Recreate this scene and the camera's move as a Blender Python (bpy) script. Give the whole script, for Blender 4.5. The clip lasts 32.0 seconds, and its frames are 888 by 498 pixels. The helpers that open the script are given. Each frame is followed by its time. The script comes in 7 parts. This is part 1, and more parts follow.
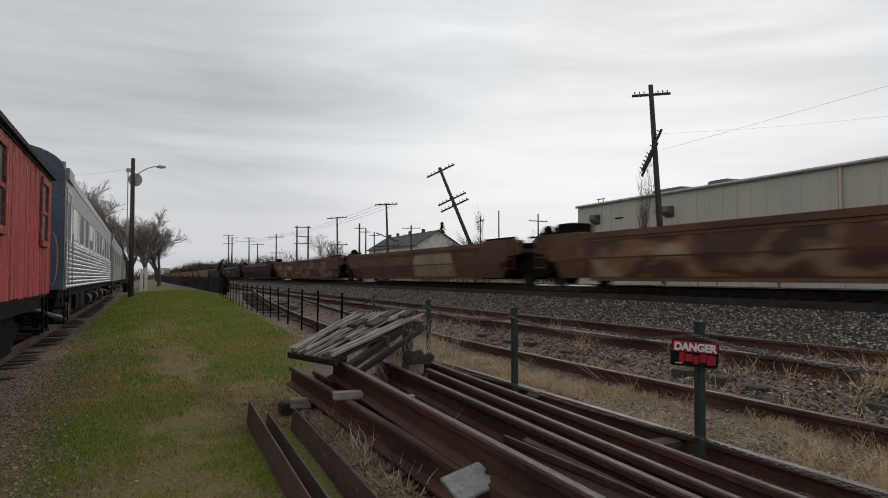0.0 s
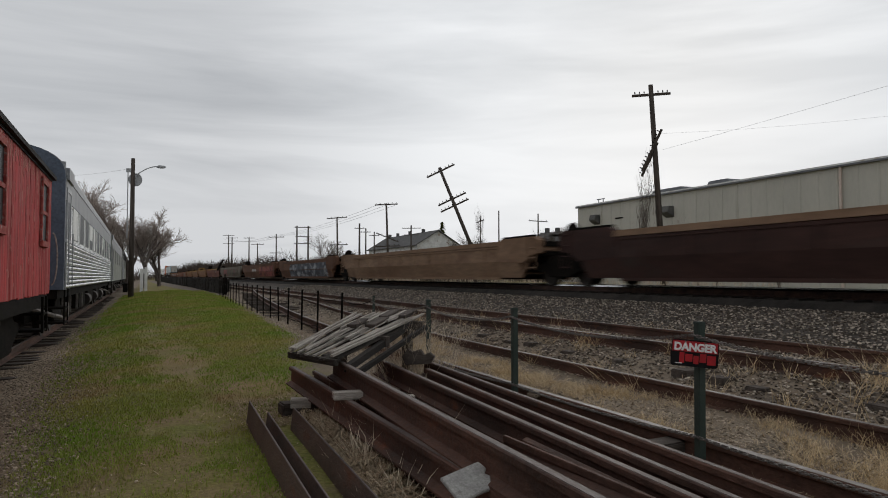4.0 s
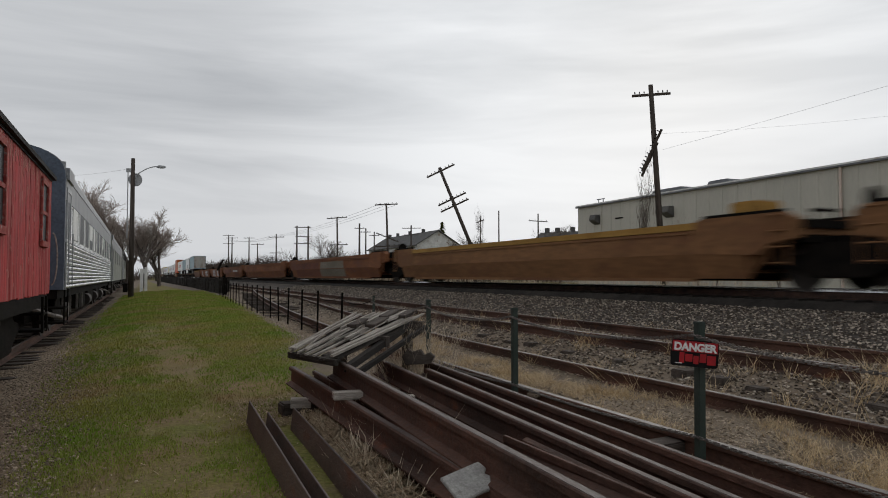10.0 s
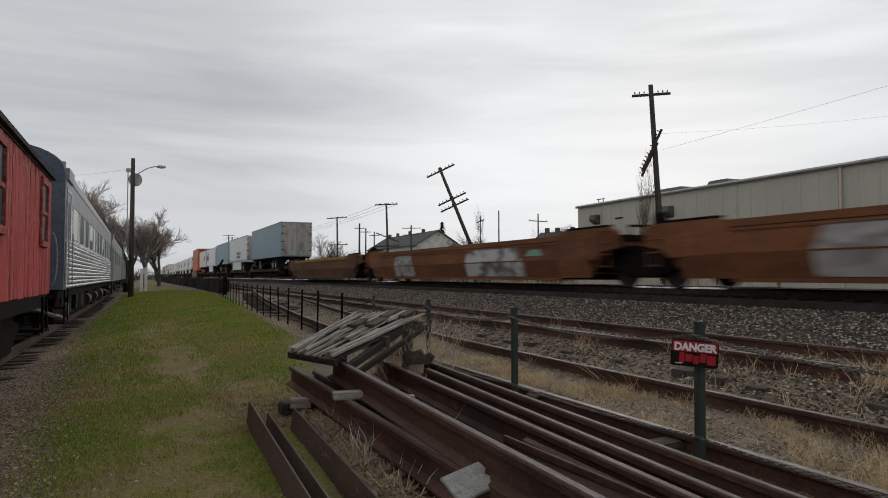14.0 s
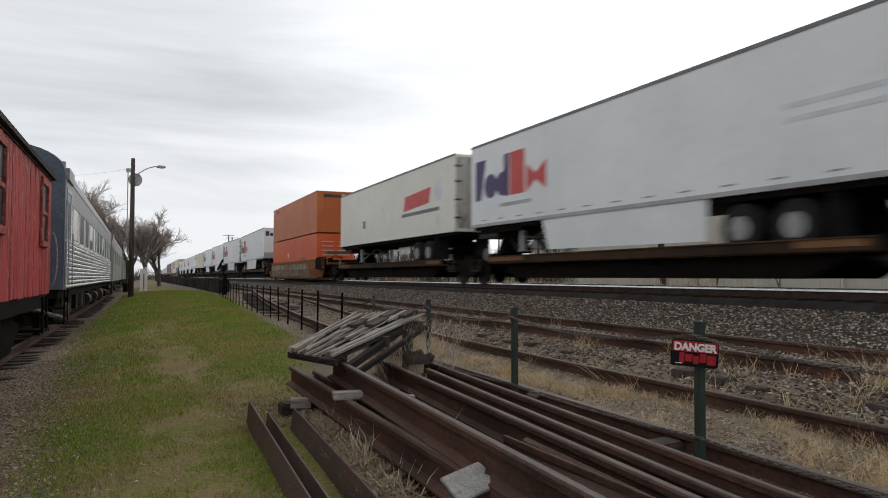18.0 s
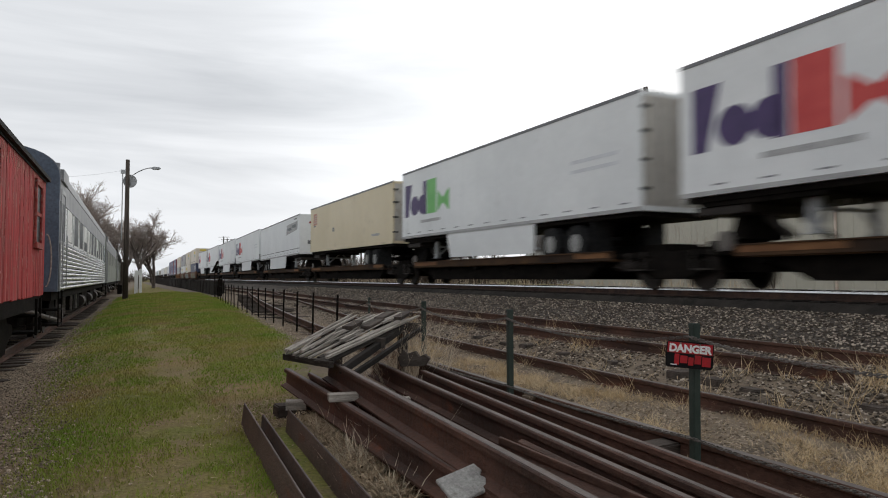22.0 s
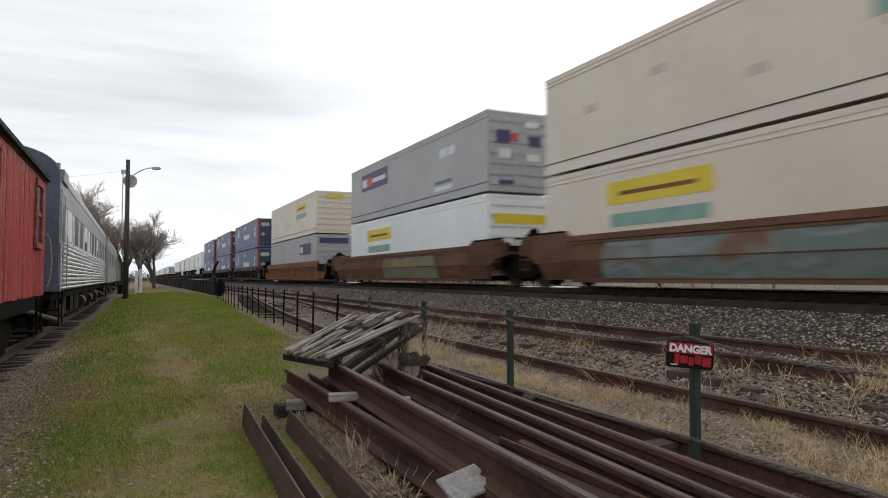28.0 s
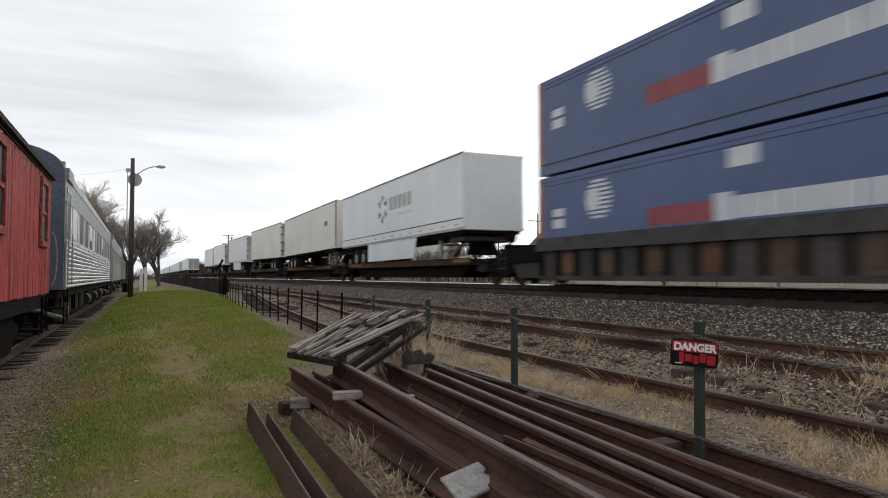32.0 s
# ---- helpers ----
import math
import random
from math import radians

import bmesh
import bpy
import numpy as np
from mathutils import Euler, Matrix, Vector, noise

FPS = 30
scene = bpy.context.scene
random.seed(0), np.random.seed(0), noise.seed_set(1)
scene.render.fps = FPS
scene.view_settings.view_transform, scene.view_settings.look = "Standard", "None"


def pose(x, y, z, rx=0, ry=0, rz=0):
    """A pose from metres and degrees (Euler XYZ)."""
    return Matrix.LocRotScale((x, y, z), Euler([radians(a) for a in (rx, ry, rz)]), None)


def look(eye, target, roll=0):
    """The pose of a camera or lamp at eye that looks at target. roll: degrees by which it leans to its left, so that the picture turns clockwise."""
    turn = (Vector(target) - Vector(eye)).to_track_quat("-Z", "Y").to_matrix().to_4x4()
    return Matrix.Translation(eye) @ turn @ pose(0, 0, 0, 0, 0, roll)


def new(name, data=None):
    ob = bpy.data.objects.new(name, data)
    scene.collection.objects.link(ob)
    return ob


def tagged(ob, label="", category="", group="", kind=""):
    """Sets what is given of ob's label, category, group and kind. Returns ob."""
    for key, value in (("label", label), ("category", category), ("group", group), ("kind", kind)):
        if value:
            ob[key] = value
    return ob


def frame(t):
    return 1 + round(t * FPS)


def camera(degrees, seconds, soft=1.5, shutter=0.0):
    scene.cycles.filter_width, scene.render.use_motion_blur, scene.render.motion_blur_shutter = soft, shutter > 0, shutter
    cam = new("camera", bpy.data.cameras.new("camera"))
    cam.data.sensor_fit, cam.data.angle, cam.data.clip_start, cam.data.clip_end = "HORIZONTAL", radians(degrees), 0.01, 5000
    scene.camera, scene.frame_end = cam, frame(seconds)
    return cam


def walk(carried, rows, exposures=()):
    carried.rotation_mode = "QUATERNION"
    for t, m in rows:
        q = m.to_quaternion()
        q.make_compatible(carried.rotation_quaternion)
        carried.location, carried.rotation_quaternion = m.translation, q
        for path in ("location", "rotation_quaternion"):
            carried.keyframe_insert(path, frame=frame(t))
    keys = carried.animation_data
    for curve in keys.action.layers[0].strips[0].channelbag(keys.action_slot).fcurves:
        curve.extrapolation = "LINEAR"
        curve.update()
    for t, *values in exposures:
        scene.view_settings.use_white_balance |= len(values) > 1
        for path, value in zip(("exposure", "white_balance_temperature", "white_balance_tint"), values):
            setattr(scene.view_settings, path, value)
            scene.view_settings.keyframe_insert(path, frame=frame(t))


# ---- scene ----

# ---- camera and its walk ----
FOCAL, X_VANISH, HORIZON = 1222.0, 262.0, 488.0
YAW = math.atan((784 - X_VANISH) / FOCAL)
TILT = math.atan((HORIZON - 440) / FOCAL)
EYE = (0.0, 0.0, 1.15)
cam = camera(65.36, 32.0, soft=1.0, shutter=0.4)


def aim(dx, dy):
    """The camera on its tripod, nudged by small turns in thousandths of the lens."""
    a, e = YAW - dx / FOCAL, TILT + dy / FOCAL
    return look(EYE, (math.sin(a) * math.cos(e), math.cos(a) * math.cos(e), EYE[2] + math.sin(e)))


SWAY = [(0, 0, 0), (20.0, 0, 0), (20.25, -3.5, 0), (20.5, -7, 0), (21, -9, 1.3), (21.5, -8.5, 1.5), (22, -8, 3), (22.5, -8, 4),
        (23, -9, 4.5), (23.5, -8, 4.5), (24, -8.3, 4.7), (24.5, -9, 6), (25, -10.7, 7.5), (25.5, -10, 7.5), (27.5, -9, 4.5), (28, -7.6, 3),
        (28.5, -7.5, 3), (29, -5.6, 2), (29.5, -4, 1.5), (30, -3, 0.8), (30.5, -2.5, 0.2), (31, -1.8, 0), (32, -0.5, 0)]
walk(cam, [(t, aim(dx, dy)) for t, dx, dy in SWAY], exposures=[(0, -0.44), (14.8, -0.44), (16.4, 0.0), (22, 0.02), (25.2, 0.02), (27.3, 0.22), (28.2, 0.24), (29, 0.12), (30, 0.12), (31, 0.26), (32, 0.20)])

# ---- world and light: an overcast sky, brightest low behind the works ----
world = bpy.data.worlds.new("overcast_sky")
scene.world = world
world.use_nodes = True
wn, wl = world.node_tree.nodes, world.node_tree.links
wn.clear()


def node(tree, kind, **values):
    n = tree.nodes.new(kind)
    for key, value in values.items():
        if key in n.inputs:
            n.inputs[key].default_value = value
    return n


SUN_AZ, SUN_EL = radians(42), radians(17)
sky = wn.new("ShaderNodeTexSky")
sky.sky_type, sky.sun_disc, sky.sun_elevation, sky.sun_rotation = "NISHITA", False, SUN_EL, SUN_AZ
sky.air_density, sky.dust_density = 1.0, 4.0
coord = wn.new("ShaderNodeTexCoord")
squash = wn.new("ShaderNodeMapping")
squash.inputs["Scale"].default_value = (0.9, 0.9, 6.5)
squash.inputs["Rotation"].default_value = (radians(2), radians(7), 0)
wl.new(coord.outputs["Generated"], squash.inputs["Vector"])
clouds = node(world.node_tree, "ShaderNodeTexNoise", Scale=1.5, Detail=7.0, Roughness=0.52, Distortion=0.5)
wl.new(squash.outputs["Vector"], clouds.inputs["Vector"])
cloud_ramp = wn.new("ShaderNodeValToRGB")
cloud_ramp.color_ramp.elements[0].position, cloud_ramp.color_ramp.elements[0].color = 0.36, (0.58, 0.605, 0.64, 1)
cloud_ramp.color_ramp.elements[1].position, cloud_ramp.color_ramp.elements[1].color = 0.62, (0.86, 0.88, 0.91, 1)
wl.new(clouds.outputs["Fac"], cloud_ramp.inputs["Fac"])
# the veiled sun brightens the cloud round it
sun_way = Vector((math.sin(SUN_AZ) * math.cos(SUN_EL), math.cos(SUN_AZ) * math.cos(SUN_EL), math.sin(SUN_EL)))
dot = wn.new("ShaderNodeVectorMath")
dot.operation = "DOT_PRODUCT"
dot.inputs[1].default_value = sun_way
wl.new(coord.outputs["Generated"], dot.inputs[0])
near_sun = wn.new("ShaderNodeMapRange")
near_sun.interpolation_type = "SMOOTHSTEP"
for key, value in (("From Min", 0.80), ("From Max", 1.0), ("To Min", 0.0), ("To Max", 0.46)):
    near_sun.inputs[key].default_value = value
wl.new(dot.outputs["Value"], near_sun.inputs["Value"])
glow = wn.new("ShaderNodeMixRGB")
glow.blend_type = "ADD"
glow.inputs["Color2"].default_value = (0.72, 0.74, 0.75, 1)
wl.new(near_sun.outputs["Result"], glow.inputs["Fac"])
wl.new(cloud_ramp.outputs["Color"], glow.inputs["Color1"])
blue = wn.new("ShaderNodeMixRGB")
blue.inputs["Fac"].default_value = 0.03
wl.new(glow.outputs["Color"], blue.inputs["Color1"])
sky_dim = wn.new("ShaderNodeMixRGB")
sky_dim.blend_type = "MULTIPLY"
sky_dim.inputs["Fac"].default_value = 1.0
sky_dim.inputs["Color2"].default_value = (0.05, 0.05, 0.05, 1)
wl.new(sky.outputs["Color"], sky_dim.inputs["Color1"])
wl.new(sky_dim.outputs["Color"], blue.inputs["Color2"])
# thicker cloud away from the veiled sun
away = wn.new("ShaderNodeMapRange")
away.interpolation_type = "SMOOTHSTEP"
for key, value in (("From Min", -1.0), ("From Max", 0.85), ("To Min", 1.0), ("To Max", 1.0)):
    away.inputs[key].default_value = value
wl.new(dot.outputs["Value"], away.inputs["Value"])
thick = wn.new("ShaderNodeMixRGB")
thick.blend_type = "MULTIPLY"
thick.inputs["Fac"].default_value = 1.0
wl.new(blue.outputs["Color"], thick.inputs["Color1"])
wl.new(away.outputs["Result"], thick.inputs["Color2"])
back = wn.new("ShaderNodeBackground")
back.inputs["Strength"].default_value = 1.04
wl.new(thick.outputs["Color"], back.inputs["Color"])
wl.new(back.outputs["Background"], wn.new("ShaderNodeOutputWorld").inputs["Surface"])

sun = new("sun", bpy.data.lights.new("sun", "SUN"))
sun.data.energy, sun.data.angle, sun.data.color = 0.62, radians(25), (1.0, 0.96, 0.9)
sun.matrix_world = look(sun_way * 50, (0, 0, 0))


# ---- materials ----
def surface(name, one, two, scale=3.0, rough=0.8, bump=0.2, metal=0.0, fine=40.0, stain=None, stain_at=0.62, stretch=(1, 1, 1), seed=True, grit=0.6, island=False, lo=0.35, hi=0.65, uneven=2.2, detail=5.0):
    """Two tones mixed by coarse noise, fine grain on top, stains of their own shape, and relief."""
    m = bpy.data.materials.new(name)
    m.use_nodes = True
    t, k = m.node_tree, m.node_tree.links
    b = t.nodes["Principled BSDF"]
    b.inputs["Metallic"].default_value = metal
    b.inputs["Specular IOR Level"].default_value = 0.12 if rough >= 0.7 else 0.35
    c = t.nodes.new("ShaderNodeTexCoord")
    mp = t.nodes.new("ShaderNodeMapping")
    mp.inputs["Scale"].default_value = stretch
    k.new(c.outputs["Object"], mp.inputs["Vector"])
    vec = mp.outputs["Vector"]
    if seed:
        info = t.nodes.new("ShaderNodeObjectInfo")
        add = t.nodes.new("ShaderNodeVectorMath")
        far = t.nodes.new("ShaderNodeMath")
        far.operation = "MULTIPLY"
        far.inputs[1].default_value = 57.0
        k.new(info.outputs["Random"], far.inputs[0])
        k.new(vec, add.inputs[0])
        k.new(far.outputs[0], add.inputs[1])
        vec = add.outputs[0]
    big = node(t, "ShaderNodeTexNoise", Scale=scale, Detail=detail, Roughness=0.6)
    small = node(t, "ShaderNodeTexNoise", Scale=scale * fine / 3, Detail=3.0, Roughness=0.65)
    for n in (big, small):
        k.new(vec, n.inputs["Vector"])
    ramp = t.nodes.new("ShaderNodeMapRange")
    ramp.inputs["From Min"].default_value, ramp.inputs["From Max"].default_value = lo, hi
    if island:
        lump = t.nodes.new("ShaderNodeNewGeometry")
        power = t.nodes.new("ShaderNodeMath")
        power.operation = "POWER"
        power.inputs[1].default_value = uneven
        k.new(lump.outputs["Random Per Island"], power.inputs[0])
        k.new(power.outputs[0], ramp.inputs["Value"])
        ramp.inputs["From Min"].default_value, ramp.inputs["From Max"].default_value = 0.0, 1.0
    else:
        k.new(big.outputs["Fac"], ramp.inputs["Value"])
    mix = t.nodes.new("ShaderNodeMixRGB")
    mix.inputs["Color1"].default_value, mix.inputs["Color2"].default_value = (*one, 1), (*two, 1)
    k.new(ramp.outputs["Result"], mix.inputs["Fac"])
    out = mix.outputs["Color"]
    grain = t.nodes.new("ShaderNodeMixRGB")
    grain.blend_type = "MULTIPLY"
    grain.inputs["Fac"].default_value = grit
    gr = t.nodes.new("ShaderNodeMapRange")
    for key, value in (("From Min", 0.3), ("From Max", 0.7), ("To Min", 0.55), ("To Max", 1.35)):
        gr.inputs[key].default_value = value
    k.new(small.outputs["Fac"], gr.inputs["Value"])
    k.new(out, grain.inputs["Color1"])
    k.new(gr.outputs["Result"], grain.inputs["Color2"])
    out = grain.outputs["Color"]
    if stain:
        sn = node(t, "ShaderNodeTexNoise", Scale=scale * 1.7, Detail=detail + 1, Roughness=0.65)
        k.new(vec, sn.inputs["Vector"])
        sr = t.nodes.new("ShaderNodeMapRange")
        sr.inputs["From Min"].default_value, sr.inputs["From Max"].default_value = stain_at - 0.06, stain_at + 0.08
        k.new(sn.outputs["Fac"], sr.inputs["Value"])
        sm = t.nodes.new("ShaderNodeMixRGB")
        sm.inputs["Color2"].default_value = (*stain, 1)
        k.new(sr.outputs["Result"], sm.inputs["Fac"])
        k.new(out, sm.inputs["Color1"])
        out = sm.outputs["Color"]
    k.new(out, b.inputs["Base Color"])
    rr = t.nodes.new("ShaderNodeMapRange")
    for key, value in (("From Min", 0.3), ("From Max", 0.7), ("To Min", max(0.05, rough - 0.12)), ("To Max", min(1.0, rough + 0.12))):
        rr.inputs[key].default_value = value
    k.new(small.outputs["Fac"], rr.inputs["Value"])
    k.new(rr.outputs["Result"], b.inputs["Roughness"])
    if bump:
        bp = t.nodes.new("ShaderNodeBump")
        bp.inputs["Strength"].default_value, bp.inputs["Distance"].default_value = bump, 0.02
        k.new(small.outputs["Fac"], bp.inputs["Height"])
        k.new(bp.outputs["Normal"], b.inputs["Normal"])
    return m


def blotched(name, tones, scale=0.7, stretch=(1, 0.5, 1), rough=0.7):
    """Overlapping sprayed paint: cells of several tones, softened by noise."""
    m = surface(name, tones[0], tones[1], scale=1.2, rough=rough, bump=0.1)
    t, k = m.node_tree, m.node_tree.links
    b = t.nodes["Principled BSDF"]
    c = t.nodes.new("ShaderNodeTexCoord")
    mp = t.nodes.new("ShaderNodeMapping")
    mp.inputs["Scale"].default_value = stretch
    k.new(c.outputs["Object"], mp.inputs["Vector"])
    wob = node(t, "ShaderNodeTexNoise", Scale=1.6, Detail=3.0)
    k.new(mp.outputs["Vector"], wob.inputs["Vector"])
    sh = t.nodes.new("ShaderNodeMixRGB")
    sh.blend_type = "ADD"
    sh.inputs["Fac"].default_value = 0.9
    k.new(mp.outputs["Vector"], sh.inputs["Color1"])
    k.new(wob.outputs["Color"], sh.inputs["Color2"])
    n = node(t, "ShaderNodeTexNoise", Scale=scale, Detail=2.0, Roughness=0.5, Distortion=0.4)
    k.new(sh.outputs["Color"], n.inputs["Vector"])
    r = t.nodes.new("ShaderNodeValToRGB")
    r.color_ramp.interpolation = "EASE"
    els = r.color_ramp.elements
    span = [0.3 + 0.4 * i / (len(tones) - 1) for i in range(len(tones))]
    els[0].position, els[0].color = span[0], (*tones[0], 1)
    els[1].position, els[1].color = span[-1], (*tones[-1], 1)
    for p, tone in list(zip(span, tones))[1:-1]:
        els.new(p).color = (*tone, 1)
    k.new(n.outputs["Fac"], r.inputs["Fac"])
    k.new(r.outputs["Color"], b.inputs["Base Color"])
    return m


S = surface
MAT = dict(
    grass=S("grass_ground", (0.060, 0.085, 0.018), (0.115, 0.105, 0.032), 0.55, 0.95, 0.9, fine=90, stain=(0.15, 0.115, 0.06), stain_at=0.6, seed=False),
    dirt=S("dirt", (0.140, 0.106, 0.077), (0.245, 0.197, 0.147), 0.8, 0.95, 0.9, fine=90, stain=(0.075, 0.062, 0.05), seed=False),
    ballast=S("ballast_bed", (0.06, 0.052, 0.045), (0.13, 0.113, 0.098), 1.2, 0.92, 1.0, fine=45, seed=False),
    stone=S("ballast_stone", (0.062, 0.048, 0.038), (0.64, 0.55, 0.45), 14, 0.9, 0.4, island=True, uneven=2.8),
    gravel=S("gravel", (0.15, 0.118, 0.088), (0.56, 0.46, 0.35), 18, 0.9, 0.4, island=True, uneven=1.5),
    path=S("gravel_path", (0.15, 0.12, 0.095), (0.21, 0.175, 0.14), 0.9, 0.95, 0.6, fine=80, seed=False),
    rust=S("rusty_rail", (0.055, 0.035, 0.028), (0.120, 0.064, 0.047), 2.2, 0.72, 0.5, fine=60, stain=(0.16, 0.062, 0.034), stain_at=0.66, stretch=(1, 0.45, 1)),
    brown_steel=S("brown_rusty_steel", (0.082, 0.060, 0.050), (0.145, 0.104, 0.084), 2.2, 0.75, 0.4, fine=60, stain=(0.15, 0.075, 0.05), stain_at=0.64, stretch=(1, 0.4, 1)),
    rust_dark=S("dark_rusty_steel", (0.045, 0.032, 0.028), (0.085, 0.052, 0.04), 5, 0.75, 0.4, fine=25),
    rail_worn=S("worn_rail_head", (0.060, 0.042, 0.036), (0.125, 0.092, 0.080), 5, 0.62, 0.2, stain=(0.075, 0.040, 0.030), stain_at=0.6, stretch=(1, 0.3, 1)),
    siding_head=S("dull_siding_rail_head", (0.075, 0.058, 0.048), (0.17, 0.14, 0.12), 1.2, 0.55, 0.1, stretch=(1, 0.4, 1)),
    rail_bright=S("polished_rail_head", (0.55, 0.55, 0.55), (0.68, 0.68, 0.68), 7, 0.12, 0.02, metal=1.0),
    tie=S("weathered_tie", (0.055, 0.045, 0.04), (0.115, 0.095, 0.08), 4, 0.9, 0.6, stretch=(0.3, 2, 2)),
    tie_grey=S("dark_weathered_board", (0.024, 0.020, 0.017), (0.075, 0.064, 0.055), 6, 0.9, 0.6, stretch=(0.3, 4, 4)),
    tie_main=S("oily_tie", (0.022, 0.020, 0.018), (0.045, 0.038, 0.034), 4, 0.9, 0.6, stretch=(0.3, 2, 2)),
    lumber=S("weathered_lumber", (0.24, 0.215, 0.185), (0.50, 0.455, 0.40), 6, 0.9, 0.6, stretch=(0.3, 4, 4)),
    post=S("green_steel_post", (0.022, 0.036, 0.029), (0.042, 0.056, 0.046), 6, 0.6, 0.2, stain=(0.08, 0.045, 0.03), stain_at=0.68),
    chain=S("dull_chain", (0.10, 0.09, 0.08), (0.20, 0.18, 0.165), 20, 0.6, 0.1, metal=0.3),
    # dark steel sunk to near black: the shade under the cars is in the colour
    dark=S("black_steel_and_shade", (0.006, 0.0055, 0.005), (0.016, 0.013, 0.011), 4, 0.75, 0.2),
    wheel=S("wheel_steel", (0.018, 0.015, 0.013), (0.045, 0.036, 0.031), 6, 0.68, 0.2, metal=0.2),
    oily=S("oily_ballast", (0.020, 0.018, 0.016), (0.045, 0.039, 0.034), 2.0, 0.9, 1.0, fine=45, seed=False),
    tyre=S("rubber_tyre", (0.015, 0.015, 0.016), (0.03, 0.03, 0.03), 9, 0.85, 0.2),
    hub=S("aluminium_wheel", (0.26, 0.26, 0.255), (0.36, 0.36, 0.35), 9, 0.4, 0.1, metal=0.6),
    pole=S("creosoted_pole", (0.05, 0.042, 0.036), (0.10, 0.082, 0.07), 3, 0.9, 0.5, stretch=(3, 3, 0.3)),
    wire=S("wire", (0.38, 0.38, 0.39), (0.48, 0.48, 0.49), 3, 0.6, 0.0),
    lamp_grey=S("grey_lamp_metal", (0.33, 0.34, 0.35), (0.45, 0.46, 0.47), 5, 0.5, 0.1, metal=0.3),
    # lighter than bark: bloom of the bright sky round fine crowns, put into colour
    twig=S("pale_twigs", (0.28, 0.23, 0.20), (0.40, 0.34, 0.30), 3, 0.9, 0.0),
    white=S("white_paint", (0.74, 0.74, 0.72), (0.84, 0.84, 0.82), 2, 0.6, 0.1),
    bark=S("bark", (0.095, 0.078, 0.068), (0.19, 0.16, 0.14), 5, 0.9, 0.5),
    straw=S("dry_grass", (0.47, 0.335, 0.175), (0.69, 0.55, 0.36), 3, 0.9, 0.0, seed=False),
    weed=S("dead_weed", (0.42, 0.33, 0.23), (0.66, 0.56, 0.43), 3, 0.9, 0.0, seed=False),
    blade=S("grass_blade", (0.185, 0.285, 0.038), (0.335, 0.310, 0.085), 0.45, 0.85, 0.0, seed=False, stain=(0.34, 0.245, 0.125), stain_at=0.59, lo=0.38, hi=0.64, detail=2.5, grit=0.15),
    litter=S("dead_leaf_litter", (0.20, 0.14, 0.085), (0.54, 0.43, 0.29), 9, 0.9, 0.0, island=True),
    brush=S("brown_brush", (0.055, 0.042, 0.034), (0.105, 0.080, 0.066), 3, 0.95, 0.0, seed=False),
    bldg=S("tan_metal_siding", (0.41, 0.395, 0.345), (0.46, 0.44, 0.385), 0.35, 0.6, 0.05, stretch=(1, 1, 0.4), grit=0.12),
    bldg_roof=S("grey_roof_trim", (0.11, 0.115, 0.125), (0.16, 0.165, 0.175), 1, 0.6, 0.1),
    house=S("white_siding", (0.55, 0.55, 0.53), (0.70, 0.70, 0.68), 1, 0.8, 0.1, stain=(0.30, 0.24, 0.19), stain_at=0.62),
    shingle=S("grey_shingle", (0.085, 0.085, 0.085), (0.14, 0.135, 0.13), 2, 0.9, 0.3),
    red=S("faded_red_boards", (0.265, 0.022, 0.023), (0.50, 0.064, 0.064), 1.1, 0.72, 0.4, stretch=(1, 2.2, 0.28), stain=(0.42, 0.14, 0.125), stain_at=0.60, grit=0.65, lo=0.40, hi=0.60),
    peel=S("pale_peeling_paint", (0.52, 0.14, 0.12), (0.62, 0.33, 0.29), 9, 0.8, 0.2),
    red_trim=S("chipped_red_trim", (0.25, 0.03, 0.03), (0.42, 0.12, 0.10), 8, 0.8, 0.3, stain=(0.4, 0.36, 0.33), stain_at=0.6),
    black_roof=S("black_roof", (0.02, 0.02, 0.021), (0.045, 0.044, 0.043), 3, 0.85, 0.3),
    navy=S("navy_coach_end", (0.068, 0.090, 0.125), (0.098, 0.124, 0.165), 1.4, 0.5, 0.1),
    stainless=S("stainless_fluting", (0.58, 0.59, 0.60), (0.78, 0.79, 0.80), 1.6, 0.30, 0.05, metal=0.9, stretch=(1, 0.3, 3)),
    coach_roof=S("coach_roof_grey", (0.20, 0.208, 0.22), (0.28, 0.288, 0.30), 1, 0.5, 0.1, metal=0.2),
    green_car=S("drab_green_steel", (0.26, 0.275, 0.24), (0.34, 0.35, 0.315), 1, 0.7, 0.1),
    glass=S("dusty_window_glass", (0.02, 0.022, 0.025), (0.035, 0.038, 0.040), 1, 0.35, 0.0),
    sign_red=S("sign_red", (0.50, 0.015, 0.022), (0.58, 0.025, 0.03), 8, 0.5, 0.0),
    sign_dim=S("faded_sign_red", (0.30, 0.008, 0.012), (0.42, 0.012, 0.018), 8, 0.6, 0.0),
    sign_black=S("sign_black", (0.006, 0.006, 0.007), (0.014, 0.013, 0.013), 8, 0.75, 0.0),
    sign_white=S("sign_white", (0.72, 0.72, 0.70), (0.8, 0.8, 0.78), 8, 0.5, 0.0),
    plate=S("pale_weathered_plate", (0.27, 0.26, 0.245), (0.42, 0.41, 0.385), 7, 0.8, 0.5, stain=(0.16, 0.14, 0.12), stain_at=0.63),
)
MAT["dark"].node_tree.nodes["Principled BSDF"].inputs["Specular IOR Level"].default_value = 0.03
MAT["glass"].node_tree.nodes["Principled BSDF"].inputs["Specular IOR Level"].default_value = 0.04
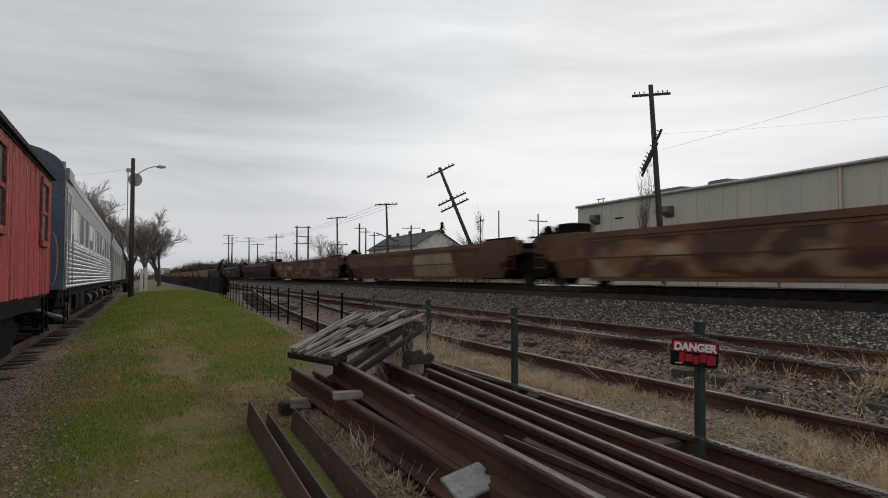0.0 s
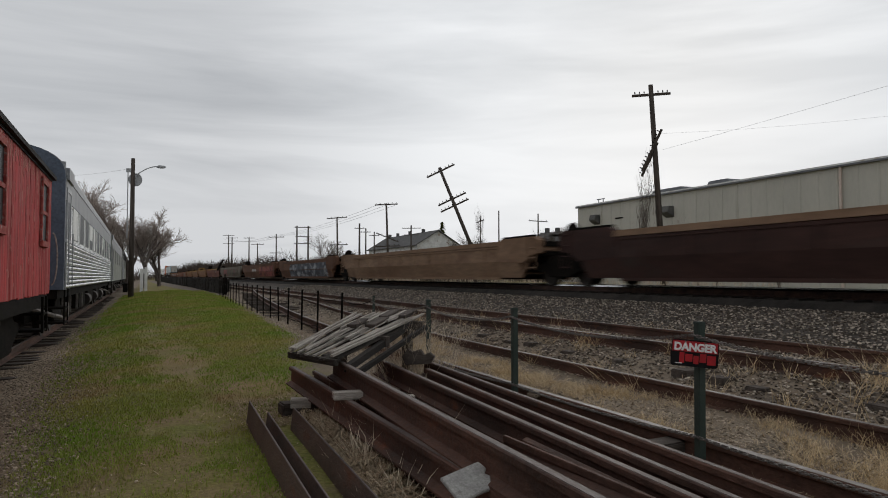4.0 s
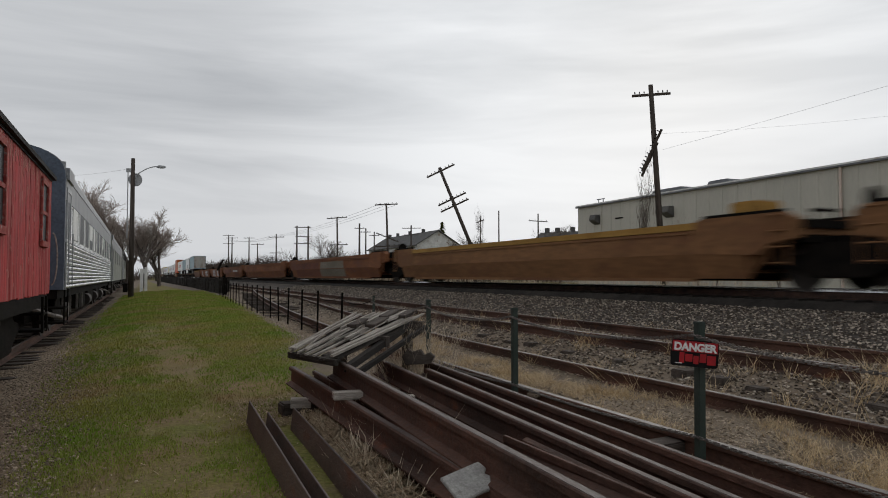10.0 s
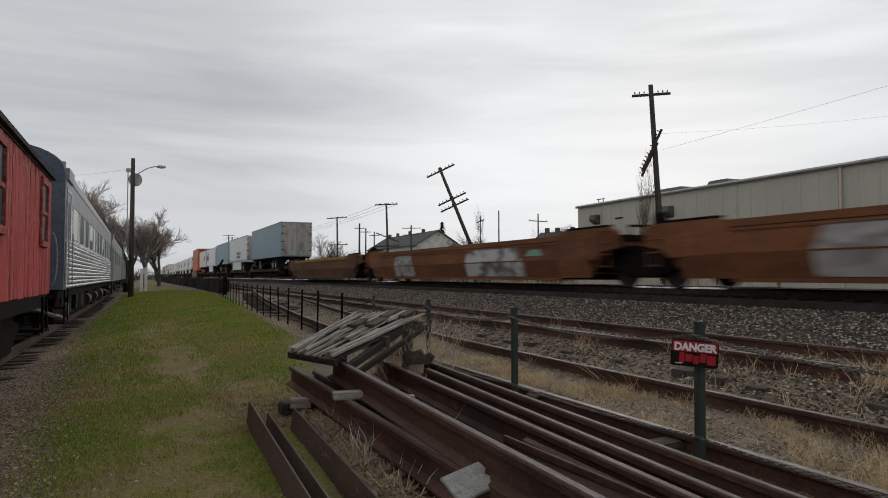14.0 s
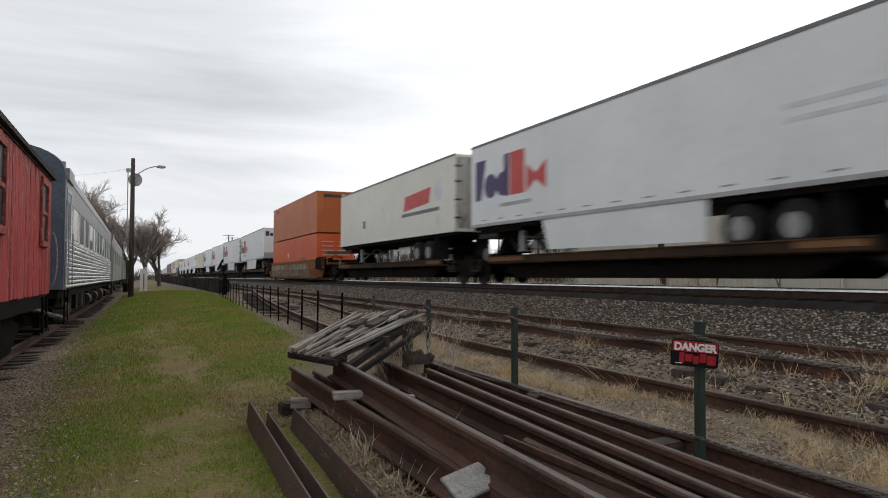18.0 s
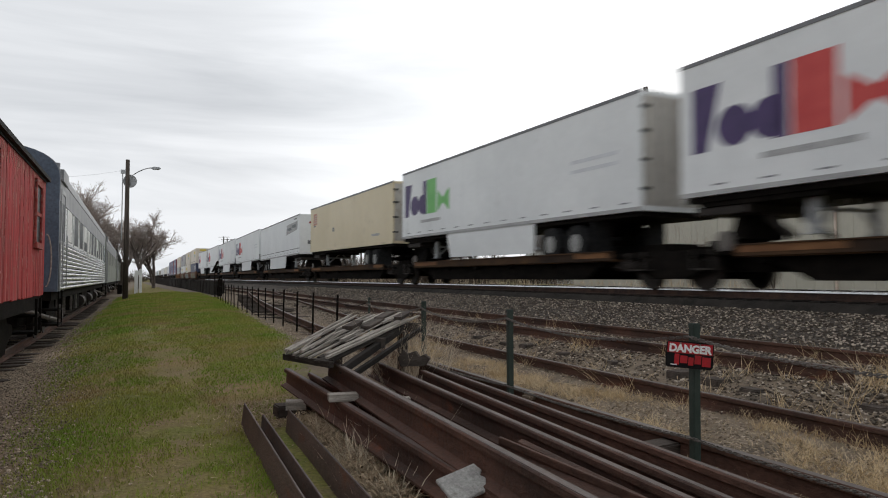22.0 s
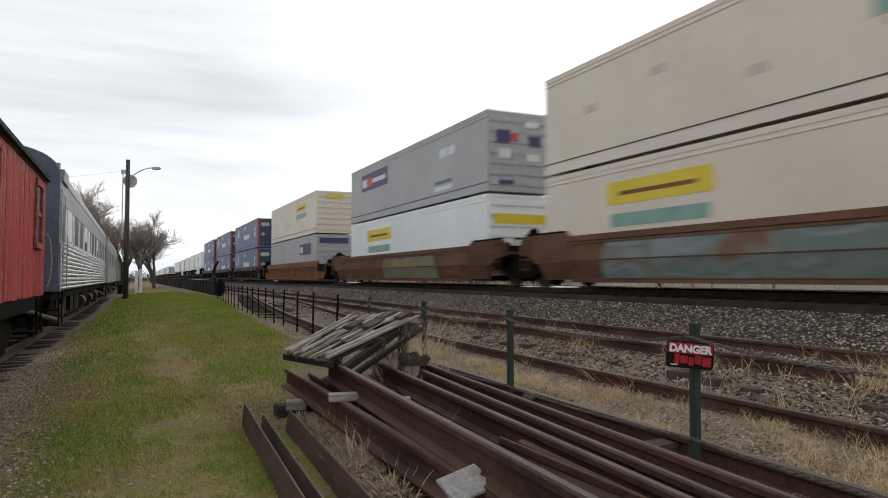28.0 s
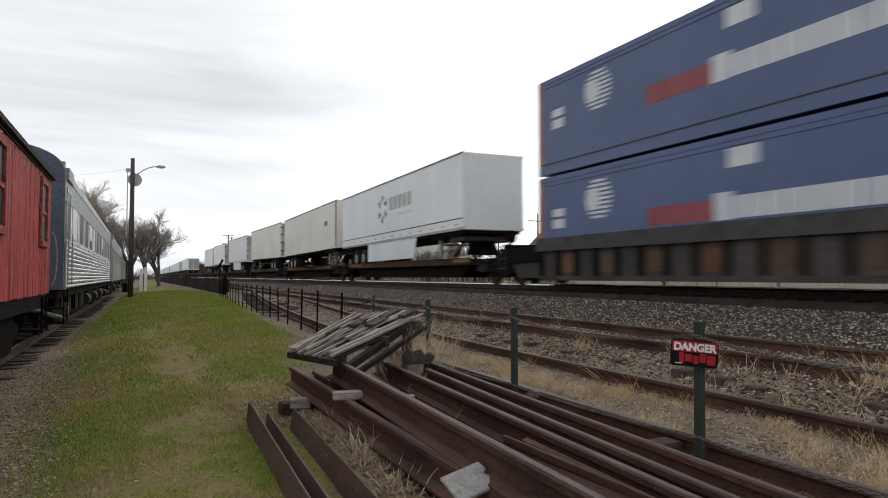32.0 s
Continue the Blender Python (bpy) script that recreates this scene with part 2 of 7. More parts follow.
# paints of the passing train
PAINT = dict(
    maroon=S("maroon_well", (0.038, 0.021, 0.018), (0.064, 0.034, 0.028), 0.8, 0.75, 0.15, stain=(0.05, 0.035, 0.03), stretch=(1, 0.3, 0.9), lo=0.36, hi=0.64),
    brown=S("brown_well", (0.098, 0.050, 0.033), (0.165, 0.088, 0.056), 0.8, 0.75, 0.15, stain=(0.185, 0.092, 0.048), stain_at=0.60, stretch=(1, 0.3, 0.9), lo=0.36, hi=0.64),
    tan=S("faded_tan_well", (0.19, 0.115, 0.072), (0.26, 0.17, 0.11), 0.8, 0.75, 0.15, stain=(0.16, 0.095, 0.065), stretch=(1, 0.3, 0.9), lo=0.36, hi=0.64),
    grey=S("faded_grey_well", (0.15, 0.13, 0.10), (0.22, 0.195, 0.155), 0.8, 0.75, 0.15, stain=(0.17, 0.13, 0.10), stretch=(1, 0.3, 0.9), lo=0.36, hi=0.64),
    ochre=S("weathered_yellow_well", (0.175, 0.088, 0.042), (0.24, 0.122, 0.056), 0.7, 0.75, 0.15, stain=(0.16, 0.075, 0.04), stain_at=0.58, stretch=(1, 0.3, 0.9), lo=0.36, hi=0.64),
    chord=S("yellow_top_chord", (0.27, 0.15, 0.04), (0.38, 0.22, 0.06), 1.0, 0.75, 0.1),
    rustorange=S("rust_orange_well", (0.145, 0.058, 0.029), (0.235, 0.098, 0.045), 0.7, 0.75, 0.15, stain=(0.14, 0.06, 0.04), stain_at=0.58, stretch=(1, 0.3, 0.9), lo=0.36, hi=0.64),
    brick=S("brick_red_well", (0.12, 0.048, 0.034), (0.19, 0.080, 0.052), 0.7, 0.75, 0.15, stain=(0.12, 0.055, 0.04), stain_at=0.6, stretch=(1, 0.3, 0.9), lo=0.36, hi=0.64),
    amber=S("amber_well", (0.215, 0.085, 0.028), (0.285, 0.118, 0.04), 0.7, 0.75, 0.15, stain=(0.20, 0.085, 0.04), stain_at=0.6, stretch=(1, 0.3, 0.9), lo=0.36, hi=0.64),
    black=S("grimy_black_well", (0.045, 0.04, 0.038), (0.085, 0.075, 0.07), 0.8, 0.75, 0.15, stain=(0.11, 0.09, 0.075), stretch=(1, 0.3, 0.9), lo=0.36, hi=0.64),
    yellowdeck=S("grimy_yellow_deck", (0.026, 0.018, 0.014), (0.092, 0.050, 0.025), 0.45, 0.8, 0.1, stain=(0.24, 0.12, 0.03), stain_at=0.66, stretch=(1, 0.6, 1)),
    roof_rail=S("grey_roof_rail", (0.13, 0.135, 0.14), (0.19, 0.195, 0.20), 1.5, 0.5, 0.02, metal=0.3, grit=0.2),
    beige=S("faded_beige_panel", (0.25, 0.195, 0.12), (0.33, 0.265, 0.175), 0.9, 0.75, 0.1, stain=(0.19, 0.14, 0.09), stain_at=0.62),
    olive=S("faint_olive_patch", (0.085, 0.06, 0.038), (0.12, 0.088, 0.055), 0.9, 0.75, 0.1),
    blue_grey=S("blue_grey_trailer", (0.185, 0.29, 0.335), (0.215, 0.325, 0.375), 0.35, 0.45, 0.02, grit=0.1),
    white=S("white_trailer", (0.70, 0.72, 0.725), (0.78, 0.80, 0.80), 0.35, 0.45, 0.02, stain=(0.60, 0.61, 0.61), stain_at=0.68, grit=0.1),
    warm=S("warm_white_trailer", (0.68, 0.66, 0.59), (0.76, 0.74, 0.67), 0.35, 0.45, 0.02, stain=(0.56, 0.53, 0.46), stain_at=0.66, grit=0.1),
    cream=S("cream_trailer", (0.62, 0.53, 0.35), (0.69, 0.60, 0.42), 0.35, 0.45, 0.02, stain=(0.5, 0.42, 0.28), stain_at=0.66, grit=0.1),
    putty=S("putty_container", (0.62, 0.56, 0.465), (0.69, 0.63, 0.53), 0.35, 0.5, 0.02, stain=(0.54, 0.48, 0.40), stain_at=0.67, grit=0.1),
    grey_box=S("grey_container", (0.345, 0.348, 0.355), (0.40, 0.403, 0.41), 0.35, 0.5, 0.02, grit=0.1),
    orange=S("orange_container", (0.42, 0.105, 0.024), (0.50, 0.135, 0.03), 0.4, 0.5, 0.02, stain=(0.40, 0.095, 0.028), stain_at=0.64, grit=0.1),
    vermilion=S("vermilion_container", (0.55, 0.085, 0.02), (0.63, 0.115, 0.028), 0.4, 0.5, 0.02, stain=(0.45, 0.075, 0.025), stain_at=0.64, grit=0.1),
    blue=S("blue_container", (0.078, 0.112, 0.215), (0.10, 0.136, 0.255), 0.4, 0.5, 0.02, stain=(0.062, 0.095, 0.20), stain_at=0.66, grit=0.1),
    navy=S("navy_container", (0.028, 0.038, 0.075), (0.04, 0.05, 0.095), 0.4, 0.5, 0.02, grit=0.1),
    steel_trim=S("dull_steel_trim", (0.33, 0.33, 0.33), (0.45, 0.45, 0.44), 2, 0.5, 0.05, metal=0.4),
    trim_dark=S("dark_trim", (0.05, 0.05, 0.05), (0.09, 0.085, 0.08), 2, 0.7, 0.05),
    purple=S("purple_mark", (0.055, 0.035, 0.11), (0.075, 0.045, 0.14), 2, 0.5, 0.0, grit=0.1),
    red=S("red_mark", (0.50, 0.05, 0.05), (0.58, 0.08, 0.07), 2, 0.5, 0.0, grit=0.1),
    dull_orange=S("dull_orange_mark", (0.30, 0.11, 0.065), (0.38, 0.15, 0.09), 2, 0.5, 0.0, grit=0.1),
    post_red=S("dull_red_mark", (0.26, 0.045, 0.045), (0.33, 0.065, 0.06), 2, 0.5, 0.0, grit=0.1),
    grimy=S("grimy_door", (0.36, 0.335, 0.30), (0.50, 0.475, 0.43), 1.2, 0.6, 0.05, stain=(0.24, 0.20, 0.165), stain_at=0.56, stretch=(1, 1, 0.4), grit=0.25),
    faint_red=S("faded_red_mark", (0.42, 0.16, 0.11), (0.52, 0.24, 0.17), 6, 0.5, 0.0, grit=0.3),
    green=S("green_mark", (0.13, 0.42, 0.11), (0.18, 0.50, 0.15), 2, 0.5, 0.0, grit=0.1),
    yellow=S("yellow_mark", (0.62, 0.47, 0.03), (0.70, 0.54, 0.05), 2, 0.5, 0.0, grit=0.1),
    teal=S("teal_mark", (0.18, 0.32, 0.27), (0.24, 0.38, 0.33), 2, 0.5, 0.0, grit=0.1),
    pale=S("pale_mark", (0.55, 0.57, 0.60), (0.66, 0.68, 0.70), 2, 0.5, 0.0, grit=0.1),
    pinkish=S("dirty_pink_band", (0.46, 0.36, 0.31), (0.56, 0.47, 0.41), 1, 0.6, 0.0, grit=0.3),
    smudge=S("faded_smudge", (0.46, 0.42, 0.36), (0.54, 0.49, 0.42), 3, 0.6, 0.0, grit=0.3),
    smoke=S("grey_mark", (0.10, 0.11, 0.12), (0.16, 0.17, 0.18), 2, 0.5, 0.0, grit=0.1),
    spray_cool=blotched("cool_spray_paint", [(0.10, 0.065, 0.05), (0.30, 0.31, 0.33), (0.060, 0.062, 0.070), (0.11, 0.12, 0.14), (0.36, 0.37, 0.38), (0.08, 0.07, 0.07)], 1.1),
    spray_warm=blotched("warm_spray_paint", [(0.075, 0.045, 0.034), (0.27, 0.19, 0.125), (0.13, 0.055, 0.036), (0.080, 0.050, 0.040), (0.24, 0.125, 0.07), (0.36, 0.28, 0.20)]),
    spray_pink=blotched("pink_spray_paint", [(0.12, 0.095, 0.065), (0.17, 0.14, 0.10), (0.095, 0.095, 0.07), (0.27, 0.085, 0.085), (0.15, 0.115, 0.08)]),
    spray_red=blotched("red_spray_paint", [(0.11, 0.05, 0.034), (0.26, 0.075, 0.062), (0.10, 0.045, 0.036), (0.30, 0.095, 0.085), (0.20, 0.09, 0.045), (0.29, 0.17, 0.13), (0.12, 0.055, 0.04)], 0.9),
    spray_grey=blotched("silver_spray_paint", [(0.10, 0.085, 0.075), (0.30, 0.285, 0.27), (0.40, 0.39, 0.38), (0.24, 0.215, 0.20), (0.42, 0.40, 0.385), (0.12, 0.09, 0.075)], 0.9),
    spray_pale=blotched("pale_silver_paint", [(0.30, 0.30, 0.29), (0.50, 0.50, 0.49), (0.56, 0.55, 0.54), (0.14, 0.125, 0.12), (0.50, 0.49, 0.48), (0.42, 0.41, 0.40), (0.54, 0.53, 0.52)], 0.7),
    spray_sage=blotched("sage_spray_paint", [(0.19, 0.11, 0.08), (0.20, 0.235, 0.215), (0.15, 0.19, 0.17), (0.235, 0.265, 0.275), (0.17, 0.18, 0.15), (0.22, 0.25, 0.25)]),
    spray_buff=blotched("buff_spray_paint", [(0.20, 0.13, 0.075), (0.30, 0.25, 0.19), (0.19, 0.155, 0.115), (0.33, 0.285, 0.225), (0.22, 0.155, 0.10)]),
    spray_green=blotched("green_spray_paint", [(0.20, 0.13, 0.065), (0.12, 0.20, 0.165), (0.25, 0.17, 0.09), (0.17, 0.21, 0.17), (0.19, 0.10, 0.06), (0.22, 0.22, 0.19)]),
)


# ---- mesh helpers ----
class Shape:
    """Vertices and faces of one mesh."""

    def __init__(self):
        self.v, self.f = [], []

    def add(self, v, f):
        n = len(self.v)
        self.v += [tuple(p) for p in v]
        self.f += [[i + n for i in face] for face in f]
        return self

    def box(self, x0, x1, y0, y1, z0, z1):
        v = [(x, y, z) for z in (z0, z1) for y in (y0, y1) for x in (x0, x1)]
        return self.add(v, [(0, 2, 3, 1), (4, 5, 7, 6), (0, 1, 5, 4), (2, 6, 7, 3), (0, 4, 6, 2), (1, 3, 7, 5)])

    def tube(self, a, b, r0, r1=None, n=8, caps=True):
        a, b = Vector(a), Vector(b)
        r1 = r0 if r1 is None else r1
        w = (b - a).normalized()
        u = w.orthogonal().normalized()
        s = w.cross(u)
        ring = [(u * math.cos(2 * math.pi * i / n) + s * math.sin(2 * math.pi * i / n)) for i in range(n)]
        v = [a + p * r0 for p in ring] + [b + p * r1 for p in ring]
        f = [(i, (i + 1) % n, n + (i + 1) % n, n + i) for i in range(n)]
        if caps:
            f += [tuple(range(n - 1, -1, -1)), tuple(range(n, 2 * n))]
        return self.add(v, f)

    def prism(self, outline, a, b, axis="y"):
        """An outline swept along an axis; the outline's two numbers are (x, z) for y, (y, z) for x, (x, y) for z."""
        put = {"y": lambda p, d: (p[0], d, p[1]), "x": lambda p, d: (d, p[0], p[1]), "z": lambda p, d: (p[0], p[1], d)}[axis]
        n = len(outline)
        v = [put(p, a) for p in outline] + [put(p, b) for p in outline]
        f = [(i, (i + 1) % n, n + (i + 1) % n, n + i) for i in range(n)] + [tuple(range(n - 1, -1, -1)), tuple(range(n, 2 * n))]
        return self.add(v, f)

    def mesh(self, name, material, bevel=0.0, smooth=False):
        me = bpy.data.meshes.new(name)
        me.from_pydata(self.v, [], self.f)
        bm = bmesh.new()
        bm.from_mesh(me)
        bmesh.ops.recalc_face_normals(bm, faces=bm.faces)
        if bevel:
            sharp = [e for e in bm.edges if e.is_manifold and e.calc_face_angle(0) > 0.5]
            bmesh.ops.bevel(bm, geom=sharp, offset=bevel, segments=2, affect="EDGES", clamp_overlap=True)
        bm.to_mesh(me)
        bm.free()
        if smooth:
            me.shade_smooth()
        me.materials.append(material)
        return me


def part(name, shape, material, parent, label="", at=None, bevel=0.0, smooth=False):
    """One mesh object under a thing or a part; a ready mesh may be shared."""
    me = shape if isinstance(shape, bpy.types.Mesh) else shape.mesh(name, material, bevel, smooth)
    ob = new(name, me)
    ob.parent = parent
    if at is not None:
        ob.matrix_basis = at
    if label:
        ob["label"] = label
    return ob


def thing(name, label, category, at, group="", kind=""):
    ob = new(name)
    ob.matrix_basis = at
    ob.empty_display_size = 0.3
    return tagged(ob, label, category, group, kind)


def solid(name, shape, material, label, category="", at=None, group="", kind="", bevel=0.0, smooth=False):
    ob = new(name, shape.mesh(name, material, bevel, smooth))
    if at is not None:
        ob.matrix_basis = at
    return tagged(ob, label, category, group, kind)


def smoothstep(a, b, x):
    u = min(1.0, max(0.0, (x - a) / (b - a)))
    return u * u * (3 - 2 * u)


def ground_z(x, y):
    """Height of the ground: low by the coaches, level at the fence, a bank up to the main line, lower again beyond."""
    z = -0.50 + 0.38 * smoothstep(-2.4, 0.0, x) + 0.12 * smoothstep(0.2, 2.6, x)
    z += -0.05 * smoothstep(2.4, 3.2, x) - 0.05 * smoothstep(2.7, 3.4, x) + 0.27 * smoothstep(4.7, 6.0, x)
    z += 0.20 * smoothstep(14.5, 18, x)
    return z + 0.03 * noise.noise(Vector((x * 0.7, y * 0.5, 3.0)))

# ---- ground ----
def ground():
    xs = [-900, -400, -200, -100, -60, -40, -25, -16, -10] + [-7 + 0.35 * i for i in range(75)] + [20, 22, 26, 32, 42, 60, 100, 200, 400, 900]
    ys = [-1200, -500, -200, -80, -30, -10] + [-4 + 0.5 * i for i in range(70)] + [32, 36, 42, 50, 60, 75, 95, 120, 160, 220, 320, 500, 900, 1600, 2600]
    g = Shape()
    g.v = [(x, y, ground_z(x, y)) for y in ys for x in xs]
    n = len(xs)
    g.f = [(j * n + i, j * n + i + 1, (j + 1) * n + i + 1, (j + 1) * n + i) for j in range(len(ys) - 1) for i in range(n - 1)]
    return solid("ground", g, MAT["dirt"], "worn ground of dirt, gravel and thin grass beside the tracks", "ground", kind="structure", smooth=True)


def ground_material():
    """Grass on the strip between the coaches and the fence, bare gravel and dirt elsewhere, with ragged margins."""
    m = MAT["dirt"]
    t, k = m.node_tree, m.node_tree.links
    b = t.nodes["Principled BSDF"]
    dirt_out = b.inputs["Base Color"].links[0].from_socket
    g = MAT["grass"].node_tree
    c = t.nodes.new("ShaderNodeTexCoord")
    sep = t.nodes.new("ShaderNodeSeparateXYZ")
    k.new(c.outputs["Object"], sep.inputs[0])
    tones = []
    for scale, one, two in ((0.7, (0.140, 0.150, 0.036), (0.245, 0.175, 0.078)), (26.0, (0.68, 0.68, 0.68), (1.3, 1.3, 1.3))):
        n = node(t, "ShaderNodeTexNoise", Scale=scale, Detail=6.0, Roughness=0.65)
        k.new(c.outputs["Object"], n.inputs["Vector"])
        r = t.nodes.new("ShaderNodeMapRange")
        r.inputs["From Min"].default_value, r.inputs["From Max"].default_value = 0.38, 0.62
        k.new(n.outputs["Fac"], r.inputs["Value"])
        x = t.nodes.new("ShaderNodeMixRGB")
        x.inputs["Color1"].default_value, x.inputs["Color2"].default_value = (*one, 1), (*two, 1)
        k.new(r.outputs["Result"], x.inputs["Fac"])
        tones.append(x)
    green = t.nodes.new("ShaderNodeMixRGB")
    green.blend_type = "MULTIPLY"
    green.inputs["Fac"].default_value = 0.8
    k.new(tones[0].outputs["Color"], green.inputs["Color1"])
    k.new(tones[1].outputs["Color"], green.inputs["Color2"])
    ragged = node(t, "ShaderNodeTexNoise", Scale=1.4, Detail=6.0, Roughness=0.7)
    k.new(c.outputs["Object"], ragged.inputs["Vector"])

    def math_node(op, a, second):
        n = t.nodes.new("ShaderNodeMath")
        n.operation = op
        for i, value in enumerate((a, second)):
            if isinstance(value, (int, float)):
                n.inputs[i].default_value = value
            else:
                k.new(value, n.inputs[i])
        return n.outputs[0]

    def ramp(value, lo, hi, one=0.0, two=1.0):
        n = t.nodes.new("ShaderNodeMapRange")
        for key, v in (("From Min", lo), ("From Max", hi), ("To Min", one), ("To Max", two)):
            n.inputs[key].default_value = v
        k.new(value, n.inputs["Value"])
        return n.outputs["Result"]

    wob = math_node("MULTIPLY", math_node("SUBTRACT", ragged.outputs["Fac"], 0.5), 1.3)
    x = math_node("ADD", sep.outputs["X"], wob)
    y = sep.outputs["Y"]
    left = ramp(math_node("SUBTRACT", x, ramp(y, 4.0, 20.0, -0.55, -1.3)), -0.5, 0.4)
    right = ramp(math_node("SUBTRACT", x, math_node("ADD", ramp(y, 4.0, 15.0, 0.0, 1.4), ramp(y, 15.0, 44.0, 0.0, 1.7))), 0.95, 1.6, 1.0, 0.0)
    strip = math_node("MULTIPLY", left, right)
    wild = math_node("MULTIPLY", ramp(x, 15.5, 18.0), 0.9)
    bare = math_node("MULTIPLY", ramp(ragged.outputs["Fac"], 0.45, 0.65, 1.0, 0.6), strip)
    pale = t.nodes.new("ShaderNodeMixRGB")
    pale.blend_type = "MULTIPLY"
    k.new(math_node("MULTIPLY", ramp(x, -0.2, -1.4), ramp(y, 30.0, 12.0)), pale.inputs["Fac"])
    k.new(dirt_out, pale.inputs["Color1"])
    pale.inputs["Color2"].default_value = (1.55, 1.5, 1.42, 1)
    dirt_out = pale.outputs["Color"]
    mask = math_node("MAXIMUM", bare, wild)
    mix = t.nodes.new("ShaderNodeMixRGB")
    k.new(mask, mix.inputs["Fac"])
    k.new(dirt_out, mix.inputs["Color1"])
    k.new(green.outputs["Color"], mix.inputs["Color2"])
    k.new(mix.outputs["Color"], b.inputs["Base Color"])


ground_material()
ground()

MAIN_TOP = 0.90


def track_x(y):
    """Middle of the main line: straight past the camera, bending a little to the right of its old course far off."""
    x = 12.40 - 0.0133 * min(y, 70)
    if y > 70:
        u = min(y, 150) - 70
        x -= 0.0133 * u - 0.0113 * u * u / 160
        x -= 0.002 * max(0.0, y - 150)
    return x


def heading(y):
    return math.degrees(math.atan((track_x(y - 1) - track_x(y + 1)) / 2))


TRACK_Y = [-1000, -40, 0, 40, 70, 78, 86, 94, 102, 110, 118, 126, 134, 142, 150, 200, 400, 1500]


def along_track(outline):
    """An outline of (x from the track's middle, z) swept along the main line."""
    g, n = Shape(), len(outline)
    for y in TRACK_Y:
        g.v += [(track_x(y) + p[0], y, p[1]) for p in outline]
    g.f = [(j * n + i, j * n + (i + 1) % n, (j + 1) * n + (i + 1) % n, (j + 1) * n + i) for j in range(len(TRACK_Y) - 1) for i in range(n)]
    g.f += [tuple(range(n)), tuple(range(len(TRACK_Y) * n - n, len(TRACK_Y) * n))]
    return g


def rail_outline(h=0.17, s=1.0):
    return [(-0.07 * s, 0), (0.07 * s, 0), (0.07 * s, 0.012), (0.012 * s, 0.032), (0.009 * s, h - 0.045), (0.036 * s, h - 0.034), (0.036 * s, h - 0.006), (0.028 * s, h),
            (-0.028 * s, h), (-0.036 * s, h - 0.006), (-0.036 * s, h - 0.034), (-0.009 * s, h - 0.045), (-0.012 * s, h * 0.19), (-0.07 * s, 0.012)]


def swept_rail(line, h=0.17, low=0.0):
    """A rail along a polyline of (x, y, z of its head); the foot is low metres under its usual place."""
    g, o = Shape(), rail_outline(h)
    n = len(o)
    for x, y, z in line:
        g.v += [(x + p[0], y, z - h + p[1]) for p in o]
    for j in range(len(line) - 1):
        g.f += [(j * n + i, j * n + (i + 1) % n, (j + 1) * n + (i + 1) % n, (j + 1) * n + i) for i in range(n)]
    g.f += [tuple(range(n)), tuple(range(len(line) * n - n, len(line) * n))]
    return g


# main line: a raised ballast bank, ties, two polished rails
bank = along_track([(-4.4, 0.05), (-3.4, 0.28), (-2.8, 0.38), (-1.75, 0.52), (-1.2, 0.56), (1.2, 0.56), (1.8, 0.54), (3.3, 0.2), (3.3, -0.5), (-4.4, -0.5)])
main_line = thing("main_line", "main track with polished rails on a raised grey ballast bank", "railway track", pose(0, 0, 0), kind="structure")
part("ballast_bank", bank, MAT["ballast"], main_line)
part("oily_ballast", along_track([(-1.65, 0.5), (-1.38, 0.70), (1.4, 0.70), (1.7, 0.5)]), MAT["oily"], main_line, "black oil-soaked ballast between the ties")
for side in (-1, 1):
    x = side * 0.7525
    part("rail", along_track([(x + a, MAIN_TOP - 0.17 + b) for a, b in rail_outline()]), MAT["rust_dark"], main_line)
    part("rail_head", along_track([(x - 0.03, MAIN_TOP - 0.004), (x + 0.03, MAIN_TOP - 0.004), (x + 0.03, MAIN_TOP + 0.003), (x - 0.03, MAIN_TOP + 0.003)]), MAT["rail_bright"], main_line, "polished running surface")
part("rail_corner", along_track([(-0.7525 - 0.050, MAIN_TOP - 0.034), (-0.7525 - 0.037, MAIN_TOP + 0.002), (-0.7525 - 0.03, MAIN_TOP - 0.03)]), MAT["rail_bright"], main_line, "polished upper corner of a rail")
part("rail_corner", along_track([(0.7525 - 0.038, MAIN_TOP - 0.034), (0.7525 - 0.03, MAIN_TOP - 0.034), (0.7525 - 0.03, MAIN_TOP + 0.002), (0.7525 - 0.038, MAIN_TOP + 0.002)]), MAT["rail_bright"], main_line, "polished inner face of a rail")
main_tie = Shape().box(-1.3, 1.3, -0.115, 0.115, -0.16, 0.0).mesh("tie", MAT["tie_main"], 0.012)
tie_mesh = Shape().box(-1.3, 1.3, -0.115, 0.115, -0.16, 0.0).mesh("tie", MAT["tie"], 0.012)
for i in range(130):
    y = -4 + i * 0.53
    part("tie", main_tie, None, main_line, at=pose(track_x(y), y, MAIN_TOP - 0.165, 0, 0, random.uniform(-0.6, 0.6)))
far_ties = Shape()
for i in range(600):
    y = 65 + i * 0.53
    far_ties.box(track_x(y) - 1.3, track_x(y) + 1.3, y - 0.115, y + 0.115, MAIN_TOP - 0.32, MAIN_TOP - 0.165)
tagged(part("far_ties", far_ties, MAT["tie_main"], main_line), kind="stuff")


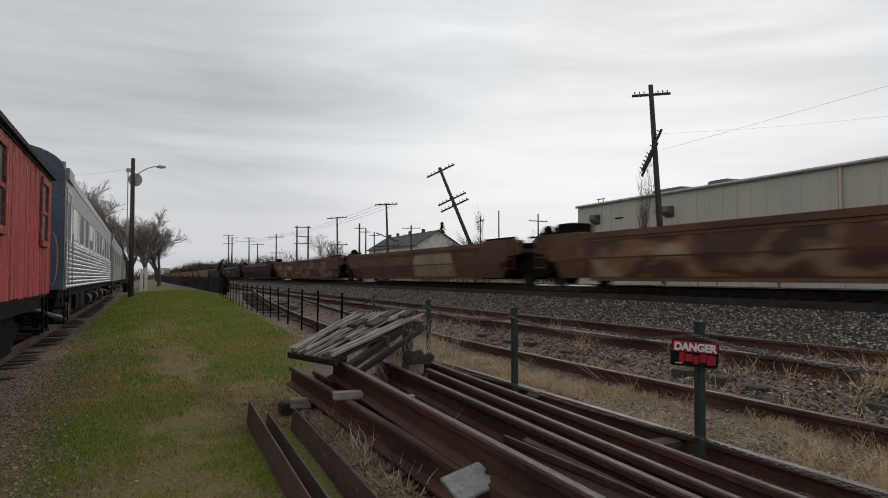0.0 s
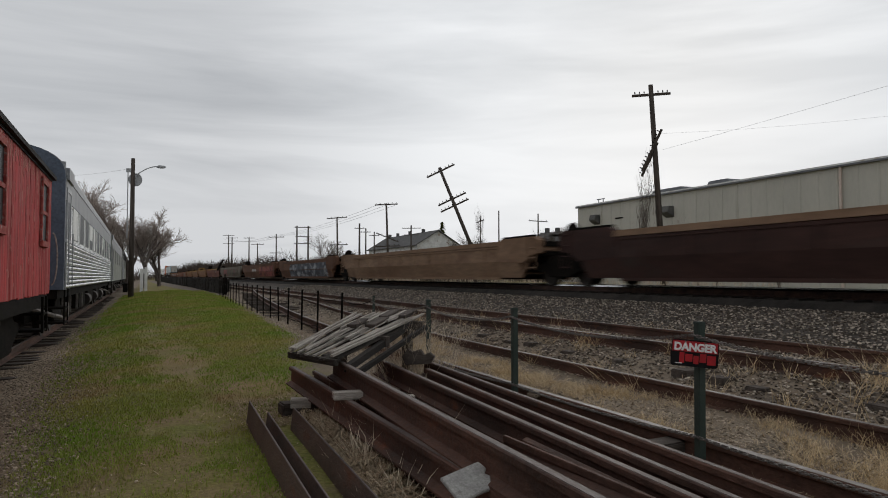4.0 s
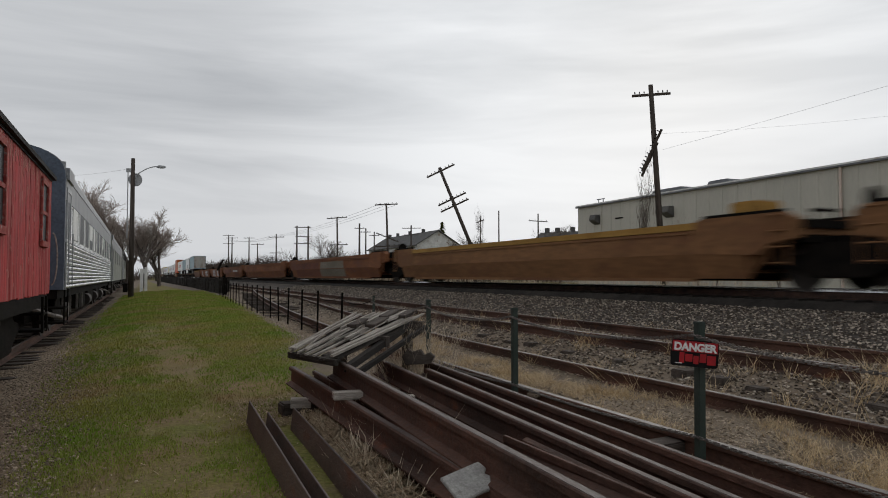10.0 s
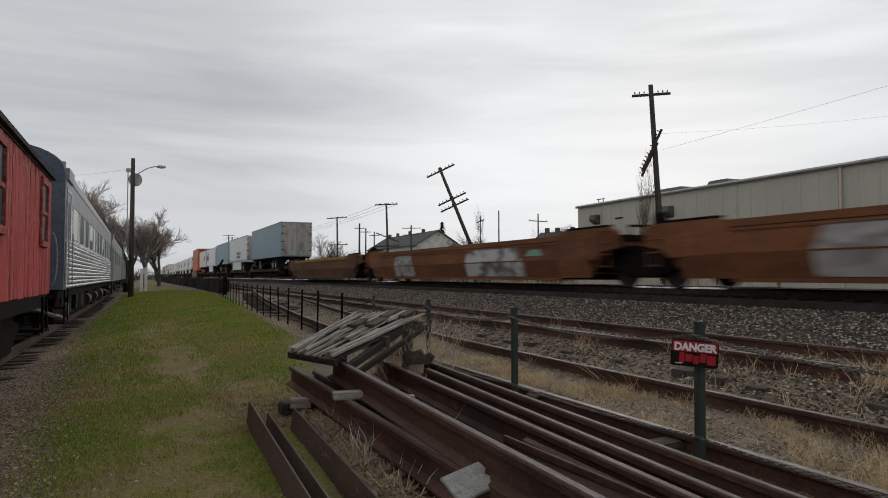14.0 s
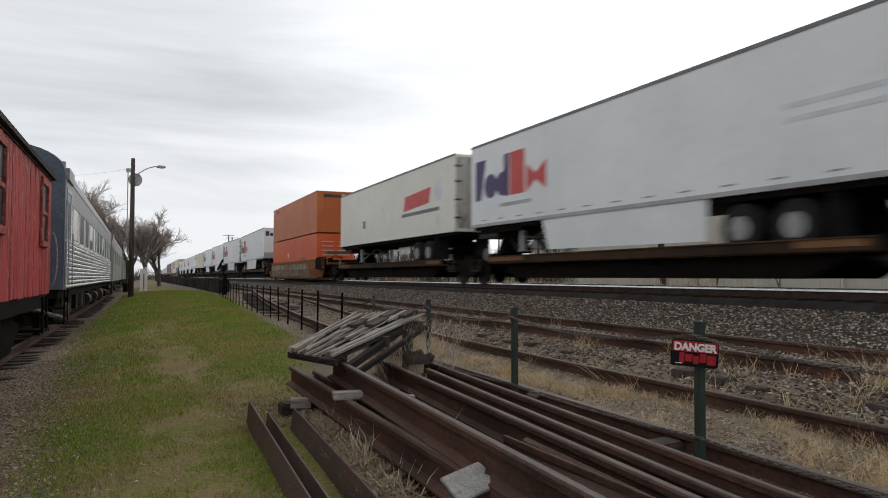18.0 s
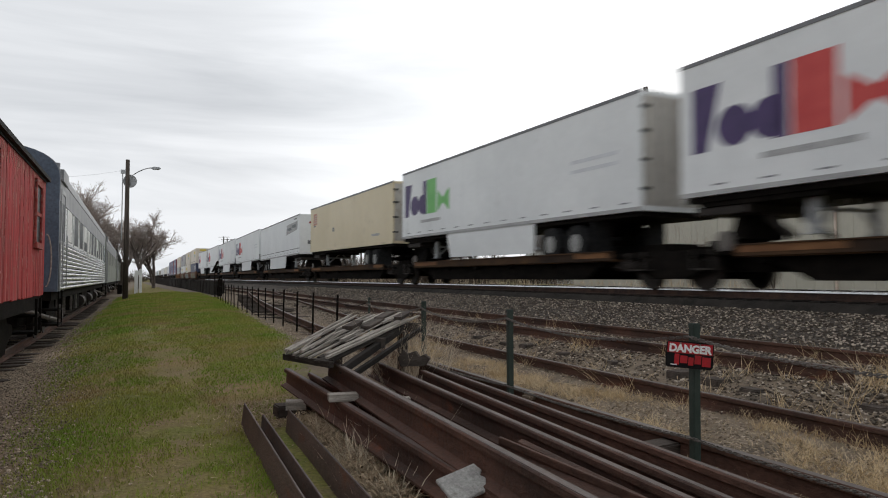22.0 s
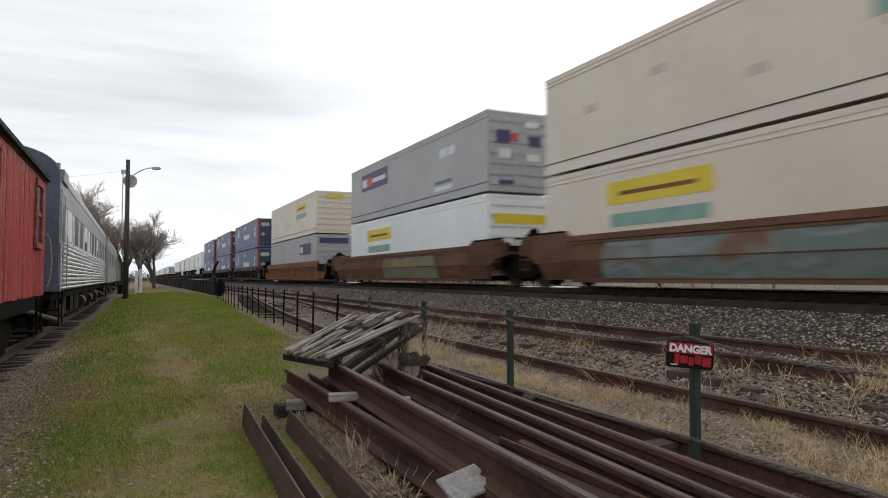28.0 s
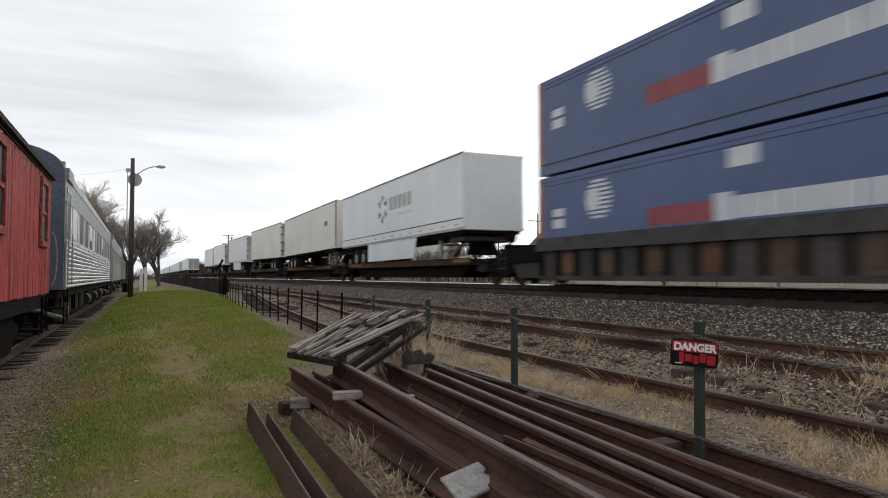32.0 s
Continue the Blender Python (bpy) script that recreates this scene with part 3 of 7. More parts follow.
def siding(label, centre, z, y0, y1, step, low, tie_z, near_from=None):
    """An old rusty track; centre(y) gives x of its middle, z(y) its rail head."""
    track = thing("siding", label, "railway track", pose(0, 0, 0), kind="structure")
    n = int((y1 - y0) / step)
    for side in (-1, 1):
        line = [(centre(y0 + i * step) + side * 0.74, y0 + i * step, z(y0 + i * step)) for i in range(n + 1)]
        if near_from is not None and side < 0:
            line = [(centre(near_from) - 0.74, near_from, z(near_from))] + [q for q in line if q[1] > near_from]
        part("rail", swept_rail(line, 0.16), MAT["rust"], track)
        g = Shape()
        for a, c in zip(line, line[1:]):
            g.add([(a[0] - 0.028, a[1], a[2] + 0.002), (a[0] + 0.028, a[1], a[2] + 0.002), (c[0] + 0.028, c[1], c[2] + 0.002), (c[0] - 0.028, c[1], c[2] + 0.002)], [(0, 1, 2, 3)])
        part("rail_head", g, MAT["siding_head"], track, "worn dull running surface")
    y = y0
    while y < min(y1, 60):
        part("tie", tie_mesh, None, track, at=pose(centre(y) + random.uniform(-0.05, 0.05), y, z(y) + tie_z - random.uniform(0.0, low), 0, 0, random.uniform(-2, 2)))
        y += 0.56
    return track


siding("old siding with rusty rails sunk in gravel behind the fence", lambda y: 4.18 + 0.0016 * max(0, y - 4) ** 2, lambda y: 0.06 + 0.26 * smoothstep(10, 40, y), -30, 44, 1.0, 0.14, -0.17)
siding("rusty siding track on gravel below the main line", lambda y: 6.72, lambda y: 0.32, -60, 400, 4.0, 0.07, -0.195, near_from=4.35)
LEFT_DIR = -0.010


def left_x(y):
    return -3.18 + LEFT_DIR * (y - 15)


siding("museum track carrying old railcars, dark ties in gravel", left_x, lambda y: -0.27, -40, 140, 2.0, 0.07, -0.165)

# ---- big building beyond the main line ----
def warehouse():
    w = thing("warehouse", "long low warehouse with tan metal siding and grey eaves", "building", pose(38, 0, 0))
    y0, y1, z0, z1 = -60, 56.1, 0.2, 7.72
    part("wall", Shape().box(0, 45, y0, y1, z0, z1), MAT["bldg"], w)
    part("roof", Shape().box(-0.16, 45.2, y0 - 0.2, y1 + 0.16, z1 + 0.06, z1 + 0.17), MAT["house"], w, "pale metal roof edge")
    part("gutter", Shape().box(-0.22, -0.004, y0 - 0.2, y1 + 0.16, z1 - 0.05, z1 + 0.056), MAT["bldg_roof"], w, "dark gutter under the roof edge")
    for i in range(14):
        y = 52.4 - i * 7.97
        part("wall_seam", Shape().box(-0.05, 0.0, y - 0.05, y + 0.05, z0, z1 - 0.06), MAT["bldg"], w)
    for i in range(44):
        y = y1 - 1.3 - i * 1.3
        part("siding_rib", Shape().prism([(-0.035, y - 0.05), (0, y - 0.09), (0, y + 0.09), (-0.035, y + 0.05)], z0, z1 - 0.06, "z"), MAT["bldg"], w)
    for y in (28.5, 4.6):
        part("downpipe", Shape().box(-0.16, -0.055, y - 0.07, y + 0.07, z0, z1 - 0.06), PAINT["pinkish"], w, "pale square downpipe")
    for y, l in ((44.5, 3.9), (39.0, 2.4)):
        part("roof_vent", Shape().prism([(-l / 2, 0), (l / 2, 0), (l / 2 - 0.3, 0.40), (-l / 2 + 0.3, 0.40)], 0.7, 2.2, "x"), MAT["bldg_roof"], w, at=pose(0, y, z1 + 0.17), bevel=0.05)
    for y, z in ((53.0, 6.3), (43.3, 6.2)):
        part("wall_lamp", Shape().prism([(-0.62, 0.02), (-0.5, -0.12), (0, -0.42), (0, 0.48), (-0.5, 0.48)], -0.46, 0.46, "y"), MAT["shingle"], w, "grey hooded wall lamp", at=pose(0, y, z), bevel=0.03)
    part("wall_sign", Shape().box(-0.04, 0, 49.2, 50.3, 6.2, 6.32), MAT["dark"], w, "thin dark slot in the wall")
    part("roof_pipe", Shape().tube((1.2, 54.4, z1), (1.2, 54.4, z1 + 0.75), 0.05, n=6).tube((1.2, 53.7, z1), (1.2, 53.7, z1 + 0.75), 0.05, n=6).box(1.15, 1.25, 53.5, 54.6, z1 + 0.66, z1 + 0.74), MAT["bldg_roof"], w)
    return w


warehouse()

# ---- the passing train ----
SPEED = 27.0
TRAIN = []  # each thing, and the distance of its middle from the camera's line at the clip's start


def rolling(ob, q, z=0.0, pitch=0.0):
    TRAIN.append((ob, q, z, pitch))
    return ob


wheel_shape = Shape().tube((-0.07, 0, 0), (0.07, 0, 0), 0.42, n=20).tube((0.05, 0, 0), (0.075, 0, 0), 0.455, n=20).tube((-0.12, 0, 0), (-0.06, 0, 0), 0.16, n=10)
WHEEL = wheel_shape.mesh("wheel", MAT["wheel"])
FRAME = Shape().prism([(-1.25, 0.42), (-1.2, 0.62), (-0.75, 0.66), (-0.45, 0.86), (0.45, 0.86), (0.75, 0.66), (1.2, 0.62), (1.25, 0.42), (0.95, 0.38), (0.55, 0.22), (-0.55, 0.22), (-0.95, 0.38)],
                      -0.09, 0.09, "x").mesh("side_frame", MAT["dark"], 0.02)
BOLSTER = Shape().box(-0.95, 0.95, -0.2, 0.2, 0.55, 0.82).tube((0, 0, 0.82), (0, 0, 0.98), 0.22, n=12).mesh("bolster", MAT["dark"])
AXLE = Shape().tube((-1.0, 0, 0.42), (1.0, 0, 0.42), 0.08, n=8).mesh("axle", MAT["dark"])
COUPLER = Shape().box(-0.13, 0.13, -0.75, 0.75, 0.76, 0.96).box(-0.22, 0.22, -0.2, 0.2, 0.72, 1.0).mesh("coupler", MAT["dark"], 0.02)


def truck(car, y):
    part("bolster", BOLSTER, None, car, at=pose(0, y, 0))
    for s in (-1, 1):
        part("side_frame", FRAME, None, car, at=pose(s * 1.02, y, 0))
        axle = part("axle", AXLE, None, car, at=pose(0, y + s * 0.88, 0))
        for e in (-1, 1):
            part("wheel", WHEEL, None, axle, at=pose(e * 0.78, 0, 0.42, 0, 0, 0 if e > 0 else 180))


OUTRIGGER = Shape().prism([(0.36, 0.36), (1.20, 0.56), (1.20, 0.66), (0.36, 0.66)], -0.07, 0.07).mesh("outrigger", MAT["dark"])


def skin(car, paint, a, b, high=1.19, low=0.24, label="sprayed paint in faded colours"):
    """A painted stretch on the fence side: the upright upper sheet and the sheet below that slopes inward."""
    slope = lambda z: 1.49 - 0.14 * (0.70 - z) / 0.5
    if high > 0.76:
        part("painted_panel", Shape().prism([(a, max(low, 0.735)), (a + 0.2, high), (b - 0.15, high), (b + 0.1, max(low, 0.735))], -1.499, -1.494, "x"), PAINT[paint], car, label)
    if low < 0.68:
        z1 = min(high, 0.695)
        part("painted_panel", Shape().prism([(-slope(z1) - 0.003, z1), (-slope(z1) - 0.008, z1), (-slope(low) - 0.008, low), (-slope(low) - 0.003, low)], a - 0.1, b + 0.1), PAINT[paint], car, label)


def well_car(q0, q1, paint, label, high=False, spray=(), sawtooth=False, boxes=(), posts=False):
    """An empty or loaded well car between two gaps of the train, with the truck at its rear end."""
    q, half = (q0 + q1) / 2, (q1 - q0) / 2 - 0.55
    car = rolling(thing("well_car", label, "rail car", pose(track_x(q), q, MAIN_TOP), "well cars of the train"), q, MAIN_TOP)
    m = PAINT[paint]
    top = 1.50 if high else 1.14 if sawtooth else 1.45
    edge = 1.36 if sawtooth else 1.39
    well = half - 2.6
    chord_paint = m if sawtooth and paint == "ochre" else PAINT["trim_dark"] if sawtooth else PAINT["chord"] if paint in ("brown", "ochre", "brick") and 200 < q0 < 434 else PAINT["tan"] if paint == "maroon" and posts else m
    outline = [(-half, 0.95), (-half, top - 0.12), (-half + 0.25, top), (-well - 0.3, top), (-well - 0.05, edge - 0.02), (well + 0.05, edge - 0.02), (well + 0.3, top), (half - 0.25, top),
               (half, top - 0.12), (half, 0.95), (half - 0.55, 0.87), (half - 0.85, 0.62), (half - 1.2, 0.20), (-half + 1.2, 0.20), (-half + 0.85, 0.62), (-half + 0.55, 0.87)]
    for s in (-1, 1):
        x = s * 1.44
        slab = [s * 1.30, s * 1.348] if not sawtooth else [s * 1.36, s * 1.40]
        side = part("side_wall", Shape().prism(outline, min(slab), max(slab), "x"), m, car)
        for e in (-1, 1):
            end = Shape().prism([(e * (well + 0.02), 0.72), (e * (well + 0.02), edge - 0.02), (e * (well + 0.3), top), (e * (half - 0.25), top), (e * half, top - 0.12), (e * half, 0.95), (e * (half - 0.55), 0.87), (e * (half - 0.85), 0.66)], min(s * 1.352, s * 1.49), max(s * 1.352, s * 1.49), "x")
            part("end_panel", end, MAT["dark"] if sawtooth or paint == "amber" else m, side)
            if not sawtooth:
                part("end_skirt", Shape().prism([(s * 1.35, 0.718), (s * 1.488, 0.718), (s * 1.35, 0.21), (s * 1.349, 0.21)], min(e * well, e * (half - 1.15)), max(e * well, e * (half - 1.15))), m, side)
                part("end_cap", Shape().box(min(s * 1.30, s * 1.48), max(s * 1.30, s * 1.48), min(e * (well + 0.35), e * (half - 0.3)), max(e * (well + 0.35), e * (half - 0.3)), top + 0.003, top + 0.06), MAT["dark"], side, "near-black cap rail")
        if sawtooth:
            part("chord", Shape().box(min(s * 1.40, s * 1.50), max(s * 1.40, s * 1.50), -well - 0.2, well + 0.2, 0.98, edge), chord_paint, side, "worn top chord")
            n = int(2 * well / 0.86)
            for i in range(n + 1):
                y = -well + i * 2 * well / n
                part("side_post", Shape().prism([(s * 1.40, y - 0.10), (s * 1.485, y - 0.06), (s * 1.485, y + 0.06), (s * 1.40, y + 0.10)], 0.26, 0.98, "z"), m if paint == "ochre" else MAT["dark"], side)
                if s < 0 and i < n and i % 2:
                    part("grimy_panel", Shape().box(-1.405, -1.40, y + 0.16, y + 2 * well / n - 0.18, 0.36, 0.86), PAINT["brown"] if paint == "ochre" or not i % 3 else PAINT["olive"], side, "grimy side panel")
            part("bottom_chord", Shape().box(min(s * 1.38, s * 1.50), max(s * 1.38, s * 1.50), -well, well, 0.13, 0.26), m, side)
        else:
            part("upper_sheet", Shape().prism([(s * 1.35, 0.72), (s * 1.49, 0.72), (s * 1.49, edge - 0.16), (s * 1.35, edge - 0.16)], -well, well), m, side)
            part("lower_sheet", Shape().prism([(s * 1.35, 0.72), (s * 1.49, 0.72), (s * 1.35, 0.21), (s * 1.349, 0.21)], -well, well), m, side)
            part("chord", Shape().box(min(s * 1.36, s * 1.512), max(s * 1.36, s * 1.512), -well - 0.1, well + 0.1, edge - 0.15, edge), chord_paint, side, "thick worn top chord")
            part("chord_lip", Shape().box(min(s * 1.49, s * 1.515), max(s * 1.49, s * 1.515), -well, well, edge - 0.235, edge - 0.205), m, side)
            part("bottom_chord", Shape().box(min(s * 1.33, s * 1.42), max(s * 1.33, s * 1.42), -well, well, 0.13, 0.21), m, side)
            if posts:
                for i in range(10):
                    y = -well + 0.9 + i * (2 * well - 1.8) / 9
                    part("side_post", Shape().box(min(s * 1.49, s * 1.51), max(s * 1.49, s * 1.51), y - 0.06, y + 0.06, 0.74, edge - 0.24), m, side)
        for e in (-1, 1):
            step = Shape()
            for i in range(4):
                step.tube((x + s * 0.08, e * (half - 0.55), 0.5 + i * 0.3), (x + s * 0.08, e * (half - 0.15), 0.5 + i * 0.3), 0.016, n=5)
            step.tube((x + s * 0.08, e * (half - 0.55), 0.45), (x + s * 0.08, e * (half - 0.55), top), 0.018, n=5)
            step.tube((x + s * 0.08, e * (half - 0.15), 0.45), (x + s * 0.08, e * (half - 0.15), top), 0.018, n=5)
            part("ladder", step, m, side)
    for row in spray:
        skin(car, *row)
    part("floor", Shape().box(-1.29, 1.29, -well, well, 0.16, 0.32), MAT["dark"], car)
    for e in (-1, 1):
        deck = Shape()
        deck.box(-1.29, 1.29, min(e * well, e * half), max(e * well, e * half), 1.02, 1.14)
        deck.box(-1.29, 1.29, min(e * well, e * (well - 0.12)), max(e * well, e * (well - 0.12)), 0.33, top - 0.1)
        part("end_platform", deck, m, car)
        # near-black boxes added to block light through the gap between cars
        part("end_sill", Shape().box(-0.55, 0.55, min(e * (well + 0.1), e * (half + 0.4)), max(e * (well + 0.1), e * (half + 0.4)), 0.40, 1.0), MAT["dark"], car, "near-black centre sill closing the dark gap between cars")
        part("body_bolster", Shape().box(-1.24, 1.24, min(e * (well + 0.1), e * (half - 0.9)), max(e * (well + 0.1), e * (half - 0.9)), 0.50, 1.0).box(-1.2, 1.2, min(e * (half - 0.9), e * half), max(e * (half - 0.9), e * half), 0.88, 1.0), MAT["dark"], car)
        part("end_rail", Shape().box(-1.28, 1.28, e * half - 0.05, e * half + 0.05, 1.14, 1.3).tube((-1.0, e * half, 1.2), (-1.0, e * half, top + 0.05), 0.03, n=6)
             .tube((-0.4, e * half, 1.2), (-0.4, e * half, top + 0.05), 0.03, n=6).box(-1.05, -0.35, e * half - 0.03, e * half + 0.03, top + 0.0, top + 0.06), MAT["dark"], car)
    part("brake_wheel", Shape().tube((-1.05, half - 0.1, 1.56), (-1.05, half - 0.06, 1.56), 0.22, n=14).box(-1.1, -1.0, half - 0.06, half, 1.14, 1.6), MAT["dark"], car)
    part("air_tank", Shape().tube((-0.9, -half + 0.7, 1.30), (-0.9, -half + 1.7, 1.30), 0.15, n=12), MAT["dark"], car)
    truck(car, half + 0.55)
    part("coupler", COUPLER, None, car, at=pose(0, half + 0.55, 0))
    for y, h, w, tone in boxes:
        part("brake_stand", Shape().box(-1.25, -1.25 + w, y - w / 2, y + w / 2, 1.14, 1.14 + h), PAINT["chord"] if tone else MAT["dark"], car, bevel=0.04)
    return car


def spine_car(q0, q1, label="grimy articulated spine car with a low yellow-edged deck"):
    q, half = (q0 + q1) / 2, (q1 - q0) / 2 - 0.12
    car = rolling(thing("spine_car", label, "rail car", pose(track_x(q), q, MAIN_TOP), "spine cars of the train"), q, MAIN_TOP)
    a, b = -half + 1.7, half - 2.0
    part("centre_sill", Shape().box(-0.36, 0.36, -half, half, 0.38, 0.92), MAT["dark"], car, bevel=0.03)
    part("deck", Shape().box(-1.26, 1.26, a, b, 0.66, 0.72), PAINT["yellowdeck"], car)
    for e in (-1, 1):
        y = e * (half - 0.95)
        part("end_platform", Shape().box(-1.1, 1.1, y - 0.75, y + 0.75, 0.74, 0.86).box(-0.5, 0.5, y - 0.5, y + 0.5, 0.86, 1.08), MAT["dark"], car, bevel=0.03)
        part("corner_step", Shape().box(-1.36, -1.12, y - 0.5, y + 0.1, 0.42, 0.46).box(-1.36, -1.32, y - 0.5, y - 0.46, 0.42, 0.86).box(-1.36, -1.32, y + 0.06, y + 0.1, 0.42, 0.86), MAT["wheel"], car)
        part("brake_hose", Shape().tube((-0.45, e * (half - 0.1), 0.62), (-0.45, e * (half + 0.12), 0.36), 0.03, n=6), MAT["tyre"], car)
    part("brake_cylinder", Shape().tube((-0.85, -half + 1.2, 0.56), (-0.85, -half + 1.9, 0.56), 0.16, n=12).tube((-0.85, -half + 1.9, 0.56), (-0.85, -half + 2.4, 0.56), 0.04, n=6), MAT["wheel"], car)
    part("brake_wheel", Shape().tube((-1.12, half - 1.55, 1.02), (-1.08, half - 1.55, 1.02), 0.22, n=14), MAT["chain"], car, "dull hand brake wheel")
    for s in (-1, 1):
        x0, x1 = sorted((s * 1.26, s * 1.31))
        part("deck_edge", Shape().box(x0, x1, a, b, 0.69, 0.90), PAINT["yellowdeck"], car, "rust-brown edge rail of the deck")
        x0, x1 = sorted((s * 1.255, s * 1.34))
        part("edge_flange", Shape().box(x0, x1, a, b, 0.90, 0.93), PAINT["yellowdeck"], car)
        x0, x1 = sorted((s * 1.31, s * 1.316))
        part("end_lip", Shape().box(x0, x1, b - 2.4, b - 0.1, 0.76, 0.895), PAINT["ochre"], car, "faded yellow stretch of the deck edge")
        part("end_lip", Shape().box(x0, x1, a + 0.2, a + 1.6, 0.76, 0.895), PAINT["ochre"], car, "faded yellow stretch of the deck edge")
        # added near-black plate, no real sill: stands for the shade under the deck
        part("side_sill", Shape().prism([(a + 0.6, 0.66), (a + 1.5, 0.20), (b - 1.5, 0.20), (b - 0.6, 0.66)], s * 1.0 - 0.04, s * 1.0 + 0.04, "x"), MAT["dark"], car)
        for i in range(6 if q < 930 else 0):
            part("outrigger", OUTRIGGER, None, car, at=pose(0, a + 0.6 + i * (b - a - 1.2) / 5, 0, 0, 0, 0 if s > 0 else 180))
    truck(car, half + 0.12)
    return car


# the yellow panel, from the tail end and from the floor of its container
YP = (6.5, 2.9, 1.76, 2.34)


def marks(body, kind, x, z0, z1, y0, y1):
    """Plain coloured shapes where lettering or badges are, on the side that faces the fence; y1 is the tail end."""
    h = z1 - z0

    def bar(name, paint, a, b, c, d, label=""):
        part(name, Shape().box(x - 0.006, x, a, b, c, d), PAINT[paint], body, label)

    def blocks(paint, start, widths, low, tall, gap=0.12):
        y = start
        for w in widths:
            bar("mark", paint, y - w, y, low, low + tall)
            y -= w + gap
        return y

    def end(paint, rows):
        """Patches on the leading end."""
        for a, b, c, d in rows:
            part("mark", Shape().box(a, b, y0 - 0.047, y0 - 0.036, z0 + c, z0 + d), PAINT[paint], body)

    if kind in ("parcel", "parcel_green"):
        # plain shapes: a tapering block, two discs with a mast, then a bright block and a bow
        lo = z0 + 0.93
        bright = "green" if kind == "parcel_green" else "red"

        def flat(paint, outline, label):
            part("mark", Shape().prism([(y1 - u, lo + v) for u, v in outline], x - 0.006, x, "x"), PAINT[paint], body, label)

        def disc(paint, u, v, r, label):
            flat(paint, [(u + r * 1.12 * math.cos(2 * math.pi * i / 18), v + r * math.sin(2 * math.pi * i / 18)) for i in range(18)], label)

        words = "dark purple shape of a badge"
        flat("purple", ((0.38, 0.0), (0.38, 1.40), (1.16, 1.40), (0.80, 0.0)), words)
        disc("purple", 1.52, 0.44, 0.42, words)
        disc("purple", 2.36, 0.44, 0.40, words)
        flat("purple", ((2.46, 0.0), (2.46, 1.40), (2.80, 1.40), (2.80, 0.0)), words)
        words = "bright shape of a badge"
        flat(bright, ((2.86, 0.0), (2.86, 1.40), (3.80, 1.40), (3.80, 0.0)), words)
        flat(bright, ((3.92, 0.0), (3.92, 0.88), (4.46, 0.54), (5.06, 0.88), (5.06, 0.0), (4.46, 0.34)), words)
        bar("mark", "steel_trim", y1 - 4.2, y1 - 2.2, lo - 0.34, lo - 0.22)
        for i in range(2):
            bar("mark", "pale", y0 + 0.9, y0 + 2.9, z0 + h * (0.42 + 0.09 * i), z0 + h * (0.42 + 0.09 * i) + 0.10)
    elif kind == "red_edge":
        part("corner_post", Shape().box(x - 0.012, x, y0, y0 + 0.25, z0, z1), PAINT["post_red"], body, "red leading corner post")
        bar("mark", "smoke", y0 + 2.2, y0 + 3.0, z0 + h * 0.52, z0 + h * 0.62)
    elif kind == "haulier":
        for i in range(2):
            blocks("smoke", y1 - 7.4 + 0.2 * i, [0.5] * 6, z0 + h * (0.30 - 0.14 * i), 0.34, 0.1)
    elif kind == "clip":
        g = Shape().prism([(y0 + 5.6, z0 + 1.2), (y0 + 5.4, z0 + 1.85), (y0 + 2.4, z0 + 2.0), (y0 + 2.6, z0 + 1.35)], x - 0.006, x, "x")
        part("mark", g, PAINT["red"], body, "faded red slanted badge")
        bar("mark", "smoke", y0 + 1.5, y0 + 5.8, z0 + 0.95, z0 + 1.1)
        part("mark", Shape().tube((x - 0.006, y0 + 1.6, z0 + 1.75), (x, y0 + 1.6, z0 + 1.75), 0.4, n=16), PAINT["pale"], body)
        bar("mark", "smoke", y1 - 4.9, y1 - 4.5, z0 + 0.8, z0 + 1.2)
    elif kind == "small_red":
        bar("mark", "faint_red", y1 - 1.75, y1 - 0.85, z0 + h * 0.60, z0 + h * 0.86)
        for i in range(4):
            part("mark", Shape().box(x - 0.010, x - 0.006, y1 - 1.65, y1 - 1.05 - 0.1 * (i % 2), z0 + h * (0.64 + 0.05 * i), z0 + h * (0.665 + 0.05 * i)), PAINT["smudge"], body)
        bar("mark", "smoke", y1 - 1.5, y1 - 0.9, z0 + h * 0.56, z0 + h * 0.59)
        bar("mark", "smoke", y1 - 6.0, y1 - 5.7, z0 + h * 0.38, z0 + h * 0.46)
        bar("mark", "steel_trim", y0 + 2.0, y0 + 3.2, z0 + h * 0.16, z0 + h * 0.2)
    elif kind == "dark_badge":
        part("mark", Shape().prism([(y0 + 4.7, z0 + h * 0.56), (y0 + 4.5, z0 + h * 0.82), (y0 + 0.6, z0 + h * 0.85), (y0 + 0.8, z0 + h * 0.63)], x - 0.006, x, "x"), PAINT["steel_trim"], body, "faded grey slanted badge")
        for a, b, c, d in ((1.2, 2.6, 0.70, 0.78), (2.8, 4.2, 0.66, 0.73)):
            part("mark", Shape().box(x - 0.010, x - 0.006, y0 + a, y0 + b, z0 + h * c, z0 + h * d), PAINT["smoke"], body)
        bar("mark", "post_red", y0 + 3.9, y0 + 4.45, z0 + h * 0.60, z0 + h * 0.64)
        bar("mark", "smoke", y0 + 0.9, y0 + 1.9, z0 + h * 0.90, z0 + h * 0.93)
        end("post_red", ((-0.6, 0.7, 2.25, 2.4),))
        end("smoke", ((-0.45, -0.3, 2.5, 2.65), (0.35, 0.5, 2.5, 2.65), (-0.7, 0.5, 0.75, 1.0), (-0.15, 0.15, 1.45, 1.65)))
    elif kind == "pinwheel":
        cy, cz = y0 + 9.3, z0 + h * 0.56
        g = Shape()
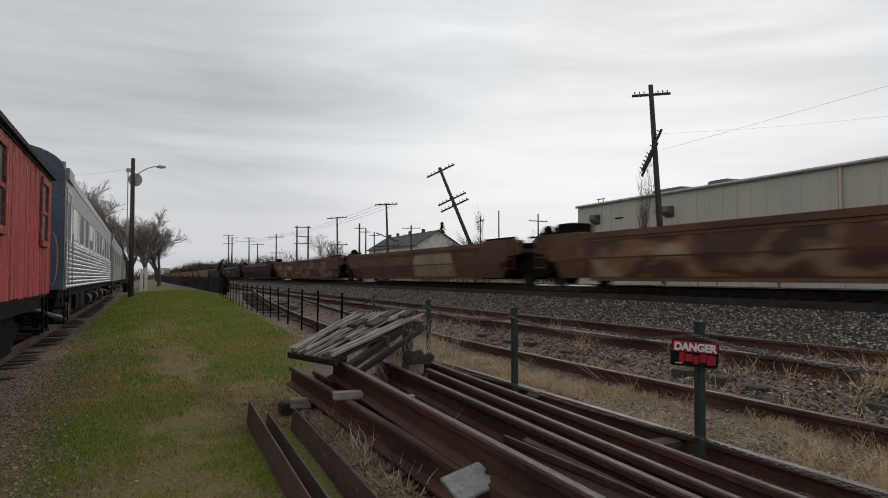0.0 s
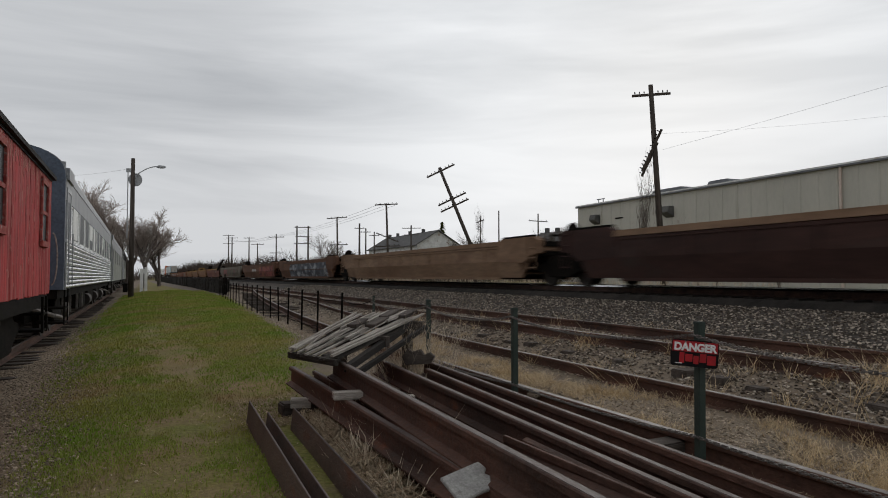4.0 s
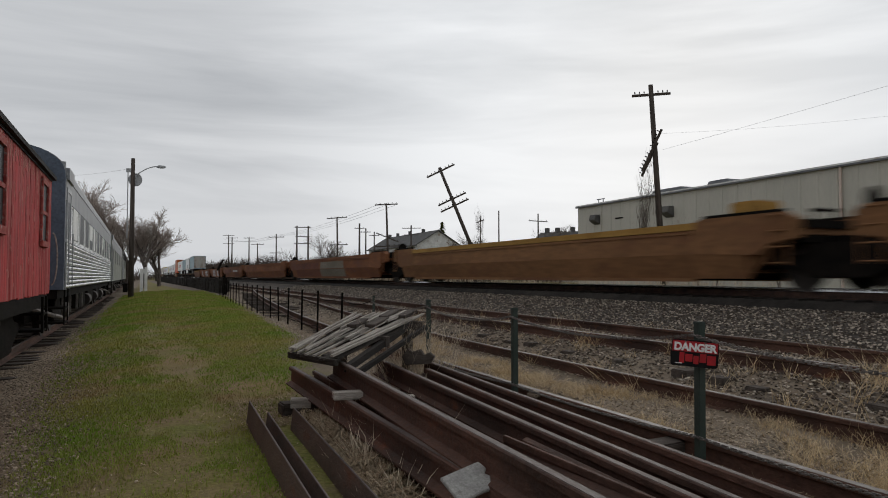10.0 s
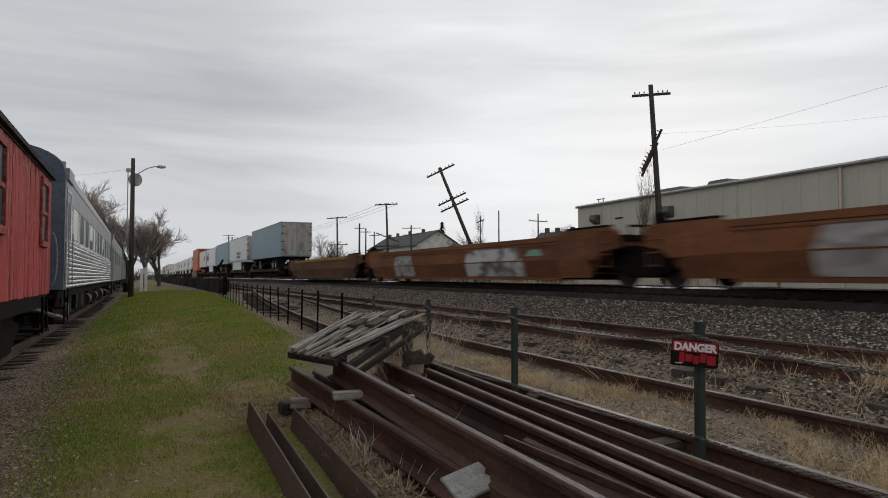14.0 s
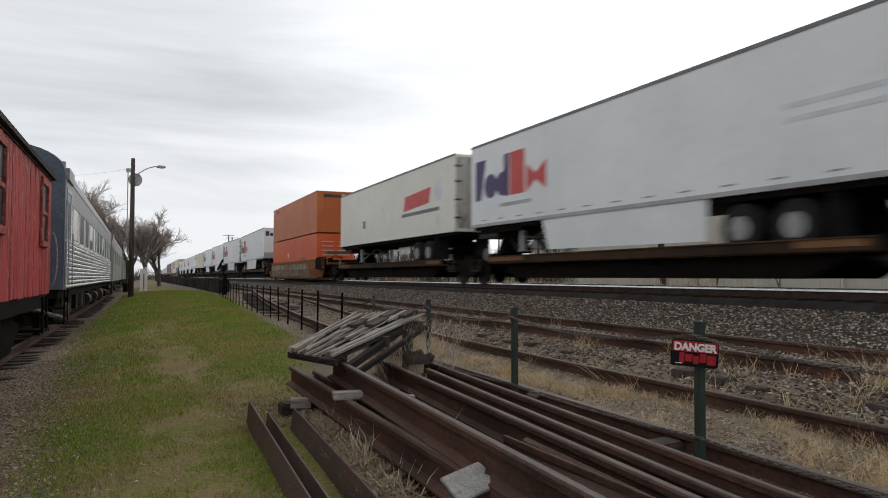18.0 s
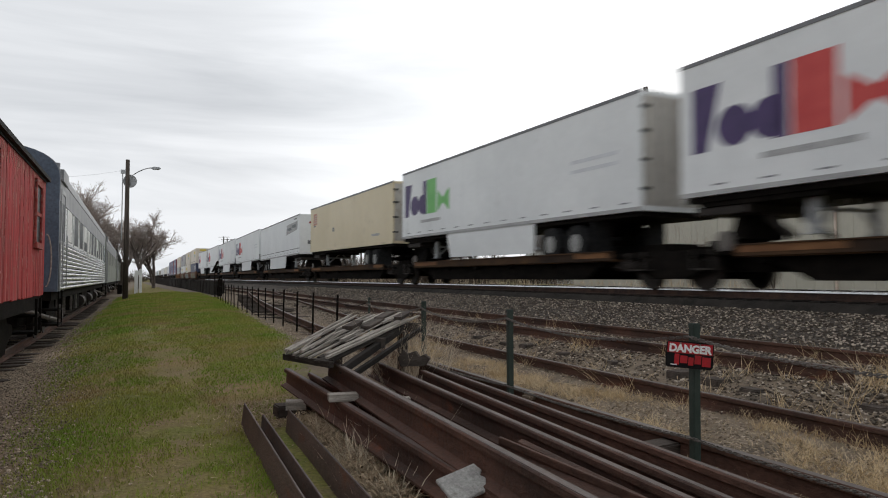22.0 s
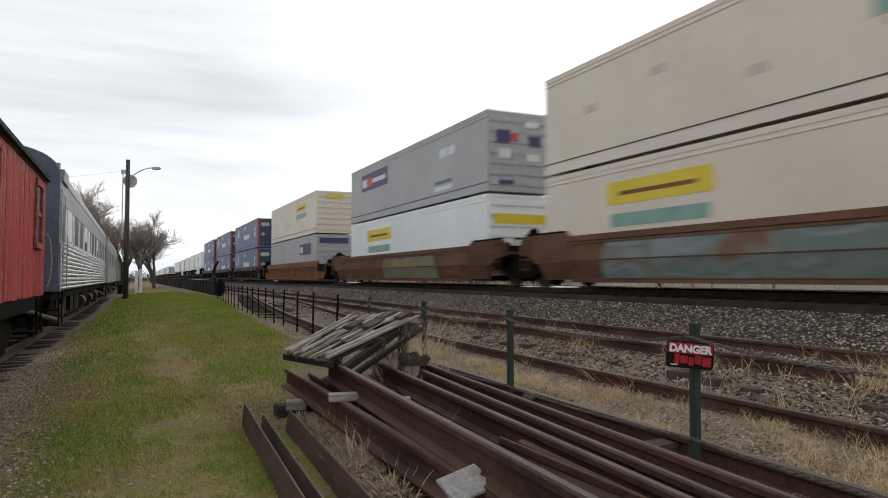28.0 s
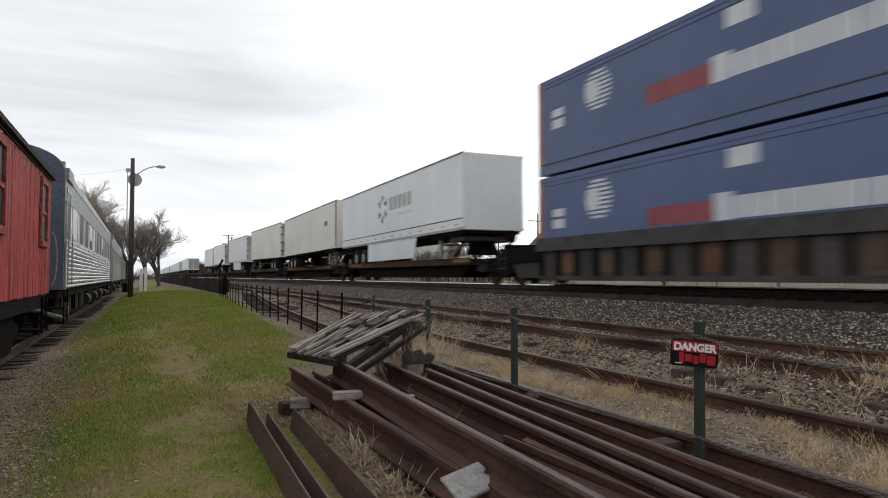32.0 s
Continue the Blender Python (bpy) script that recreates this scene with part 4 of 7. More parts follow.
        for i in range(6):
            a = i * math.pi / 3
            g.prism([(cy + 0.28 * math.cos(a), cz + 0.28 * math.sin(a)), (cy + 0.75 * math.cos(a + 0.4), cz + 0.75 * math.sin(a + 0.4)), (cy + 0.62 * math.cos(a + 0.9), cz + 0.62 * math.sin(a + 0.9))], x - 0.006, x, "x")
        part("mark", g, PAINT["smoke"], body, "grey pinwheel badge")
        blocks("steel_trim", cy - 1.0, [0.5, 0.45, 0.5, 0.5, 0.5], cz - 0.15, 0.62, 0.12)
        bar("mark", "pale", cy - 4.0, cy - 2.2, cz - 0.5, cz - 0.36)
    elif kind == "yellow_pair":
        bar("mark", "yellow", y1 - YP[0], y1 - YP[1], YP[2], YP[3], "yellow rectangular sign panel")
        part("mark", Shape().box(x - 0.010, x - 0.006, y1 - YP[0] + 0.5, y1 - YP[1] - 0.5, YP[2] + 0.22, YP[2] + 0.32), PAINT["ochre"], body)
        bar("mark", "teal", y1 - YP[0] + 0.15, y1 - YP[1] - 0.15, YP[2] - 0.56, YP[2] - 0.23)
        end("yellow", ((-1.1, 1.1, 1.8, 2.15),))
    elif kind == "yellow_small":
        bar("mark", "yellow", y0 + 3.0, y0 + 6.3, z0 + h * 0.645, z0 + h * 0.825, "yellow rectangular sign panel")
        part("mark", Shape().box(x - 0.010, x - 0.006, y0 + 3.5, y0 + 5.8, z0 + h * 0.70, z0 + h * 0.735), PAINT["ochre"], body)
        bar("mark", "teal", y0 + 3.1, y0 + 6.2, z0 + h * 0.46, z0 + h * 0.58)
        end("yellow", ((-0.6, 0.5, 2.35, 2.62),))
        for a, c in ((2.0, 0.5), (4.6, 0.62), (7.4, 0.35), (10.2, 0.4)):
            bar("mark", "smudge", y1 - a - 0.5, y1 - a, z0 + h * c, z0 + h * c + 0.22)
    elif kind == "purple_lead":
        bar("mark", "purple", y0 + 1.5, y0 + 4.9, z0 + h * 0.55, z0 + h * 0.82, "purple sign panel with pale lettering bars")
        part("mark", Shape().box(x - 0.010, x - 0.006, y0 + 4.0, y0 + 4.7, z0 + h * 0.60, z0 + h * 0.75), PAINT["pale"], body)
        end("purple", ((-1.1, 0.9, 2.25, 2.6),))
    elif kind == "purple_panel":
        bar("mark", "purple", y1 - 6.0, y1 - 1.95, z0 + h * 0.54, z0 + h * 0.85, "purple sign panel with pale lettering bars")
        part("mark", Shape().box(x - 0.010, x - 0.006, y1 - 2.8, y1 - 2.1, z0 + h * 0.61, z0 + h * 0.76).box(x - 0.010, x - 0.006, y1 - 5.7, y1 - 3.7, z0 + h * 0.65, z0 + h * 0.73), PAINT["pale"], body)
        part("mark", Shape().box(x - 0.010, x - 0.006, y1 - 3.6, y1 - 2.86, z0 + h * 0.61, z0 + h * 0.76), PAINT["red"], body)
        for a, b, c, d in ((2.75, 3.35, 0.62, 0.74), (3.5, 4.15, 0.62, 0.74)):
            bar("mark", "pale", y0 + a, y0 + b, z0 + h * c, z0 + h * d)
        bar("mark", "smoke", y0 + 3.0, y0 + 4.6, z0 + h * 0.25, z0 + h * 0.30)
        bar("mark", "pale", y0 + 3.0, y0 + 4.6, z0 + h * 0.16, z0 + h * 0.22)
        end("purple", ((-1.0, -0.45, 1.7, 2.15), (0.3, 0.8, 1.65, 2.0), (-0.9, -0.3, 0.25, 0.4)))
        end("red", ((-0.4, -0.15, 1.75, 2.05),))
        end("pale", ((-0.9, -0.45, 1.15, 1.5), (0.2, 0.75, 1.1, 1.35), (0.15, 0.7, 2.3, 2.5)))
    elif kind == "dots_left":
        for i in range(9):
            dz = -0.48 + 0.12 * i
            w = math.sqrt(max(0.02, 0.56 ** 2 - dz * dz))
            bar("mark", "pale", y1 - 2.95 - w, y1 - 2.95 + w, z0 + 1.97 + dz - 0.034, z0 + 1.97 + dz + 0.034, "stripe of a pale round badge")
        part("mark", Shape().tube((x - 0.009, y1 - 2.7, z0 + 1.97), (x, y1 - 2.7, z0 + 1.97), 0.30, n=20), PAINT["pale"], body, "pale disc of a round badge")
        blocks("post_red", y1 - 4.9, [0.42, 0.34, 0.34, 0.36, 0.30], z0 + 1.10, 0.44, 0.06)
        blocks("pale", y1 - 6.95, [0.50], z0 + 1.08, 0.58, 0.06)
        blocks("pale", y1 - 7.50, [0.34, 0.36, 0.38, 0.38, 0.30, 0.30, 0.38, 0.22, 0.38], z0 + 1.10, 0.46, 0.045)
        bar("mark", "pale", y1 - 8.1, y1 - 7.35, z0 + 2.15, z0 + 2.55)
        for a, c, d in ((y1 - 1.35, 1.30, 1.56), (y1 - 1.35, 1.64, 1.86), (y0 + 1.5, 1.15, 1.55), (y0 + 1.5, 1.66, 2.0)):
            bar("mark", "pale", a, a + 0.58, z0 + c, z0 + d)
        bar("mark", "smoke", y0 + 3.4, y0 + 4.6, z0 + 2.2, z0 + 2.3)
        part("corner_post", Shape().box(x - 0.012, x, y0, y0 + 0.32, z0, z1), PAINT["post_red"], body, "red corner post")
        part("corner_post", Shape().box(x - 0.012, x, y1 - 0.26, y1, z0, z1), PAINT["dull_orange"], body, "dull red tail corner post")
        end("post_red", ((1.12, 1.29, 0.0, 2.82), (-1.29, -1.12, 0.0, 2.82)))
        for a, b, c, d in ((-1.08, -0.12, 2.05, 2.42), (-1.05, -0.55, 1.15, 1.42)):
            part("mark", Shape().prism([(a, z0 + (c + d) / 2), (a + 0.16, z0 + c), (b - 0.16, z0 + c), (b, z0 + (c + d) / 2), (b - 0.16, z0 + d), (a + 0.16, z0 + d)], y0 - 0.045, y0 - 0.036), PAINT["grimy"], body, "pale six-sided badge")
    elif kind == "orange_top":
        bar("mark", "ochre", y1 - 2.6, y1 - 1.5, z0 + h * 0.86, z0 + h * 0.93)
        end("trim_dark", ((-0.85, 0.35, 2.42, 2.60),))
        end("pale", ((0.42, 0.66, 2.40, 2.64), (0.95, 1.15, 0.85, 1.05)))
    elif kind == "orange_low":
        bar("mark", "pale", y1 - 7.0, y1 - 6.6, z0 + h * 0.50, z0 + h * 0.62)
        bar("mark", "post_red", y0 + 3.4, y0 + 5.2, z0 + h * 0.36, z0 + h * 0.46)
        for i in range(4):
            end("pinkish", ((-0.95, -0.15, 2.25 - 0.3 * i, 2.31 - 0.3 * i), (0.15, 0.95, 2.25 - 0.3 * i, 2.31 - 0.3 * i)))
        end("pale", ((-1.0, -0.62, 0.75, 1.05),))
        end("trim_dark", ((-0.6, 0.7, 1.45, 1.62),))


def box_body(body, paint, y0, y1, z0, z1, w=1.295, corrugated=False, moulding=False):
    """Walls, rails, posts and doors of a trailer or container; y0 is the leading end."""
    m = PAINT[paint]
    part("wall", Shape().box(-w, w, y0, y1, z0, z1), m, body, bevel=0.02)
    part("bottom_rail", Shape().box(-w - 0.014, -w, y0, y1, z0, z0 + (0.20 if corrugated else 0.10)).box(w, w + 0.014, y0, y1, z0, z0 + 0.12), PAINT["steel_trim"] if paint in ("white", "blue_grey") else m, body)
    if moulding:
        part("side_moulding", Shape().box(-w - 0.010, -w, y0, y1, z0 + 0.42, z0 + 0.455), PAINT["trim_dark"], body, "dark moulding above the lower band")
    if not corrugated and paint == "white":
        dash = Shape()
        for i in range(int((y1 - y0) / 1.22)):
            dash.box(-w - 0.008, -w, y0 + 0.5 + i * 1.22, y0 + 0.78 + i * 1.22, z0 + 0.2, z0 + 0.235)
        part("reflective_tape", dash, PAINT["smoke"], body)
    part("top_rail", Shape().box(-w - 0.012, -w, y0, y1, z1 - (0.07 if not corrugated else 0.12), z1 + 0.012).box(w, w + 0.012, y0, y1, z1 - 0.12, z1 + 0.012), PAINT["roof_rail"] if not corrugated else m, body)
    if body.matrix_basis.translation.y < 930:
        seams(body, paint, -w, y0, y1, z0, z1)
    if corrugated:
        for z in (0.30, 2.58) if paint not in ("orange", "vermilion") else ():
            part("side_lip", Shape().box(-w - 0.016, -w, y0, y1, z0 + z, z0 + z + 0.025), PAINT["trim_dark"] if z < 1 else m, body)
    part("roof_edge", Shape().box(-w, -w + 0.05, y0, y1, z1, z1 + 0.02), PAINT["trim_dark"], body)


SEAMS = {}


def seams(body, paint, x, y0, y1, z0, z1):
    """Upright joints between the sheets of the side that faces the fence."""
    key = (paint, round(z1 - z0, 2))
    if key not in SEAMS:
        SEAMS[key] = Shape().box(-0.003, 0.0, -0.025, 0.025, 0.22, z1 - z0 - 0.14).mesh("panel_seam", PAINT[paint])
    n = int((y1 - y0) / 1.22)
    for i in range(1, n):
        part("panel_seam", SEAMS[key], None, body, at=pose(x, y0 + i * (y1 - y0) / n, z0))


def door_end(body, paint, y, z0, z1, w=1.295, ribs=True):
    out = y - 0.015
    g = Shape()
    for a in (-w, -0.03, w - 0.06):
        g.box(a, a + 0.06, out, y, z0, z1)
    g.box(-w, w, out, y, z1 - 0.1, z1).box(-w, w, out, y, z0, z0 + 0.12)
    part("door_frame", g, PAINT[paint], body)
    if not ribs:
        for a in (-w + 0.07, 0.04):
            part("door_panel", Shape().box(a, a + w - 0.11, y - 0.010, y, z0 + 0.13, z1 - 0.11), PAINT["grimy"], body, "grimy rear door leaf")
        for z in (z0 + 0.5, z0 + 1.2, z0 + 1.9, z0 + 2.5):
            for s in (-1, 1):
                part("hinge", Shape().box(s * (w - 0.12) - 0.14, s * (w - 0.12) + 0.14, out - 0.03, out, z, z + 0.07), PAINT["trim_dark"], body)
    g = Shape()
    for a in (-0.75, -0.35, 0.35, 0.75):
        g.tube((a, out - 0.016, z0 + 0.1), (a, out - 0.016, z1 - 0.1), 0.014, n=6)
    part("lock_rod", g, PAINT[paint] if ribs else PAINT["steel_trim"], body)
    if paint == "blue":
        part("door_panel", Shape().box(-w + 0.065, w - 0.065, y - 0.009, y, z0 + 0.125, z1 - 0.105), PAINT["navy"], body, "darker navy door leaves")
    if ribs and paint not in ("orange", "vermilion"):
        g = Shape()
        for i in range(7):
            z = z0 + 0.22 + i * (z1 - z0 - 0.6) / 6
            proud = 0.022 if paint in ("putty", "grey_box", "white") else 0.003
            g.box(-w + 0.1, -0.08, out - proud, out + 0.012, z, z + 0.12).box(0.08, w - 0.1, out - proud, out + 0.012, z, z + 0.12)
        part("door_rib", g, PAINT["navy" if paint == "blue" else paint], body)


TYRE = Shape().tube((-0.14, 0, 0), (0.14, 0, 0), 0.5, n=20).mesh("tyre", MAT["tyre"], 0.03)
HUB = Shape().tube((-0.15, 0, 0), (-0.10, 0, 0), 0.25, 0.17, n=16).tube((-0.17, 0, 0), (-0.15, 0, 0), 0.1, n=10).mesh("hub", MAT["hub"])


TALL = {510.2: (1.98, 4.98, 0.1), 437.2: (1.97, 4.90, 0.2), 474.8: (1.97, 4.90, 0.2)}  # trailers that ride higher: floor, roof, pitch


def trailer(q0, q1, paint, label, mark=None, wheels_lead=True, skirt=True, z0=1.93, z1=4.86):
    q, half = (q0 + q1) / 2, (q1 - q0) / 2
    z0, z1, pitch = TALL.get(q0, (z0, z1, 0.45))
    tr = rolling(thing("semi_trailer", label, "trailer", pose(track_x(q), q, MAIN_TOP), "trailers on the train"), q, MAIN_TOP, pitch if wheels_lead else -pitch)
    box_body(tr, paint, -half, half, z0, z1, moulding=mark in ("dark_badge", "pinwheel"))
    if wheels_lead:
        door_end(tr, paint, -half, z0, z1, ribs=False)
    else:
        if mark == "parcel":
            part("nose_band", Shape().box(-1.28, 1.28, -half - 0.03, -half, z0 + 0.02, z0 + 0.56), PAINT["steel_trim"], tr, "scuffed grey band at the foot of the nose")
        if mark and "parcel" in mark:
            for a, b, c, d, tone in ((-1.12, -0.78, 0, 0.46, "purple"), (-0.72, -0.42, 0, 0.30, "purple"), (-0.36, -0.02, 0, 0.44, "purple"), (0.0, 0.36, 0, 0.46, "red"), (0.40, 0.86, 0, 0.30, "red")):
                part("mark", Shape().box(a, b, -half - 0.008, -half, z1 - 0.78 + c, z1 - 0.78 + d), PAINT[tone], tr)
    if mark:
        marks(tr, mark, -1.295, z0, z1, -half, half)
    if mark == "haulier":
        part("lower_band", Shape().box(-1.311, -1.296, -half, half, z0, z0 + 0.26), PAINT["pinkish"], tr, "dirty pinkish lower band")
    e = -1 if wheels_lead else 1
    yb = e * (half - 3.4)
    part("bogie", Shape().box(-0.55, -0.4, yb - 1.3, yb + 1.3, z0 - 0.45, z0).box(0.4, 0.55, yb - 1.3, yb + 1.3, z0 - 0.45, z0)
         .box(-1.0, 1.0, yb - 0.72, yb - 0.56, z0 - 0.74, z0 - 0.58).box(-1.0, 1.0, yb + 0.56, yb + 0.72, z0 - 0.74, z0 - 0.58), MAT["dark"], tr)
    for dy in (-0.64, 0.64):
        for sx in (-1.12, -0.8, 0.8, 1.12):
            w = part("wheel", TYRE, None, tr, at=pose(sx, yb + dy, 1.25))
            if abs(sx) > 1:
                part("hub", HUB, None, w, at=pose(0, 0, 0, 0, 0, 0 if sx < 0 else 180))
    for a in (-1.25, 0.6):
        part("mudflap", Shape().box(a, a + 0.65, yb + e * 1.365 - 0.015, yb + e * 1.365 + 0.015, z0 - 1.02, z0 - 0.02), MAT["tyre"], tr)
    yl = -e * (half - 3.0)
    part("landing_gear", Shape().box(-0.95, -0.8, yl - 0.08, yl + 0.08, 1.05, z0).box(0.8, 0.95, yl - 0.08, yl + 0.08, 1.05, z0).tube((-0.9, yl, 1.5), (0.9, yl, 1.5), 0.04, n=6).box(-1.0, -0.75, yl - 0.14, yl + 0.14, 1.02, 1.05).box(0.75, 1.0, yl - 0.14, yl + 0.14, 1.02, 1.05), MAT["lamp_grey"], tr)
    part("gear_brace", Shape().tube((-0.9, yl - 0.05, 1.1), (0.0, yl, 1.8), 0.04, n=6).tube((0.9, yl - 0.05, 1.1), (0.0, yl, 1.8), 0.04, n=6), MAT["lamp_grey"], tr)
    yh = -e * (half - 0.95)
    part("hitch_plate", Shape().box(-1.1, 1.1, yh - 0.7, yh + 0.7, z0 - 0.40, z0 - 0.225), MAT["wheel"], tr, bevel=0.02)
    part("hitch", Shape().prism([(-0.62, 1.02), (-0.42, 1.60), (-0.55, z0 - 0.06), (0.55, z0 - 0.06), (0.42, 1.60), (0.62, 1.02)], yh - 0.24, yh + 0.24), MAT["dark"], tr, bevel=0.03)
    for sx in (-0.55, 0.55):
        strut = Shape().tube((sx, yh + e * 0.25, z0 - 0.12), (sx, yh + e * 1.35, 1.02), 0.075, n=8)
        part("hitch_strut", strut, MAT["wheel"], tr)
    yn = -e * (half - 1.9)
    part("kingpin_frame", Shape().box(-1.15, 1.15, yn - 1.5, yn + 1.5, z0 - 0.22, z0 - 0.122), MAT["dark"], tr)
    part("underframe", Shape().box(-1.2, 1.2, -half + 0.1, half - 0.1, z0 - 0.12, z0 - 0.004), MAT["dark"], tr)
    if skirt:
        a, b = sorted((e * (half - 4.9), -e * (half - (3.3 if mark == "haulier" else 4.8))))
        part("side_skirt", Shape().prism([(a, z0), (b, z0), (b - (0.35 if wheels_lead else 0.0), 1.02), (a + (0.0 if wheels_lead else 0.35), 1.02)], -1.28, -1.24, "x"), PAINT[paint], tr)
    return tr


def container(q0, q1, paint, label, level, mark=None, ribs=True):
    q, half = (q0 + q1) / 2, (q1 - q0) / 2
    z0 = 0.33 + level * 2.92
    c = rolling(thing("container", label, "container", pose(track_x(q), q, MAIN_TOP + z0), "stacked containers on the train"), q, MAIN_TOP + z0)
    box_body(c, paint, -half, half, 0, 2.82, corrugated=True)
    door_end(c, paint, -half, 0, 2.82, ribs=ribs)
    g = Shape()
    for y in (-half + 2.0, half - 2.0):
        for x in (-1.22, 1.22):
            g.box(x - 0.08, x + 0.08, y - 0.09, y + 0.09, -0.04, 0.0)
    part("corner_casting", g, PAINT["trim_dark"], c)
    if mark:
        marks(c, mark, -1.295, 0, 2.82, -half, half)
    return c


GAPS = [-2.0, 18.6, 39.1, 61.9, 82.6, 103.3, 125.3, 148.2, 168.0, 189.9, 213.5, 237.1, 258.2, 278.5, 301.2, 325.4, 350.6, 371.8, 391.7, 413.5, 433.6]
WELLS = [("brown", "spray_warm", 0), ("brown", "spray_warm", 0), ("brown", "beige", 0), ("brown", "spray_warm", 0), ("maroon", None, 1), ("maroon", None, 0), ("maroon", None, 1),
         ("tan", None, 0), ("brown", "spray_cool", 1), ("brown", "spray_red", 1), ("grey", "spray_pink", 0), ("brick", None, 0), ("ochre", None, 0), ("ochre", None, 0), ("ochre", None, 0),
         ("rustorange", "grey", 0), ("rustorange", None, 0), ("rustorange", None, 1), ("rustorange", "spray_grey", 0), ("rustorange", "spray_grey", 1), ("brown", None, 0)]
WORDS = dict(brown="dull brown", maroon="dark maroon", tan="faded tan", rustorange="rust-orange", grey="faded grey", ochre="weathered yellow", black="grimy black", brick="brick-red", amber="weathered amber")


# sprayed, faded or lettered stretches of some cars: paint, from and to along the car, top, bottom; keyed by the leading end
SKINS = {18.6: [("beige", -4.85, -0.85, 1.19, 0.24, "faded beige panel")], 82.6: [("grimy", 0.9, 1.9, 1.0, 0.75, "worn pale lettering"), ("olive", -3.75, -2.15, 0.95, 0.27, "faint olive patch")],
         148.2: [("spray_cool", -7.0, 4.5)], 168.0: [("spray_red", -9.0, -1.4), ("grimy", 0.3, 3.15, 0.95, 0.735, "pale grimy lettering band")], 213.5: [("grimy", -6.5, -5.9, 1.0, 0.8, "pale grimy lettering")],
         189.9: [("spray_pink", -8.6, 8.6)], 350.6: [("grimy", -5.5, -1.1, 0.97, 0.78, "pale grimy lettering band"), ("brick", 0.5, 7.5, 1.19, 0.72, "redder worn stretch")], 301.2: [("grey", -4.2, 1.4, 1.19, 0.24, "faded grey stretch"), ("brick", 1.7, 8.8, 1.19, 0.24, "red-brown stretch")],
         371.8: [("spray_grey", 0.6, 4.85), ("spray_grey", -3.95, -1.65)], 391.7: [("spray_pale", -5.7, -1.8), ("teal", -7.0, -6.1, 1.05, 0.86, "teal dab of paint"), ("spray_grey", 3.6, 5.8)], 529.0: [("spray_buff", -6.0, 8.2)],
         734.6: [("spray_green", -6.0, 6.0)], 755.7: [("spray_sage", -6.1, 5.1), ("brick", -8.3, -6.4, 1.19, 0.5, "red-brown stretch")], 775.2: [("spray_green", -5.0, 1.2)]}
BOXES = {213.5: ((9.9, 0.85, 0.6, 0),), 237.1: ((9.0, 0.75, 0.9, 1), (8.0, 0.62, 0.6, 0)), 258.2: ((-8.2, 0.70, 0.9, 1),), 168.0: ((9.6, 0.8, 0.5, 0),), -2.0: ((8.6, 0.62, 0.8, 0),), 278.5: ((-9.4, 0.62, 0.7, 1),)}


